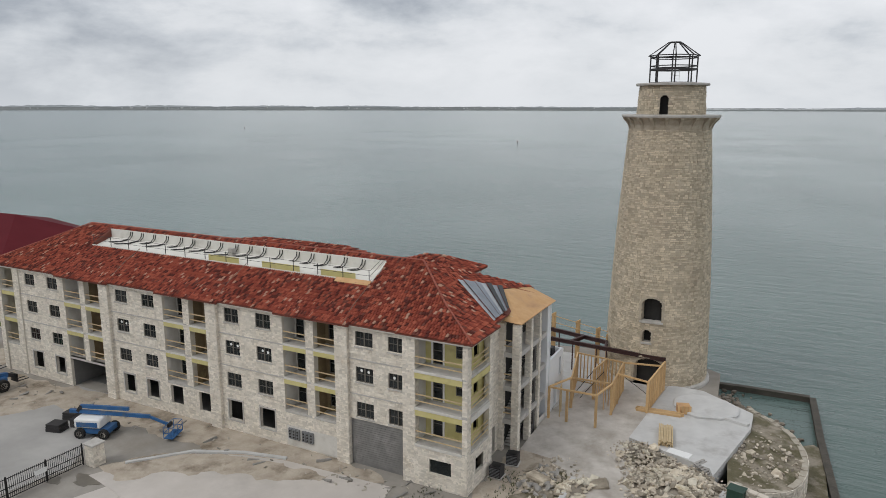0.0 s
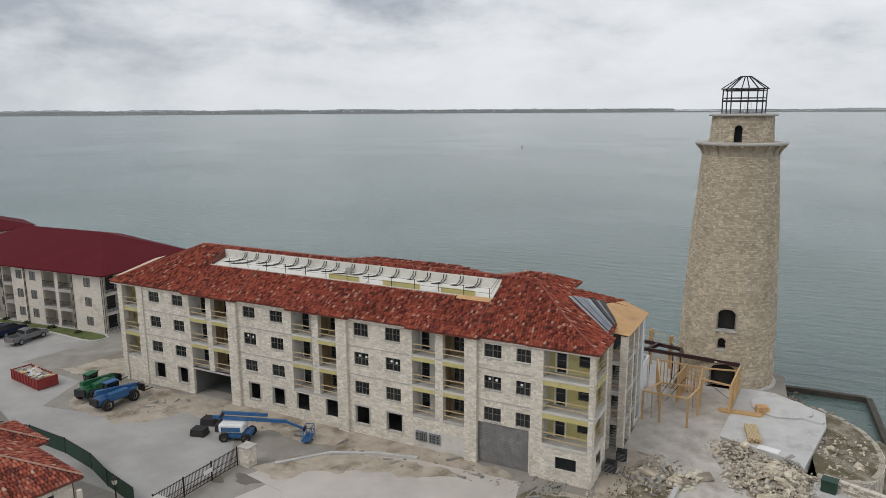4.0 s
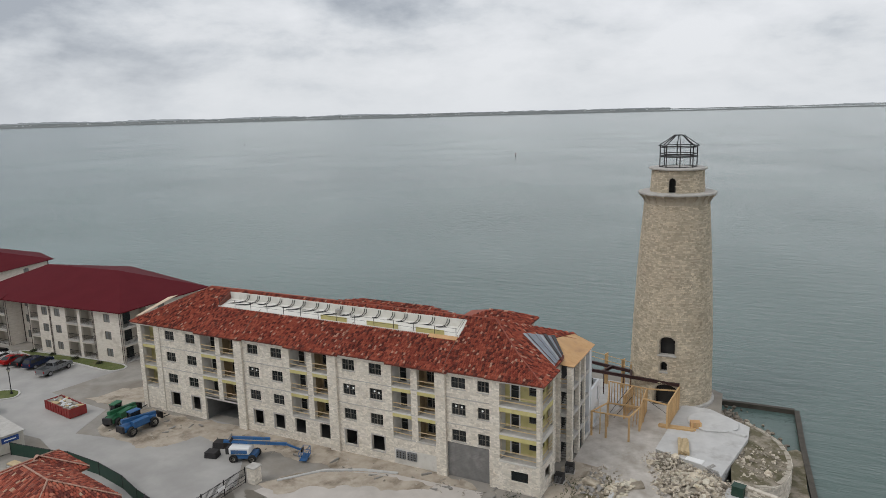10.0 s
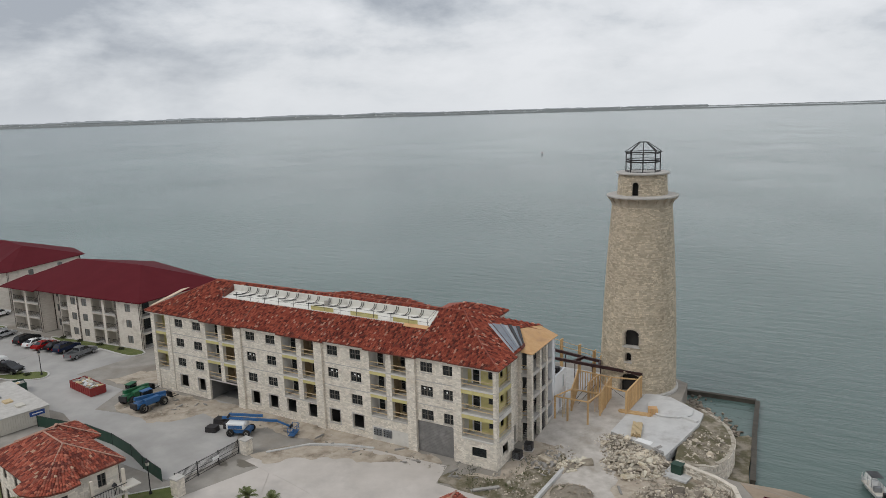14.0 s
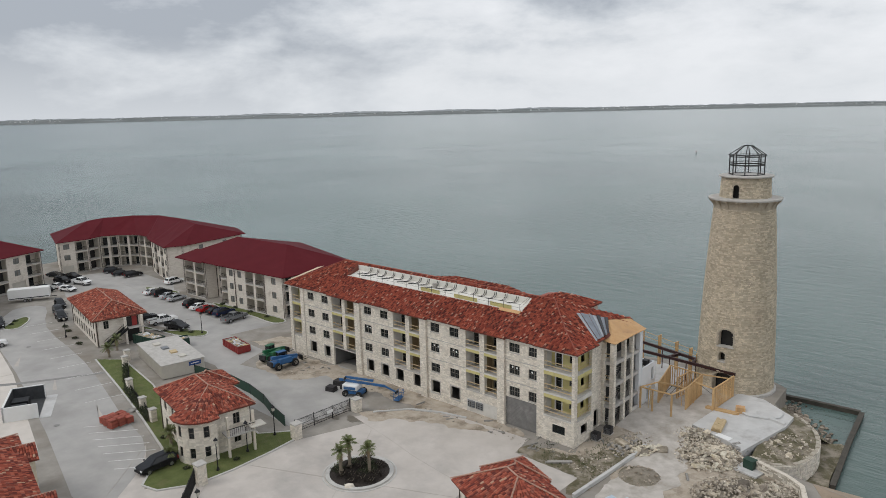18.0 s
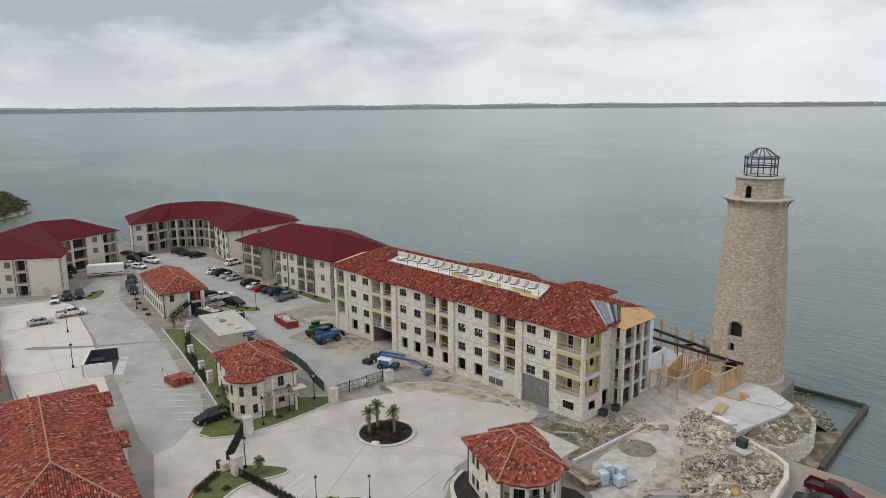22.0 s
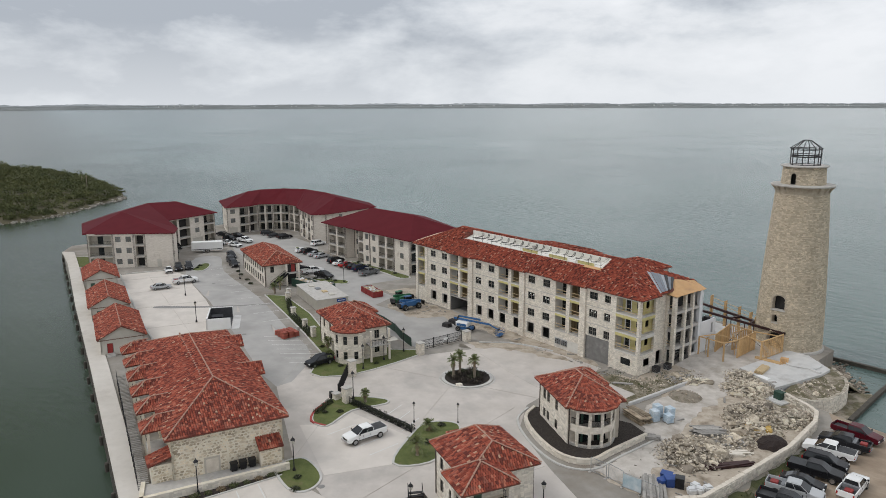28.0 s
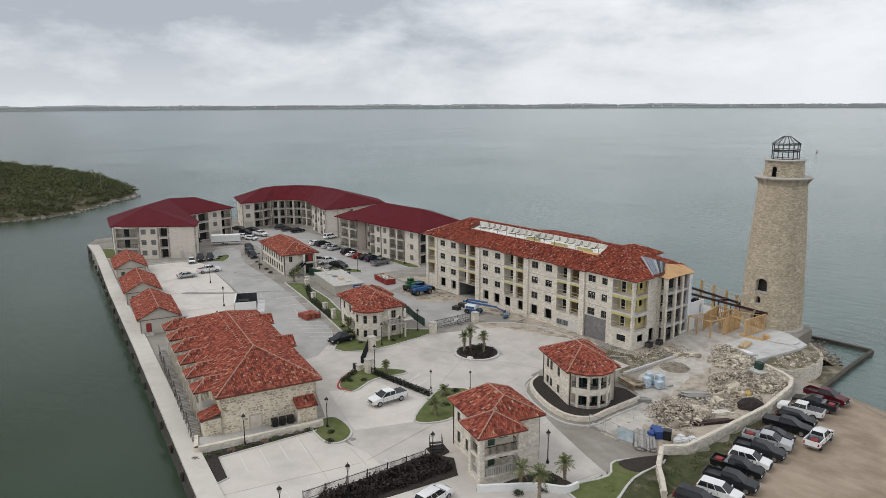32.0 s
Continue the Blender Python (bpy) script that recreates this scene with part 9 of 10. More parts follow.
# ---- rubble, stacks and the boundary wall ----
for nm, lab, x, y, rx, ry, hg, n, sz, ms, rot in (
        ("rubble_pile", "heap of pale quarry stone and broken slabs", 18.2, .2, 3.6, 4.8, 1.7, 215, (.2, .5), ["rubble_ob", "rubble_ob", "riprap_ob"], -10),
        ("rubble_pile", "low spread of white demolition stone", 12.6, 8.6, 3.6, 3.6, 1.0, 205, (.2, .5), ["rubble_ob", "cream_ob"], 10),
        ("rubble_pile", "mixed heap of tan stone and rubble", 20.3, -4.6, 3.0, 3.6, 1.6, 150, (.22, .55), ["rubble_ob", "rubble_ob", "cream_ob"], 0),
        ("rubble_pile", "heap of broken stone slabs beside the haul road", 18.6, -16.2, 3.6, 4.6, 1.8, 215, (.2, .5), ["rubble_ob", "rubble_ob", "riprap_ob"], 15),
        ("rubble_pile", "fan of cream quarry stones by the inner wall", 21.6, 2.6, 2.4, 3.6, 1.0, 135, (.14, .34), ["cream_ob", "rubble_ob"], 15),
        ("rubble_pile", "rubble and offcuts below the slab edge", 19.6, -10.3, 2.0, 3.0, .9, 70, (.2, .5), ["rubble_ob", "grey_wood"], 0)):
    pile(nm, lab, x, y, rx, ry, hg, n, sz, ms, int(x * 7 + y * 3), rot=rot)
pile("rubble_pile", "white rubble tipped against the slab edge", 9.2, 12.6, 2.6, 2.4, .95, 110, (.15, .42), ["rubble_ob", "cream_ob"], 91)
pile("gravel_pile", "cone of tan gravel at the haul road", 7.9, -1.4, 2.6, 2.6, 1.35, 130, (.05, .14), ["soil", "rubble"], 77, blocks=False, cat="gravel pile")
pile("gravel_pile", "spread heap of tan gravel", 21.6, 6.0, 2.2, 1.6, .8, 110, (.06, .15), ["soil", "rubble"], 79, blocks=False, cat="gravel pile")
pile("rubble_pile", "scattered stone and beam scraps beside the hotel", 2.6, 4.6, 1.6, 2.6, .4, 80, (.12, .4), ["rubble_ob", "grey_wood"], 81)
pile("rubble_pile", "line of loose wall stone along the kerb", 5.6, 4.6, 1.0, 2.6, .7, 80, (.15, .4), ["rubble_ob", "cream_ob"], 83, rot=-25)
# dark topsoil heap
ts = thing("topsoil_heap", pose(23.6, -6.0, 0), "dark brown topsoil heap by the wall", "soil heap")
bm = bmesh.new()
lathe(bm, [(2.0, -.02), (1.6, .5), (.9, .95), (.3, 1.15)], 26)
for v in bm.verts:
    k = 1 + .22 * noise.noise((v.co.x * 1.1, v.co.y * 1.1, v.co.z))
    v.co = Vector((v.co.x * k * .95, v.co.y * k * 1.15, v.co.z * k))
part("heap", bm, "blacksoil", ts)


def stack(name, label, x, y, rot, L, W, H, n, material, cat, z=0.0, jitter=.12, seed=1):
    """A stack of long pieces, each an object on a shared mesh."""
    rk = random.Random(seed)
    t = thing(name, pose(x, y, z, 0, 0, rot), label, cat)
    rows = max(1, int(round(H / .14)))
    per = max(1, n // rows)
    src = None
    for r in range(rows):
        for k in range(per):
            m = Matrix.Translation((rk.uniform(-jitter, jitter) * 3, -W / 2 + W * (k + .5) / per + rk.uniform(-.02, .02), .08 + r * H / rows)) @ Matrix.Rotation(rk.uniform(-jitter, jitter) * .35, 4, 'Z')
            if src is None:
                src = part("board", cube(-L / 2, -W / per * .46, -.055, L / 2, W / per * .46, .055), material, t, "", m)
            else:
                linked("board", src, t, m)
    return t


stack("plank_stack", "weathered grey boards stacked loosely", 17.0, -10.0, 52, 3.4, 2.6, .9, 48, "grey_wood", "planks", jitter=.2, seed=3)
stack("plank_stack", "grey timber planks laid on the ground", 20.6, -27.3, -52, 5.2, 2.6, .5, 30, "grey_wood", "planks", jitter=.12, seed=4)
stack("plank_stack", "old planks beside the pallets", 12.3, -17.2, 35, 3.0, 1.2, .5, 18, "grey_wood", "planks", seed=5)
stack("timber_stack", "stack of tan timber and sacks", 7.9, -13.2, -15, 3.6, 2.2, 1.0, 40, "old_timber", "timber", seed=6, jitter=.2)
stack("steel_beam_stack", "dark steel beams lying by the wall", 23.2, -15.4, 62, 6.0, 1.0, .4, 9, "rust", "beams", jitter=.2, seed=7)
stack("tile_stack", "pale roof boards lying in the rubble", 22.0, -12.2, 50, 3.0, 1.4, .4, 12, "stone_pc", "boards", jitter=.3, seed=8)
stack("plank_stack", "weathered beams on the weedy strip", -1.2, -4.8, 40, 3.0, .5, .25, 3, "grey_wood", "planks", seed=9)
# pallets of wrapped goods
for k, (x, y, hg) in enumerate(((9.4, -10.6, 1.9), (10.7, -9.6, 1.6), (9.9, -12.0, 1.7), (11.4, -10.9, 1.2))):
    t = thing("wrapped_pallet", pose(x, y, 0, 0, 0, -18), "pallet of goods in blue and white wrap", "pallet", "wrapped pallets")
    part("pallet_base", cube(-.6, -.55, .02, .6, .55, .14), "grey_wood", t)
    for r in range(int(hg / .22)):
        for c in range(2):
            bm = cube(-.58 + c * .59, -.53, .15 + r * .22, -.01 + c * .59, .53, .36 + r * .22)
            bmesh.ops.bevel(bm, geom=bm.edges[:], offset=.05, segments=1, affect='EDGES')
            part("wrapped_bag", bm, "bluewrap", t)
for k, (x, y, s) in enumerate(((20.2, -24.3, 1.0), (21.2, -24.9, 1.1), (20.6, -25.6, .9))):
    t = thing("plastic_tote", pose(x, y, 0, 0, 0, 20 + 30 * k), "dark blue plastic tote with lid", "tote", "plastic totes")
    bm = bmesh.new()
    v = box(bm, -.62 * s, -.5 * s, .0, .62 * s, .5 * s, .95 * s)
    for q in v[:4]:
        q.co.x *= .86
        q.co.y *= .86
    part("tote_body", bm, "bluetarp", t)
    part("tote_lid", cube(-.66 * s, -.54 * s, .955 * s, .66 * s, .54 * s, 1.02 * s), "bluetarp", t)
t = thing("waste_bin", pose(22.1, -24.5, 0, 0, 0, 30), "black wheeled waste bin in the yard", "bin", "waste bins")
part("bin_body", cube(-.5, -.45, .1, .5, .45, 1.3), "black", t)
part("bin_lid", cube(-.54, -.5, 1.31, .54, .5, 1.38), "felt", t)
for k, (x, y) in enumerate(((23.4, -23.4), (24.2, -23.8), (23.7, -24.6), (24.6, -22.7))):
    t = tagged(obj("white_sack", cube(-.5, -.5, 0, .5, .5, .8), "whitebag", m=pose(x, y, 0, 0, 0, 22 * k)), "bulky white woven sack by the wall", "sack", "white sacks")
    b = bmesh.new()
    b.from_mesh(t.data)
    bmesh.ops.bevel(b, geom=b.edges[:], offset=.16, segments=2, affect='EDGES')
    b.to_mesh(t.data)
    b.free()
for k, (x, y, a) in enumerate(((21.0, -5.6, 10), (20.0, -4.6, 60), (21.9, -3.9, 120))):
    t = tagged(obj("yellow_stone_block", cube(-.8, -.5, .35, .8, .5, 1.15), "yellowst", m=pose(x, y, 0, 0, 0, a)), "tan wrapped stone block on the rubble", "stone block", "stone blocks")
    b = bmesh.new()
    b.from_mesh(t.data)
    bmesh.ops.bevel(b, geom=b.edges[:], offset=.2, segments=1, affect='EDGES')
    b.to_mesh(t.data)
    b.free()
# green utility box with a pale pad
t = thing("utility_box", pose(17.3, 8.4, 0, 0, 0, -12), "dark green utility cabinet on a pale pad", "cabinet")
part("pad", cube(-1.3, -1.6, .05, 1.7, 1.0, .25), "slabc", t)
part("cabinet_body", cube(-.6, -.5, .25, .6, .5, 1.3), "dkgreen", t)
part("cabinet_lid", cube(-.65, -.55, 1.3, .65, .55, 1.37), "dkgreen", t)
for k, (x, y, a) in enumerate(((-.8, 3.7, 0), (-.4, 6.3, 8))):
    t = thing("condenser_unit", pose(x, y, .02, 0, 0, a), "dark air conditioning unit beside the hotel", "air conditioner", "condenser units")
    part("unit_case", cube(-.5, -.5, .1, .5, .5, 1.0), "steel", t)
    part("unit_base", cube(-.6, -.6, 0, .6, .6, .1), "cast", t)
    for j in range(6):
        part("louvre", cube(-.46, -.53, .2 + j * .13, .46, -.5, .24 + j * .13), "greymetal", t)
    bm = bmesh.new()
    lathe(bm, [(.4, 1.0), (.4, 1.05), (.1, 1.07)], 14)
    part("fan_guard", bm, "black", t)

# boundary wall of rubble stone round the yard
bw = tagged(new("boundary_wall"), "low pale rubble stone wall between yard and sand lot", "wall")
BW = [(30.6, -37.2), (28.6, -34.8), (26.6, -32.6), (24.3, -28.6), (26.1, -26), (26.3, -20), (26.5, -6.9), (25.2, 2.9), (23.9, 6.2), (21.9, 7.6), (18.9, 8.7), (16.9, 9.5)]
for p, q in zip(BW, BW[1:]):
    wall(bw, "wall_segment", p, q, -.4, 1.15, .5, [], "oldwall")
    facing(bw, p, q, -.2, 1.15, [], "stone_pc", rows=(.16, .34), lens=(.25, .7), proud=(.02, .09))
    facing(bw, (q[0] - .45 * (q[1] - p[1]) / math.dist(p, q), q[1] + .45 * (q[0] - p[0]) / math.dist(p, q)), (p[0] - .45 * (q[1] - p[1]) / math.dist(p, q), p[1] + .45 * (q[0] - p[0]) / math.dist(p, q)), 0, 1.15, [], "stone_pc", rows=(.16, .34), lens=(.25, .7), proud=(.02, .09))
    d, n, L = frame_of(p, q)
    k = max(1, int(L / .7))
    for j in range(k):
        a = Vector((*p, 0)) + d * (L * j / k + .02) - n * .25
        b = Vector((*p, 0)) + d * (L * (j + 1) / k - .02) - n * .25
        bar("coping_stone", bw, (a.x, a.y, 1.2), (b.x, b.y, 1.2 + .02 * math.sin(j * 2.3)), .52, "stone2", .1)
# low kerb wall of the site strip
kerb([(4.5, -10.4), (4.9, -3.9), (5.25, 3.0), (5.15, 5.8)], "slabc", w=.4, z1=.45, label="low concrete kerb wall along the haul road")
kerb([(-30, -9.2), (-26.4, -5.0), (-22.3, -3.1), (-18.2, -2.15)], "slabc", w=.35, z1=.18, label="raw pale concrete kerb in front of the hotel")
# scattered stones and scraps on the bare soil
rk = random.Random(99)
for mats, n0, sz, lab in (("rubble", 220, (.05, .2), "scattered small stones on bare soil"), ("grey_wood", 60, (.1, .35), "scattered wood scraps on bare soil")):
    src = block_meshes(4, 500)
    bm = bmesh.new()
    for k in range(n0):
        zone = rk.choice(((-46, -14, -4.2, -.6), (-60, -49, -8, -1), (-3, 5, -5, 5), (11, 25, -24, 8), (-13, -2, -4, -.5), (13, 24, -28, -16)))
        x, y, s = rk.uniform(*zone[:2]), rk.uniform(*zone[2:]), rk.uniform(*sz)
        mx = Matrix.Translation((x, y, .03 + s * .2)) @ Euler((rk.uniform(-.3, .3), rk.uniform(-.3, .3), rk.uniform(0, 6))).to_matrix().to_4x4() @ Matrix.Diagonal((s * (2 if mats == "grey_wood" else 1), s * .6, s, 1))
        i0 = len(bm.verts)
        bm.from_mesh(rk.choice(src))
        bm.verts.ensure_lookup_table()
        for v in bm.verts[i0:]:
            v.co = mx @ v.co
    tagged(obj("loose_debris", bm, mats), lab, "debris", kind="stuff")

# fine broken stone between the large pieces of the heaps, on the terrace and by the hotel corner
M["chips"] = mat("stone_chips", (0.30, 0.258, 0.20), (0.60, 0.54, 0.455), 1.1, 0.93, rnd=0.42, island=True)
rk = random.Random(123)
V, Fc = [], []
for cx, cy, rx, ry, hg, n0 in ((18.2, .2, 4.6, 5.6, 1.5, 650), (12.6, 8.6, 4.4, 4.6, .9, 520), (20.3, -4.6, 3.8, 4.4, 1.4, 450), (18.6, -16.2, 4.4, 5.6, 1.6, 600), (21.6, 2.6, 3.0, 4.4, .9, 400), (19.6, -10.3, 3.4, 4.2, .8, 450), (9.2, 12.6, 3.4, 3.2, .8, 320), (18.8, 17.4, 3.0, 5.6, .36, 170), (3.4, 5.4, 2.6, 4.0, .1, 190), (1.2, -2.2, 3.6, 3.0, .04, 120)):
    for k in range(n0):
        a, q = rk.uniform(0, 6.283), math.sqrt(rk.random())
        x, y = cx + rx * q * math.cos(a), cy + ry * q * math.sin(a)
        sz = rk.uniform(.03, .12) * (1.6 if k % 9 == 0 else 1)
        mx = Matrix.Translation((x, y, .06 + hg * (1 - q * q) * rk.uniform(.75, 1.05))) @ Euler((rk.uniform(-.8, .8), rk.uniform(-.8, .8), rk.uniform(0, 6))).to_matrix().to_4x4() @ Matrix.Diagonal((sz * 1.5, sz, sz * rk.uniform(.4, .9), 1))
        i0 = len(V)
        V += [tuple(mx @ Vector((sx * rk.uniform(.6, 1), sy * rk.uniform(.6, 1), sv * rk.uniform(.6, 1)))) for sx in (-1, 1) for sy in (-1, 1) for sv in (-1, 1)]
        Fc += [tuple(i0 + j for j in f) for f in ((0, 1, 3, 2), (4, 6, 7, 5), (0, 4, 5, 1), (2, 3, 7, 6), (0, 2, 6, 4), (1, 5, 7, 3))]
tagged(mesh_obj("broken_stone", V, Fc, "chips"), "fine pale and tan broken stone between the heaps", "rubble", kind="stuff")

# ---- building machines, containers and stores ----
def big_wheel(t, x, y, r, w=.4):
    bm = bmesh.new()
    lathe(bm, [(r * .55, -w / 2), (r * .93, -w / 2), (r, -w * .3), (r, w * .3), (r * .93, w / 2), (r * .55, w / 2)], 18)
    s = 1 if y > 0 else -1
    ob = part("wheel", bm, "rubber", t, "", Matrix.Translation((x, y, r)) @ Matrix.Rotation(radians(-90 * s), 4, 'X'))
    bm = bmesh.new()
    lathe(bm, [(r * .15, w * .4), (r * .35, w * .42), (r * .56, w * .5)], 12)
    part("rim", bm, "cream", ob)


def telehandler(label, m, paint):
    t = thing("telehandler", m, label, "telehandler", "telehandlers")
    bm = cube(-2.6, -.75, .75, 2.3, .75, 1.5)
    bmesh.ops.bevel(bm, geom=bm.edges[:], offset=.1, segments=1, affect='EDGES')
    part("chassis", bm, paint, t)
    for x in (-1.7, 1.6):
        for y in (-.95, .95):
            big_wheel(t, x, y, .68, .45)
    part("engine_cover", cube(-1.5, -1.2, 1.1, .9, -.4, 1.9), paint, t)
    cab = part("cab", cube(-.8, .35, 1.4, .7, 1.2, 1.75), paint, t)
    for x in (-.75, .65):
        for y in (.4, 1.15):
            bar("cab_post", cab, (x, y, 1.7), (x, y, 2.6), .08, "black")
    part("cab_roof", cube(-.85, .3, 2.6, .75, 1.25, 2.7), paint, cab)
    part("cab_glass", cube(-.7, .45, 1.75, .6, 1.1, 2.6), "carglass", cab)
    bar("boom", t, (-2.5, -.05, 2.2), (2.6, -.05, 1.5), .42, paint, .5)
    bar("inner_boom", t, (2.5, -.05, 1.52), (3.3, -.05, 1.15), .3, "steel", .36)
    part("fork_carriage", cube(3.25, -.6, .5, 3.4, .6, 1.4), "black", t)
    for y in (-.4, .4):
        part("fork", cube(3.4, y - .07, .5, 4.6, y + .07, .57), "black", t)
    bar("lift_cylinder", t, (-.6, -.05, 1.3), (.9, -.05, 1.6), .16, "chrome")
    part("counterweight", cube(-2.9, -.7, .8, -2.6, .7, 1.6), "steel", t)
    return t


telehandler("green telehandler with lowered boom on the forecourt", pose(-60.4, -5.2, 0, 0, 0, 101), "green")
telehandler("blue telehandler with lowered boom on the forecourt", pose(-55.9, -6.2, 0, 0, 0, 86), "blue")

# articulated boom lift, folded low
bl = thing("boom_lift", pose(-37.0, -6.6, 0, 0, 0, 22), "blue articulated boom lift with lowered arm", "boom lift")
part("chassis", cube(-1.5, -.8, .45, 1.5, .8, .95), "blue", bl)
for x in (-1.15, 1.15):
    for y in (-.95, .95):
        big_wheel(bl, x, y, .5, .36)
bm = cube(-1.7, -.95, 1.0, .9, .95, 1.9)
bmesh.ops.bevel(bm, geom=bm.edges[:], offset=.12, segments=1, affect='EDGES')
part("turntable", bm, "white", bl)
part("counterweight", cube(-2.1, -.85, 1.0, -1.68, .85, 1.8), "steel", bl)
part("side_panel", cube(-1.4, -.98, 1.15, .6, -.94, 1.6), "blue", bl, "blue stripe panel")
bar("lower_arm", bl, (-2.6, .1, 2.25), (5.2, .1, 2.0), .26, "blue", .32)
bar("upper_arm", bl, (-1.5, .1, 2.75), (3.2, .1, 2.65), .26, "blue", .32)
bar("arm_link", bl, (-1.8, .1, 2.2), (-1.4, .1, 2.8), .3, "steel")
bar("jib", bl, (5.1, .1, 2.0), (6.9, .1, 1.3), .2, "blue")
bk = part("basket", cube(6.9, -.9, .3, 7.8, 1.1, .38), "blue", bl)
for x in (6.92, 7.78):
    for y in (-.88, .1, 1.08):
        bar("basket_post", bk, (x, y, .3), (x, y, 1.4), .05, "blue")
for z in (.85, 1.4):
    for p, q in (((6.92, -.88), (7.78, -.88)), ((7.78, -.88), (7.78, 1.08)), ((7.78, 1.08), (6.92, 1.08)), ((6.92, 1.08), (6.92, -.88))):
        bar("basket_rail", bk, (*p, z), (*q, z), .05, "blue")
part("control_box", cube(6.95, -.2, 1.1, 7.15, .5, 1.4), "black", bk)
for x, y in ((-41.2, -7.8), (-42.2, -5.4)):
    t = thing("counterweight_stack", pose(x, y, 0, 0, 0, 15), "low dark metal boxes on the forecourt", "weights", "weight boxes")
    for j in range(3):
        part("weight_plate", cube(-.8 + .04 * j, -.6, .02 + .26 * j, .8 - .05 * j, .6, .26 + .26 * j), "steel", t)


def skip_bin(label, m, L, W, H, material, debris, seed):
    t = thing("open_skip", m, label, "skip", "open skips")
    for b in ((-L / 2, -W / 2, .15, L / 2, -W / 2 + .08, H), (-L / 2, W / 2 - .08, .15, L / 2, W / 2, H), (-L / 2, -W / 2 + .08, .15, -L / 2 + .08, W / 2 - .08, H), (L / 2 - .08, -W / 2 + .08, .15, L / 2, W / 2 - .08, H)):
        part("side_panel", cube(*b), material, t)
    part("skip_floor", cube(-L / 2, -W / 2, .08, L / 2, W / 2, .15), material, t)
    k = int(L / .7)
    for j in range(k + 1):
        x = -L / 2 + L * j / k
        for y in (-W / 2 - .07, W / 2):
            part("side_rib", cube(x - .05, y, .15, x + .05, y + .07, H + .02), material, t)
    rk = random.Random(seed)
    bm = bmesh.new()
    n = 10
    gr = [[bm.verts.new((-L / 2 + .1 + (L - .2) * i / n, -W / 2 + .1 + (W - .2) * j / n, H - .35 + .3 * rk.random())) for j in range(n + 1)] for i in range(n + 1)]
    for i in range(n):
        for j in range(n):
            bm.faces.new((gr[i][j], gr[i + 1][j], gr[i + 1][j + 1], gr[i][j + 1]))
    part("debris_fill", bm, debris, t)
    src = block_meshes(3, seed)
    for q, me in enumerate(src):
        me.materials.append(M[("rubble", "lumber", "whitebag")[q]])
    for q in range(26):
        ob = new("debris_piece", rk.choice(src))
        ob.parent = t
        ob.matrix_basis = Matrix.Translation((rk.uniform(-L / 2 + .5, L / 2 - .5), rk.uniform(-W / 2 + .4, W / 2 - .4), H - .1)) @ Euler((rk.uniform(-.5, .5), rk.uniform(-.5, .5), rk.uniform(0, 6))).to_matrix().to_4x4() @ Matrix.Scale(rk.uniform(.15, .5), 4)
    return t


skip_bin("red open steel skip full of debris", pose(-70.9, -6.2, 0, 0, 0, -8), 6.6, 2.4, 1.4, "redbin", "rubble", 5)
skip_bin("dark green open skip with timber waste", pose(-81.4, -13.6, 0, 0, 0, 70), 6.2, 2.4, 1.7, "dkgreen", "grey_wood", 6)
skip_bin("dark green steel skip by the house", pose(-86.6, -15.4, 0, 0, 0, 10), 6.4, 2.4, 1.9, "dkgreen", "soil", 7)

# site office container
t = thing("site_container", pose(-73.4, -18.0, 0, 0, 0, -11), "large white site store with low walls and flat roof", "container")
part("container_body", cube(-7.6, -3.4, .1, 7.6, 3.6, 2.4), "cream", t)
part("container_roof", cube(-7.75, -3.55, 2.4, 7.75, 3.75, 2.52), "cast", t)
for j in range(50):
    part("wall_rib", cube(-7.5 + j * .306, -3.45, .15, -7.4 + j * .306, -3.4, 2.36), "cream", t)
for j in range(22):
    part("wall_rib", cube(7.6, -3.3 + j * .31, .15, 7.65, -3.2 + j * .31, 2.36), "cream", t)
part("blue_sign", cube(7.66, 1.0, 1.5, 7.7, 3.0, 2.2), "bluetarp", t, "blue sign board with white bar")
part("sign_bar", cube(7.7, 1.3, 1.78, 7.715, 2.7, 1.92), "white", t)
for k in range(4):
    part("roof_clutter", cube(-5 + 3 * k, -1.5 + k * .6, 2.52, -3.6 + 3 * k, -.4 + k * .6, 2.75), ("cream", "greymetal", "lumber", "cream")[k], t)

# clay tile pallets in the service road
tp = random.Random(8)
for k in range(9):
    x, y = -57.2 + 1.25 * (k % 3), -36.2 + 1.15 * (k // 3)
    t = thing("tile_pallet", pose(x, y, 0, 0, 0, 12), "pallet stacked with red clay roof tiles", "pallet", "tile pallets")
    part("pallet_base", cube(-.55, -.5, .02, .55, .5, .14), "grey_wood", t)
    for r in range(tp.choice((3, 4, 4))):
        for c in range(4):
            part("tile_pack", cube(-.54 + c * .27, -.48, .15 + r * .3, -.29 + c * .27, .48, .43 + r * .3), "brick", t)
t = thing("timber_offcuts", pose(-58.6, -31.8, 0, 0, 0, 30), "small heap of grey timber offcuts", "timber")
for k in range(8):
    bar("offcut", t, (-.6, -.5 + .15 * k, .1 + .05 * (k % 3)), (.7, -.6 + .17 * k, .12 + .1 * (k % 2)), .14, "grey_wood")

# waste enclosure open to the drive
t = thing("waste_enclosure", pose(-69.0, -45.8, 0, 0, 0, 154.5), "white block waste enclosure with dark interior", "enclosure")
for p, q in (((0, 0), (0, -4.6)), ((8.4, -4.6), (8.4, 0)), ((8.4, 0), (0, 0))):
    wall(t, "enclosure_wall", p, q, 0, 2.2, .25, [], "white")
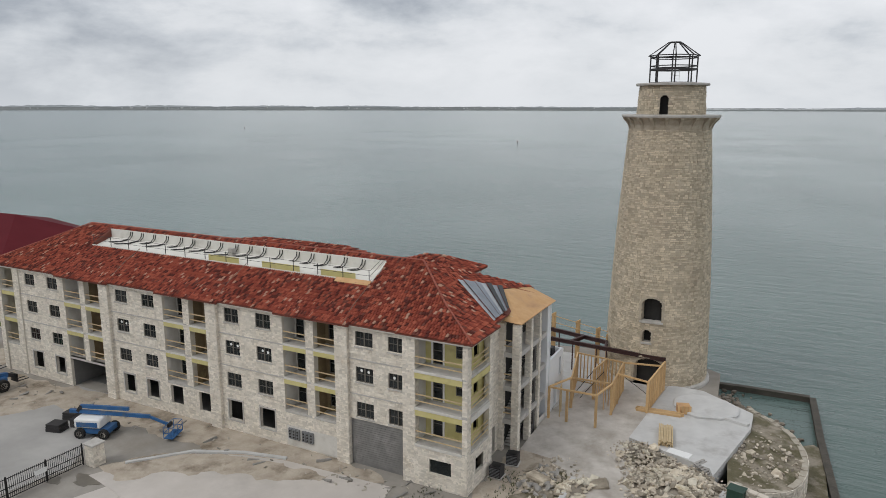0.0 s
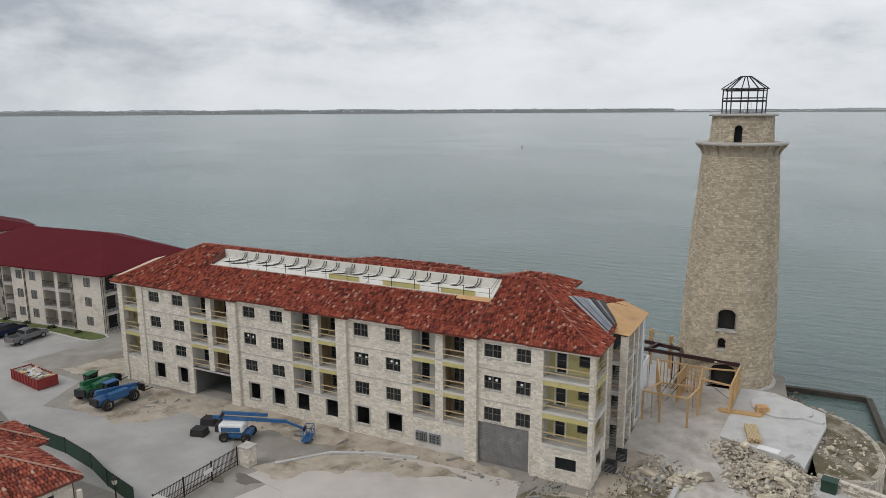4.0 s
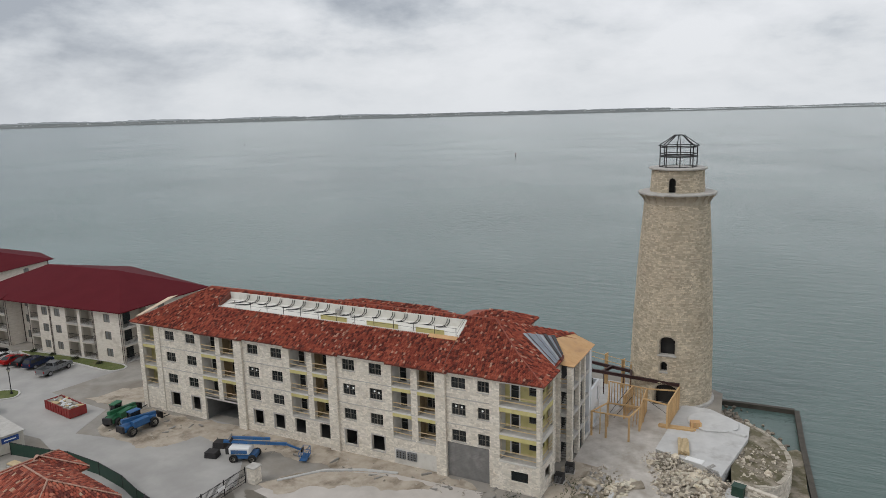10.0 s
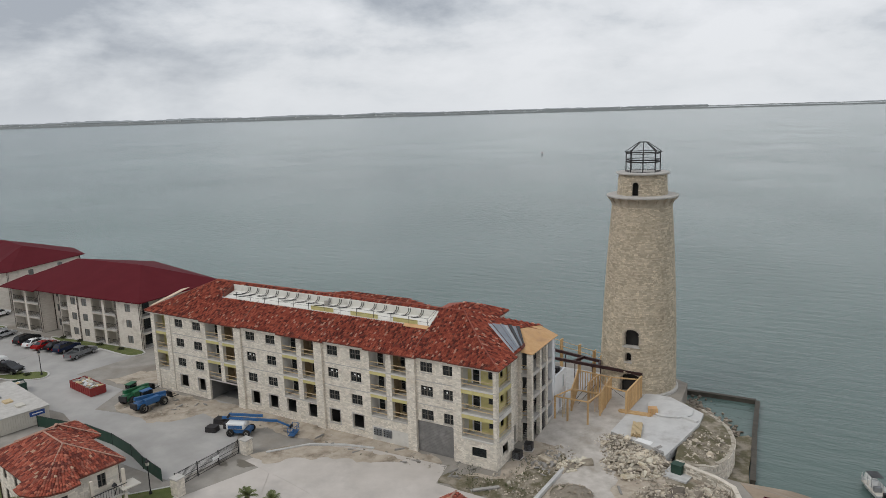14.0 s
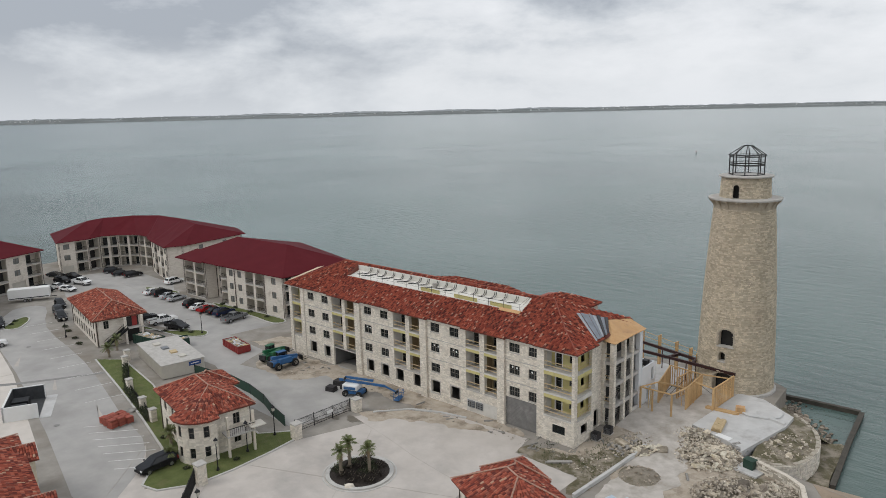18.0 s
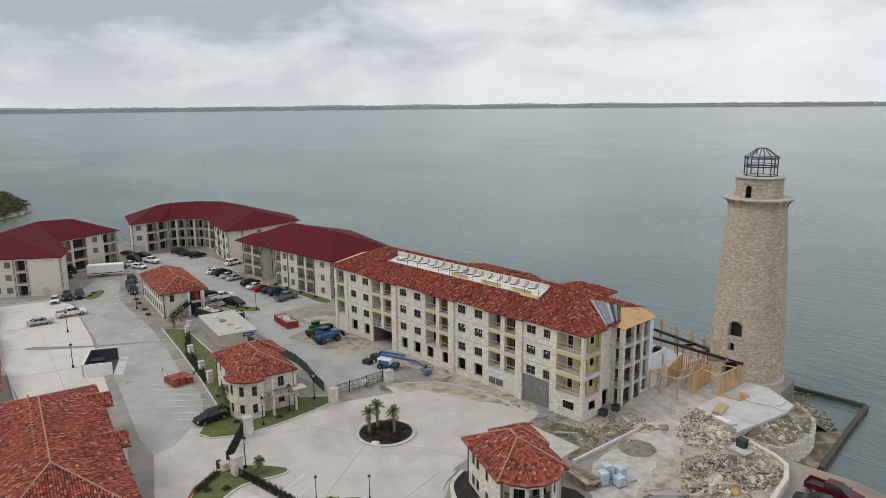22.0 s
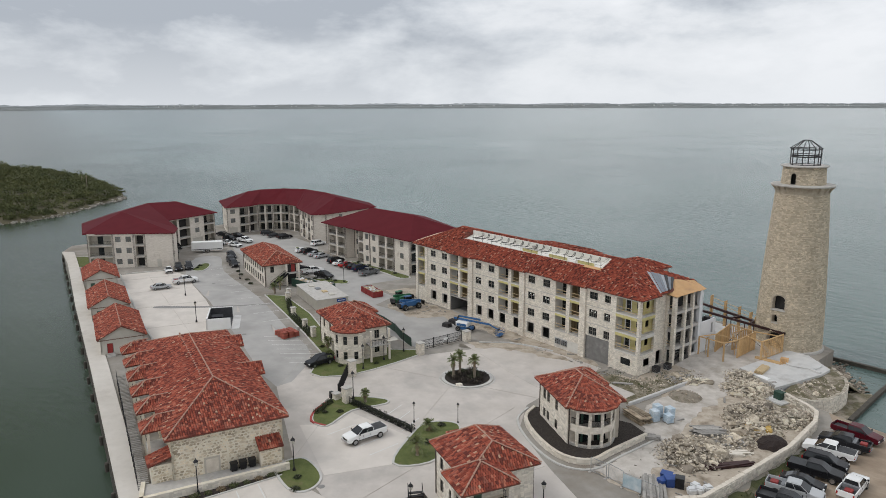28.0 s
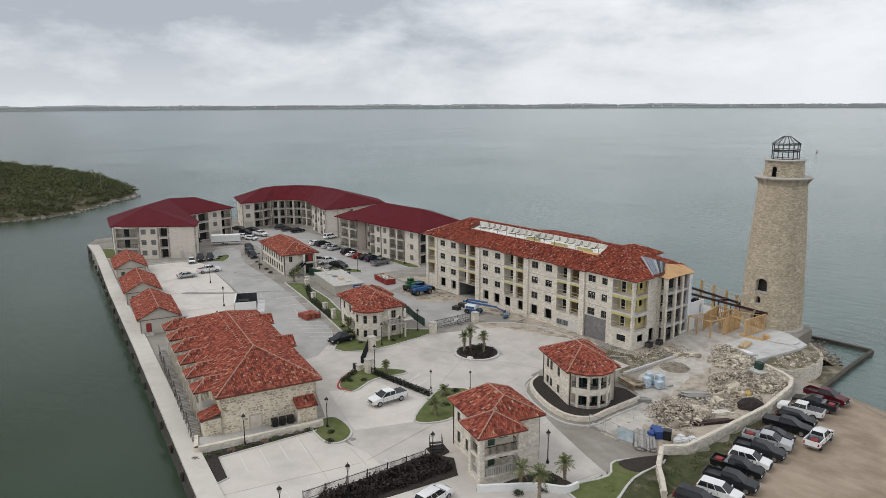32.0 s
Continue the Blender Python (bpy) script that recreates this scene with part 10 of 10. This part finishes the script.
# floor and inner faces are thin near-black sheets
part("enclosure_floor", cube(.25, -4.6, .01, 8.15, -.25, .05), "felt", t)
part("inner_lining", cube(.26, -.31, .05, 8.14, -.26, 2.1), "felt", t)
part("inner_lining", cube(.26, -4.5, .05, .31, -.31, 2.1), "felt", t)
part("inner_lining", cube(8.09, -4.5, .05, 8.14, -.31, 2.1), "felt", t)
part("front_apron", cube(-.4, -6.2, .0, 8.8, -4.7, .06), "slabc", t)
for x in (1.2, 4.0):
    part("waste_box", cube(x, -2.8, .1, x + 2.0, -.6, 1.4), "black", t)

# ---- gates, fences and lamps ----
def stone_pillar(x, y, hgt, w=.9, lab="pale stone gate pillar with flat cap"):
    t = thing("gate_pillar", pose(x, y, 0), lab, "pillar", "gate pillars")
    part("pillar_core", cube(-w / 2, -w / 2, 0, w / 2, w / 2, hgt), "stone2", t)
    c = w / 2
    for p, q in (((-c, -c), (c, -c)), ((c, -c), (c, c)), ((c, c), (-c, c)), ((-c, c), (-c, -c))):
        facing(t, p, q, 0, hgt, [], "stone_pc", rows=(.18, .3), lens=(.25, .5))
    part("pillar_cap", cube(-c - .1, -c - .1, hgt, c + .1, c + .1, hgt + .14), "cast", t)
    return t


def metal_fence(name, label, p, q, hgt, gap=.13, cat="fence", every=2.4, parent_m=None):
    t = thing(name, pose(0, 0, 0), label, cat)
    d, n, L = frame_of(p, q)
    o = Vector((*p, 0))
    k = max(1, int(L / every))
    for j in range(k + 1):
        a = o + d * (L * j / k)
        bar("post", t, (a.x, a.y, 0), (a.x, a.y, hgt + .08), .08, "black")
    for z in (.15, hgt - .12):
        b = o + d * L
        bar("rail", t, (o.x, o.y, z), (b.x, b.y, z), .05, "black")
    bm = bmesh.new()
    for j in range(int(L / gap)):
        a = o + d * ((j + .5) * gap)
        box(bm, a.x - .015, a.y - .015, .1, a.x + .015, a.y + .015, hgt)
    part("picket_infill", bm, "black", t)["kind"] = "stuff"
    return t


for x, y, hg in ((-32.2, -10.4, 1.9), (-31.9, -21.4, 2.1), (-30.9, -36.0, 2.6), (-24.4, -42.6, .9), (-22.4, -42.0, 2.3)):
    stone_pillar(x, y, hg, 1.1 if hg > 1 else .9)
gt = metal_fence("sliding_gate", "long black metal sliding gate, closed", (-33.3, -20.6), (-33.0, -11.0), 1.9, .16, "gate", 3.2)
part("gate_sign", cube(-33.02, -15.2, 1.0, -32.98, -14.2, 1.4), "white", gt, "small white blank sign")
for z in (.5, 1.0):
    bar("gate_rail", gt, (-33.3, -20.6, z), (-33.0, -11.0, z), .05, "black")
gt = metal_fence("entrance_gate", "black metal entrance gate standing half open", (-31.2, -36.6), (-24.6, -42.2), 2.2, .12, "gate", 2.2)
part("gate_motor", cube(-25.6, -43.2, 0, -25.0, -42.7, 1.0), "black", gt)
metal_fence("metal_fence", "black metal picket fence beside the bays", (-21.6, -42.1), (-8.4, -40.4), 1.2)
metal_fence("metal_fence", "black metal fence behind the long hedge", (6.2, -52.2), (5.2, -68.5), 1.2)
FP = [(-65.0, -17.9), (-58.5, -17.1), (-55.9, -16.5), (-50.0, -16.8), (-44.8, -17.8), (-40.8, -19.2), (-36.0, -20.3)]
gf = thing("screen_fence", pose(0, 0, 0), "dark green screened fence behind the gate house", "fence")
for p, q in zip(FP, FP[1:]):
    bar("post", gf, (*p, 0), (*p, 1.75), .08, "black")
    bar("green_screen", gf, (*p, .85), (*q, .85), .03, "dkgreen", 1.55, "dark green windscreen cloth")
    bar("rail", gf, (*p, 1.68), (*q, 1.68), .05, "black")
for k in range(5):
    t = thing("board_stack", pose(-61.5 + 1.9 * k, -19.6 + .25 * (k % 2), 0, 0, 0, 17 * k), "low stack of pale boards behind the fence", "boards", "board stacks")
    for j in range(3 + k % 3):
        part("board", cube(-.9, -.5, .02 + .16 * j, .9 - .1 * j, .5, .16 + .16 * j), ("whitebag", "grey_wood", "lumber")[(k + j) % 3], t)
for x, y in ((-81, -22.2), (-78, -23.9), (-66.6, -28.3), (-57.6, -30.4), (-52.3, -31.4)):
    stone_pillar(x, y, 1.9, .8, "small pale stone fence pillar")
for p, q in (((-81, -22.2), (-66.6, -28.3)), ((-66.6, -28.3), (-52.3, -31.4))):
    metal_fence("metal_fence", "low dark fence between stone pillars", p, q, 1.2, .25)

LAMP = None
for x, y in ((-32.2, -33), (-33.6, -27.9), (-34.9, -22.8), (-22.9, -40.6), (-10.8, -38.2), (-6.7, -33.7), (16.5, -41.2), (-9.2, -57.3), (-11.3, -68.2), (8.1, -64.4), (7.7, -72.4), (8.0, -52.4), (-75.6, -45.4), (-97.3, -40.2), (-104.5, -24.0), (-84.8, -5.4), (-118.0, -12.4)):
    if LAMP:
        # the two lamps by the bays are shorter
        copy_thing(LAMP, pose(x, y, 0) @ Matrix.Scale(.7 if -11 < x < -6 and y > -39 else 1.0, 4))
        continue
    t = LAMP = thing("street_lamp", pose(x, y, 0), "black metal lamp post with lantern", "street lamp", "lamp posts")
    bm = bmesh.new()
    lathe(bm, [(.2, 0), (.2, .25), (.11, .45), (.07, .6), (.055, 3.5), (.09, 3.55)], 10)
    part("pole", bm, "black", t)
    bm = bmesh.new()
    lathe(bm, [(.1, 3.55), (.19, 3.65), (.24, 4.05)], 6)
    part("lantern_glass", bm, "cream", t)
    bm = bmesh.new()
    lathe(bm, [(.3, 4.05), (.2, 4.2), (.05, 4.35), (.03, 4.5)], 8)
    part("lantern_cap", bm, "black", t)
    for k in range(4):
        a = math.pi / 4 + k * math.pi / 2
        bar("lantern_bar", t, (.12 * math.cos(a), .12 * math.sin(a), 3.56), (.25 * math.cos(a), .25 * math.sin(a), 4.06), .03, "black")

# temporary mesh fence with printed screens
for k in range(4):
    a = Vector((13.3, -29.6, 0)).lerp(Vector((22.6, -29.0, 0)), k / 4)
    b = Vector((13.3, -29.6, 0)).lerp(Vector((22.6, -29.0, 0)), (k + 1) / 4 - .01)
    a.y += .3 * math.sin(k * 2)
    t = thing("mesh_fence_panel", pose(0, 0, 0), ("temporary fence panel with pale blue screen" if k == 2 else "temporary steel mesh fence panel"), "fence panel", "temporary fence panels")
    for p, q in (((a.x, a.y, .1), (a.x, a.y, 1.9)), ((b.x, b.y, .1), (b.x, b.y, 1.9)), ((a.x, a.y, .15), (b.x, b.y, .15)), ((a.x, a.y, 1.9), (b.x, b.y, 1.9))):
        bar("panel_tube", t, p, q, .05, "zinc")
    for j in range(14):
        c = a.lerp(b, (j + .5) / 14)
        bar("mesh_wire", t, (c.x, c.y, .15), (c.x, c.y, 1.9), .012, "zinc")
    if k == 2:
        bm = bmesh.new()
        beam(bm, (a.x, a.y - .04, 1.0), (b.x, b.y - .04, 1.0), .012, 1.6)
        part("printed_screen", bm, "screen", t)
    for c in (a, b):
        part("fence_foot", cube(c.x - .12, c.y - .35, 0, c.x + .12, c.y + .35, .12), "cast", t)
for k, (x, y) in enumerate(((-4, -56.5), (-62, -41), (-104, -31))):
    bm = bmesh.new()
    lathe(bm, [(.42, .0), (.42, .035), (.36, .04)], 18)
    tagged(obj("manhole_cover", bm, "stain", m=pose(x, y, 0)), "round dark metal manhole cover in the paving", "manhole", "manhole covers", "structure")
# steel rack with railings at the parking bays
t = thing("garden_steps", pose(5.6, -50.0, .1, 0, 0, 60), "dark metal steps and handrail in a planting bed", "steps")
for j in range(4):
    part("step", cube(-.8, -.6 + j * .35, .1 + j * .22, .8, -.25 + j * .35, .2 + j * .22), "steel", t)
for x in (-.8, .8):
    bar("handrail", t, (x, -.6, 1.1), (x, .8, 1.9), .06, "black")
    for j in range(3):
        bar("rail_post", t, (x, -.5 + j * .6, .1), (x, -.5 + j * .6, 1.15 + j * .34), .05, "black")

# ---- plants ----
def frond(V, Fc, root, az, lift, L, droop, wid, rk):
    """One feather frond: a bent spine with narrow leaflets on both sides."""
    n = 13
    d = Vector((math.cos(az), math.sin(az), 0))
    s = Vector((-d.y, d.x, 0))
    pts = []
    for k in range(n + 1):
        u = k / n
        pts.append(Vector(root) + d * (L * u * math.cos(lift) * (1 - .12 * u)) + Vector((0, 0, L * (math.sin(lift) * u - droop * u * u))))
    for k in range(1, n):
        w = wid * math.sin(math.pi * (.12 + .85 * k / n)) * rk.uniform(.8, 1.15)
        ax = (pts[k + 1] - pts[k]).normalized()
        for g in (-1, 1):
            tip = pts[k] + s * (g * w) + ax * (w * .75) - Vector((0, 0, w * rk.uniform(.15, .5)))
            e = ax * .05
            q = len(V)
            V += [tuple(pts[k] - e), tuple(pts[k] + e), tuple(tip)]
            Fc.append((q, q + 1, q + 2))
    for k in range(n):
        q = len(V)
        V += [tuple(pts[k] + s * .03), tuple(pts[k] - s * .03), tuple(pts[k + 1] - s * .02), tuple(pts[k + 1] + s * .02)]
        Fc.append((q, q + 1, q + 2, q + 3))


def palm(x, y, hgt, seed, z=0.0, L=1.9, n=20, label="small palm with arching green fronds", group="palms"):
    rk = random.Random(seed)
    t = thing("palm_tree", pose(x, y, z, 0, 0, rk.uniform(0, 360)), label, "palm", group)
    lean = rk.uniform(-.25, .25)
    bm = bmesh.new()
    pts = [(lean * (k / 5) ** 2, 0, hgt * k / 5) for k in range(6)]
    tube(bm, pts, [.24, .2, .18, .19, .22, .16], 10)
    for k in range(40):
        a, zz = k * 2.4, hgt * (.35 + .65 * k / 40)
        beam(bm, (lean * (zz / hgt) ** 2 + .15 * math.cos(a), .15 * math.sin(a), zz), (lean * (zz / hgt) ** 2 + .27 * math.cos(a), .27 * math.sin(a), zz + .16), .08, .04)
    part("trunk", bm, "trunk", t)
    V, Fc = [], []
    for k in range(n):
        u = k / n
        frond(V, Fc, (lean, 0, hgt - .05), k * 2.4 + rk.uniform(-.3, .3), 1.25 - 1.35 * u + rk.uniform(-.12, .12), L * rk.uniform(.85, 1.1), .28 + .25 * u, .42, rk)
    mesh_obj("crown", V, Fc, "palmleaf", t)
    V, Fc = [], []
    for k in range(5):
        frond(V, Fc, (lean, 0, hgt - .15), k * 1.3 + rk.uniform(-.3, .3), -.7, L * .6, .35, .25, rk)
    mesh_obj("dry_fronds", V, Fc, "palmdry", t, "drooping dry brown fronds")
    return t


def leaves(V, Fc, c, r, n, size, rk, flat=1.0):
    """Many small leaves through a rounded, uneven clump."""
    for _ in range(n):
        d = Vector((rk.gauss(0, 1), rk.gauss(0, 1), abs(rk.gauss(0, 1)))).normalized()
        bump = 1 + .35 * noise.noise((d.x * 2 + c[0], d.y * 2 + c[1], d.z * 2))
        p = Vector(c) + Vector((d.x * r, d.y * r, d.z * r * flat)) * bump * rk.uniform(.55, 1.05)
        a = Vector((rk.uniform(-1, 1), rk.uniform(-1, 1), rk.uniform(-.6, .9))).normalized() * size * rk.uniform(.6, 1.3)
        b = a.cross(Vector((rk.uniform(-1, 1), rk.uniform(-1, 1), rk.uniform(-1, 1)))).normalized() * size * .45
        q = len(V)
        V += [tuple(p - a), tuple(p + b), tuple(p + a), tuple(p - b)]
        Fc.append((q, q + 1, q + 2, q + 3))


def shrub(x, y, r, seed, z=.1, material="leaf", n=260, flat=.9, label="rounded dark leafy shrub", group="shrubs", size=.11):
    rk = random.Random(seed)
    t = thing("shrub", pose(x, y, z), label, "shrub", group)
    V, Fc = [], []
    for k in range(4):
        a = k * 1.7 + seed
        leaves(V, Fc, (.35 * r * math.cos(a), .35 * r * math.sin(a), 0), r * .75, n // 4, size, rk, flat)
    mesh_obj("foliage", V, Fc, material, t)
    bm = bmesh.new()
    for k in range(6):
        a = k * 1.05
        beam(bm, (0, 0, -.05), (.5 * r * math.cos(a), .5 * r * math.sin(a), .6 * r * flat), .04)
    part("stems", bm, "trunk", t)
    return t


def hedge(pts, r, hgt, seed, material="leaf", label="dark clipped hedge along the fence", z=.05, size=.11, dens=150):
    rk = random.Random(seed)
    t = thing("hedge", pose(0, 0, 0), label, "hedge")
    V, Fc = [], []
    bm = bmesh.new()
    for p, q in zip(pts, pts[1:]):
        L = math.dist(p, q)
        k = max(1, int(L / (r * 1.1)))
        for j in range(k):
            u = (j + .5) / k
            c = (p[0] + (q[0] - p[0]) * u + rk.uniform(-.15, .15), p[1] + (q[1] - p[1]) * u + rk.uniform(-.15, .15), z)
            leaves(V, Fc, c, r * rk.uniform(.85, 1.15), dens, size, rk, hgt / r)
            beam(bm, (c[0], c[1], 0), (c[0], c[1], hgt * .7), .05)
    mesh_obj("foliage", V, Fc, material, t, "", "stuff")
    part("stems", bm, "trunk", t)
    return t


# island of the turning circle
for k, (x, y, hg) in enumerate(((-19.5, -24.0, 3.2), (-20.0, -22.2, 3.4), (-17.3, -21.4, 3.2))):
    palm(x, y, hg, 10 + k, .1, L=1.5, label="slim palm in the round island bed")
rk = random.Random(21)
for k in range(15):
    a, q = k * 2.4, 3.0 * math.sqrt((k + .5) / 15)
    shrub(-18.3 + q * math.cos(a), -22.1 + q * math.sin(a), rk.uniform(.75, 1.1), 30 + k, .14, "burgundy" if k % 3 else "leaf", 340, 1.0, "dark brown-green shrub in the island bed", "island shrubs")
bm = bmesh.new()
blob(bm, (0, 0, .2), .55, 5)
tagged(obj("boulder", bm, "stone_pc", m=pose(-16.6, -25.2, .1)), "pale boulder in the island bed", "boulder")
# palms and shrubs along the drive and the gate houses
for k, (x, y, hg, L) in enumerate(((-20.7, -39.9, 1.5, 1.1), (-43.2, -33.4, 2.0, 1.5), (-38.4, -36.0, 1.6, 1.3), (-88, -21, 2.3, 1.8), (-2.9, -43.5, 1.7, 1.9), (21.4, -47.8, 3.0, 1.9), (20.5, -42.6, 2.2, 1.7), (18.2, -47.6, 2.2, 2.0), (-85.5, -23.5, 1.8, 1.6), (-7.6, -38.4, 1.0, 1.3))):
    palm(x, y, hg, 60 + k, .08, L=L, n=18)
for k, (x, y, r) in enumerate(((19.8, -44.2, .8), (19.3, -49.0, .6), (20.6, -46.2, .6), (-6.0, -41.5, .8), (-4.6, -40.4, .7), (-7.5, -36.0, .6), (-5.2, -59.2, .6), (-7.4, -57.8, .5), (-40.5, -34.2, .6), (-46.0, -33.0, .5), (-35.6, -35.3, .5), (-32.8, -30.0, .45), (-23.2, -41.2, .5), (-20.0, -44.6, .5), (-21.2, -46.4, .45),
                               (-125, -26.8, .6), (-123, -28.2, .5), (-101, 8.8, .6), (-96, 9.0, .6), (-90, 9.2, .7), (-84, 9.4, .6), (-127, 6.9, .6), (-92, -9.6, .6), (-87, -6.6, .6), (-59, -48.6, .5), (-95.6, -20.5, .6), (-97.5, -24.2, .7), (-102, -23.2, .6), (-108, -22.2, .6), (-112, -21.4, .6))):
    shrub(x, y, r, 90 + k, .1)
hedge([(-21.3, -41.5), (-8.8, -39.9)], .5, .8, 201)
hedge([(-24.0, -43.8), (-21.6, -47.6)], .5, .7, 202)
hedge([(7.6, -51.4), (7.4, -58), (6.9, -67)], 1.0, 1.15, 203, "burgundy", "long dark hedge beside the lot", size=.2, dens=230)
hedge([(9.6, -51.2), (9.3, -58), (8.6, -64)], 1.0, 1.05, 204, "burgundy", "dark hedge beside the gate house", size=.2, dens=230)
sheet("planting_bed", [(5.4, -51.2), (8.4, -49.4), (11.8, -51.6), (11.4, -55), (10.6, -60.5), (8.6, -68), (5.6, -68)], .1, "mulch", "dark mulch bed under the hedges", "bed")
hedge([(-80.5, -22.9), (-66.8, -28.7), (-52.5, -31.9)], .5, .9, 205)
# pale curved bed wall by the gate house
cw = tagged(new("bed_wall"), "curved white rendered bed wall beside the gate house", "wall")
wp = smooth([(16.2, -52.4), (17.8, -50.0), (20.2, -46.8), (22.6, -44.8), (22.9, -42.8)], False, 4)
for p, q in zip(wp, wp[1:]):
    wall(cw, "wall_segment", p, q, 0, .9, .35, [], "white")
bm = bmesh.new()
prism(bm, [(16.2, -51.6), *[(p[0] - .5, p[1] + .25) for p in wp], (18.0, -42.6), (17.0, -45)], 0, .12)
part("bed_mulch", bm, "mulch", cw)

# brown planting below the terrace wall of the quay house
sheet("planting_bed", [(-12.7, -74.4), (-12.3, -75.9), (-4.2, -76.4), (-4.2, -75.4), (-4.8, -73.2), (-10.3, -72.2), (-9.3, -59.2), (-9.6, -58.4)], .1, "mulch", "brown mulch bed below the terrace wall", "bed")
for k in range(11):
    u = k / 10
    shrub(-11.5 + 1.7 * u, -74.6 + 14.6 * u, .55 + .12 * math.sin(k * 2.1), 300 + k, .1, "palmdry" if k % 3 == 0 else "leaf2", 200, .8, "brown-green grassy shrub below the wall", "terrace shrubs")
# grass tufts on the weedy ground near the wall
V, Fc = [], []
rk = random.Random(5)
for zone, n0 in (((26.9, 29.0, -36, -2), 900), ((-5.5, 4.8, -6.0, 5.0), 900), ((22.5, 26.5, -44, -36), 500), ((-50, -33, -36, -22), 0)):
    for _ in range(n0):
        x, y = rk.uniform(*zone[:2]), rk.uniform(*zone[2:])
        if noise.noise((x * .35, y * .35, 0)) < -.05:
            continue
        z = .04 if zone[0] < 14 or zone[0] > 20 else .65
        for b in range(4):
            a = rk.uniform(0, 6.3)
            hgt, w = rk.uniform(.08, .26), .03
            q = len(V)
            V += [(x - w * math.sin(a), y + w * math.cos(a), z), (x + w * math.sin(a), y - w * math.cos(a), z), (x + .12 * math.cos(a), y + .12 * math.sin(a), z + hgt)]
            Fc.append((q, q + 1, q + 2))
tagged(mesh_obj("weed_tufts", V, Fc, "leaf2"), "sparse weeds and grass tufts on bare ground", "weeds", kind="stuff")

# wooded island across the channel
bm = bmesh.new()
IS = [(-313, 3), (-292, -14), (-266, -37), (-258, -65), (-262, -110), (-300, -190), (-420, -260), (-640, -220), (-660, -90), (-560, -20), (-430, 8), (-360, 10)]
ISs = smooth(IS, True, 8)
icx, icy = -440, -100
levels = ((1.0, SEA - .3), (.985, SEA + .5), (.96, SEA + 1.6), (.85, SEA + 4.2), (.6, SEA + 7), (.3, SEA + 9), (.02, SEA + 9.5))
rings = []
for s, z in levels:
    rings.append([bm.verts.new((icx + (x - icx) * s, icy + (y - icy) * s, z + (.6 * noise.noise((x * .05, y * .05, s * 9)) if s < .97 else .3 * noise.noise((x * .2, y * .2, 0))))) for x, y in ISs])
for a, b in zip(rings, rings[1:]):
    for k in range(len(a)):
        bm.faces.new((a[k], a[(k + 1) % len(a)], b[(k + 1) % len(a)], b[k]))
bm.faces.new(rings[-1])
bmesh.ops.recalc_face_normals(bm, faces=bm.faces)
tagged(obj("island", bm, "scrub_soil"), "low wooded island with rocky shore across the channel", "island", kind="structure")
V, Fc = [], []
rk = random.Random(14)
for k in range(3300):
    i = rk.randrange(len(ISs))
    s = 1 - .62 * rk.random() ** 1.5 - .028
    x, y = icx + (ISs[i][0] - icx) * s + rk.uniform(-3, 3), icy + (ISs[i][1] - icy) * s + rk.uniform(-3, 3)
    if noise.noise((x * .03, y * .03, 2)) < -.55:
        continue
    z = SEA + (1.2 if s > .94 else 2.0 + (1 - s) * 14)
    r = rk.uniform(1.2, 3.2) * (.7 if s > .94 else 1)
    leaves(V, Fc, (x, y, z), r, 44, .5, rk, rk.uniform(.7, 1.2))
tagged(mesh_obj("island_brush", V, Fc, "brush"), "dense dark green brush and low trees", "brush", kind="stuff")
for k, (x, y) in enumerate(((-341, -8), (-362, -6))):
    palm(x, y, 6.5 - 2 * k, 140 + k, SEA + 3.4, L=2.6, n=18, label="wind-bent palm on the island shore", group="island palms")
rs2 = random.Random(31)
bm = bmesh.new()
for k in range(700):
    i = rs2.randrange(0, len(ISs) // 2)
    j = rs2.random()
    x = ISs[i][0] + (ISs[i + 1][0] - ISs[i][0]) * j + rs2.uniform(-9, 1.5)
    y = ISs[i][1] + (ISs[i + 1][1] - ISs[i][1]) * j + rs2.uniform(-1.5, 1.5)
    blob(bm, (x, y, SEA + .15), rs2.uniform(.3, 1.15), k)
tagged(obj("island_rock_shore", bm, "riprap"), "brown and grey rocks along the island shore", "rocks", kind="stuff")
# channel buoys
for k, (x, y) in enumerate(((-757, 787), (-227, 580))):
    t = thing("channel_buoy", pose(x, y, SEA), "small dark channel marker standing in the bay", "buoy", "channel markers")
    bm = bmesh.new()
    lathe(bm, [(.7, -.5), (.7, .5), (.25, .7), (.2, 1.6)], 10)
    part("buoy_body", bm, "steel", t)
    part("buoy_board", cube(-.5, -.05, 1.6, .5, .05, 2.4), "redbin", t)
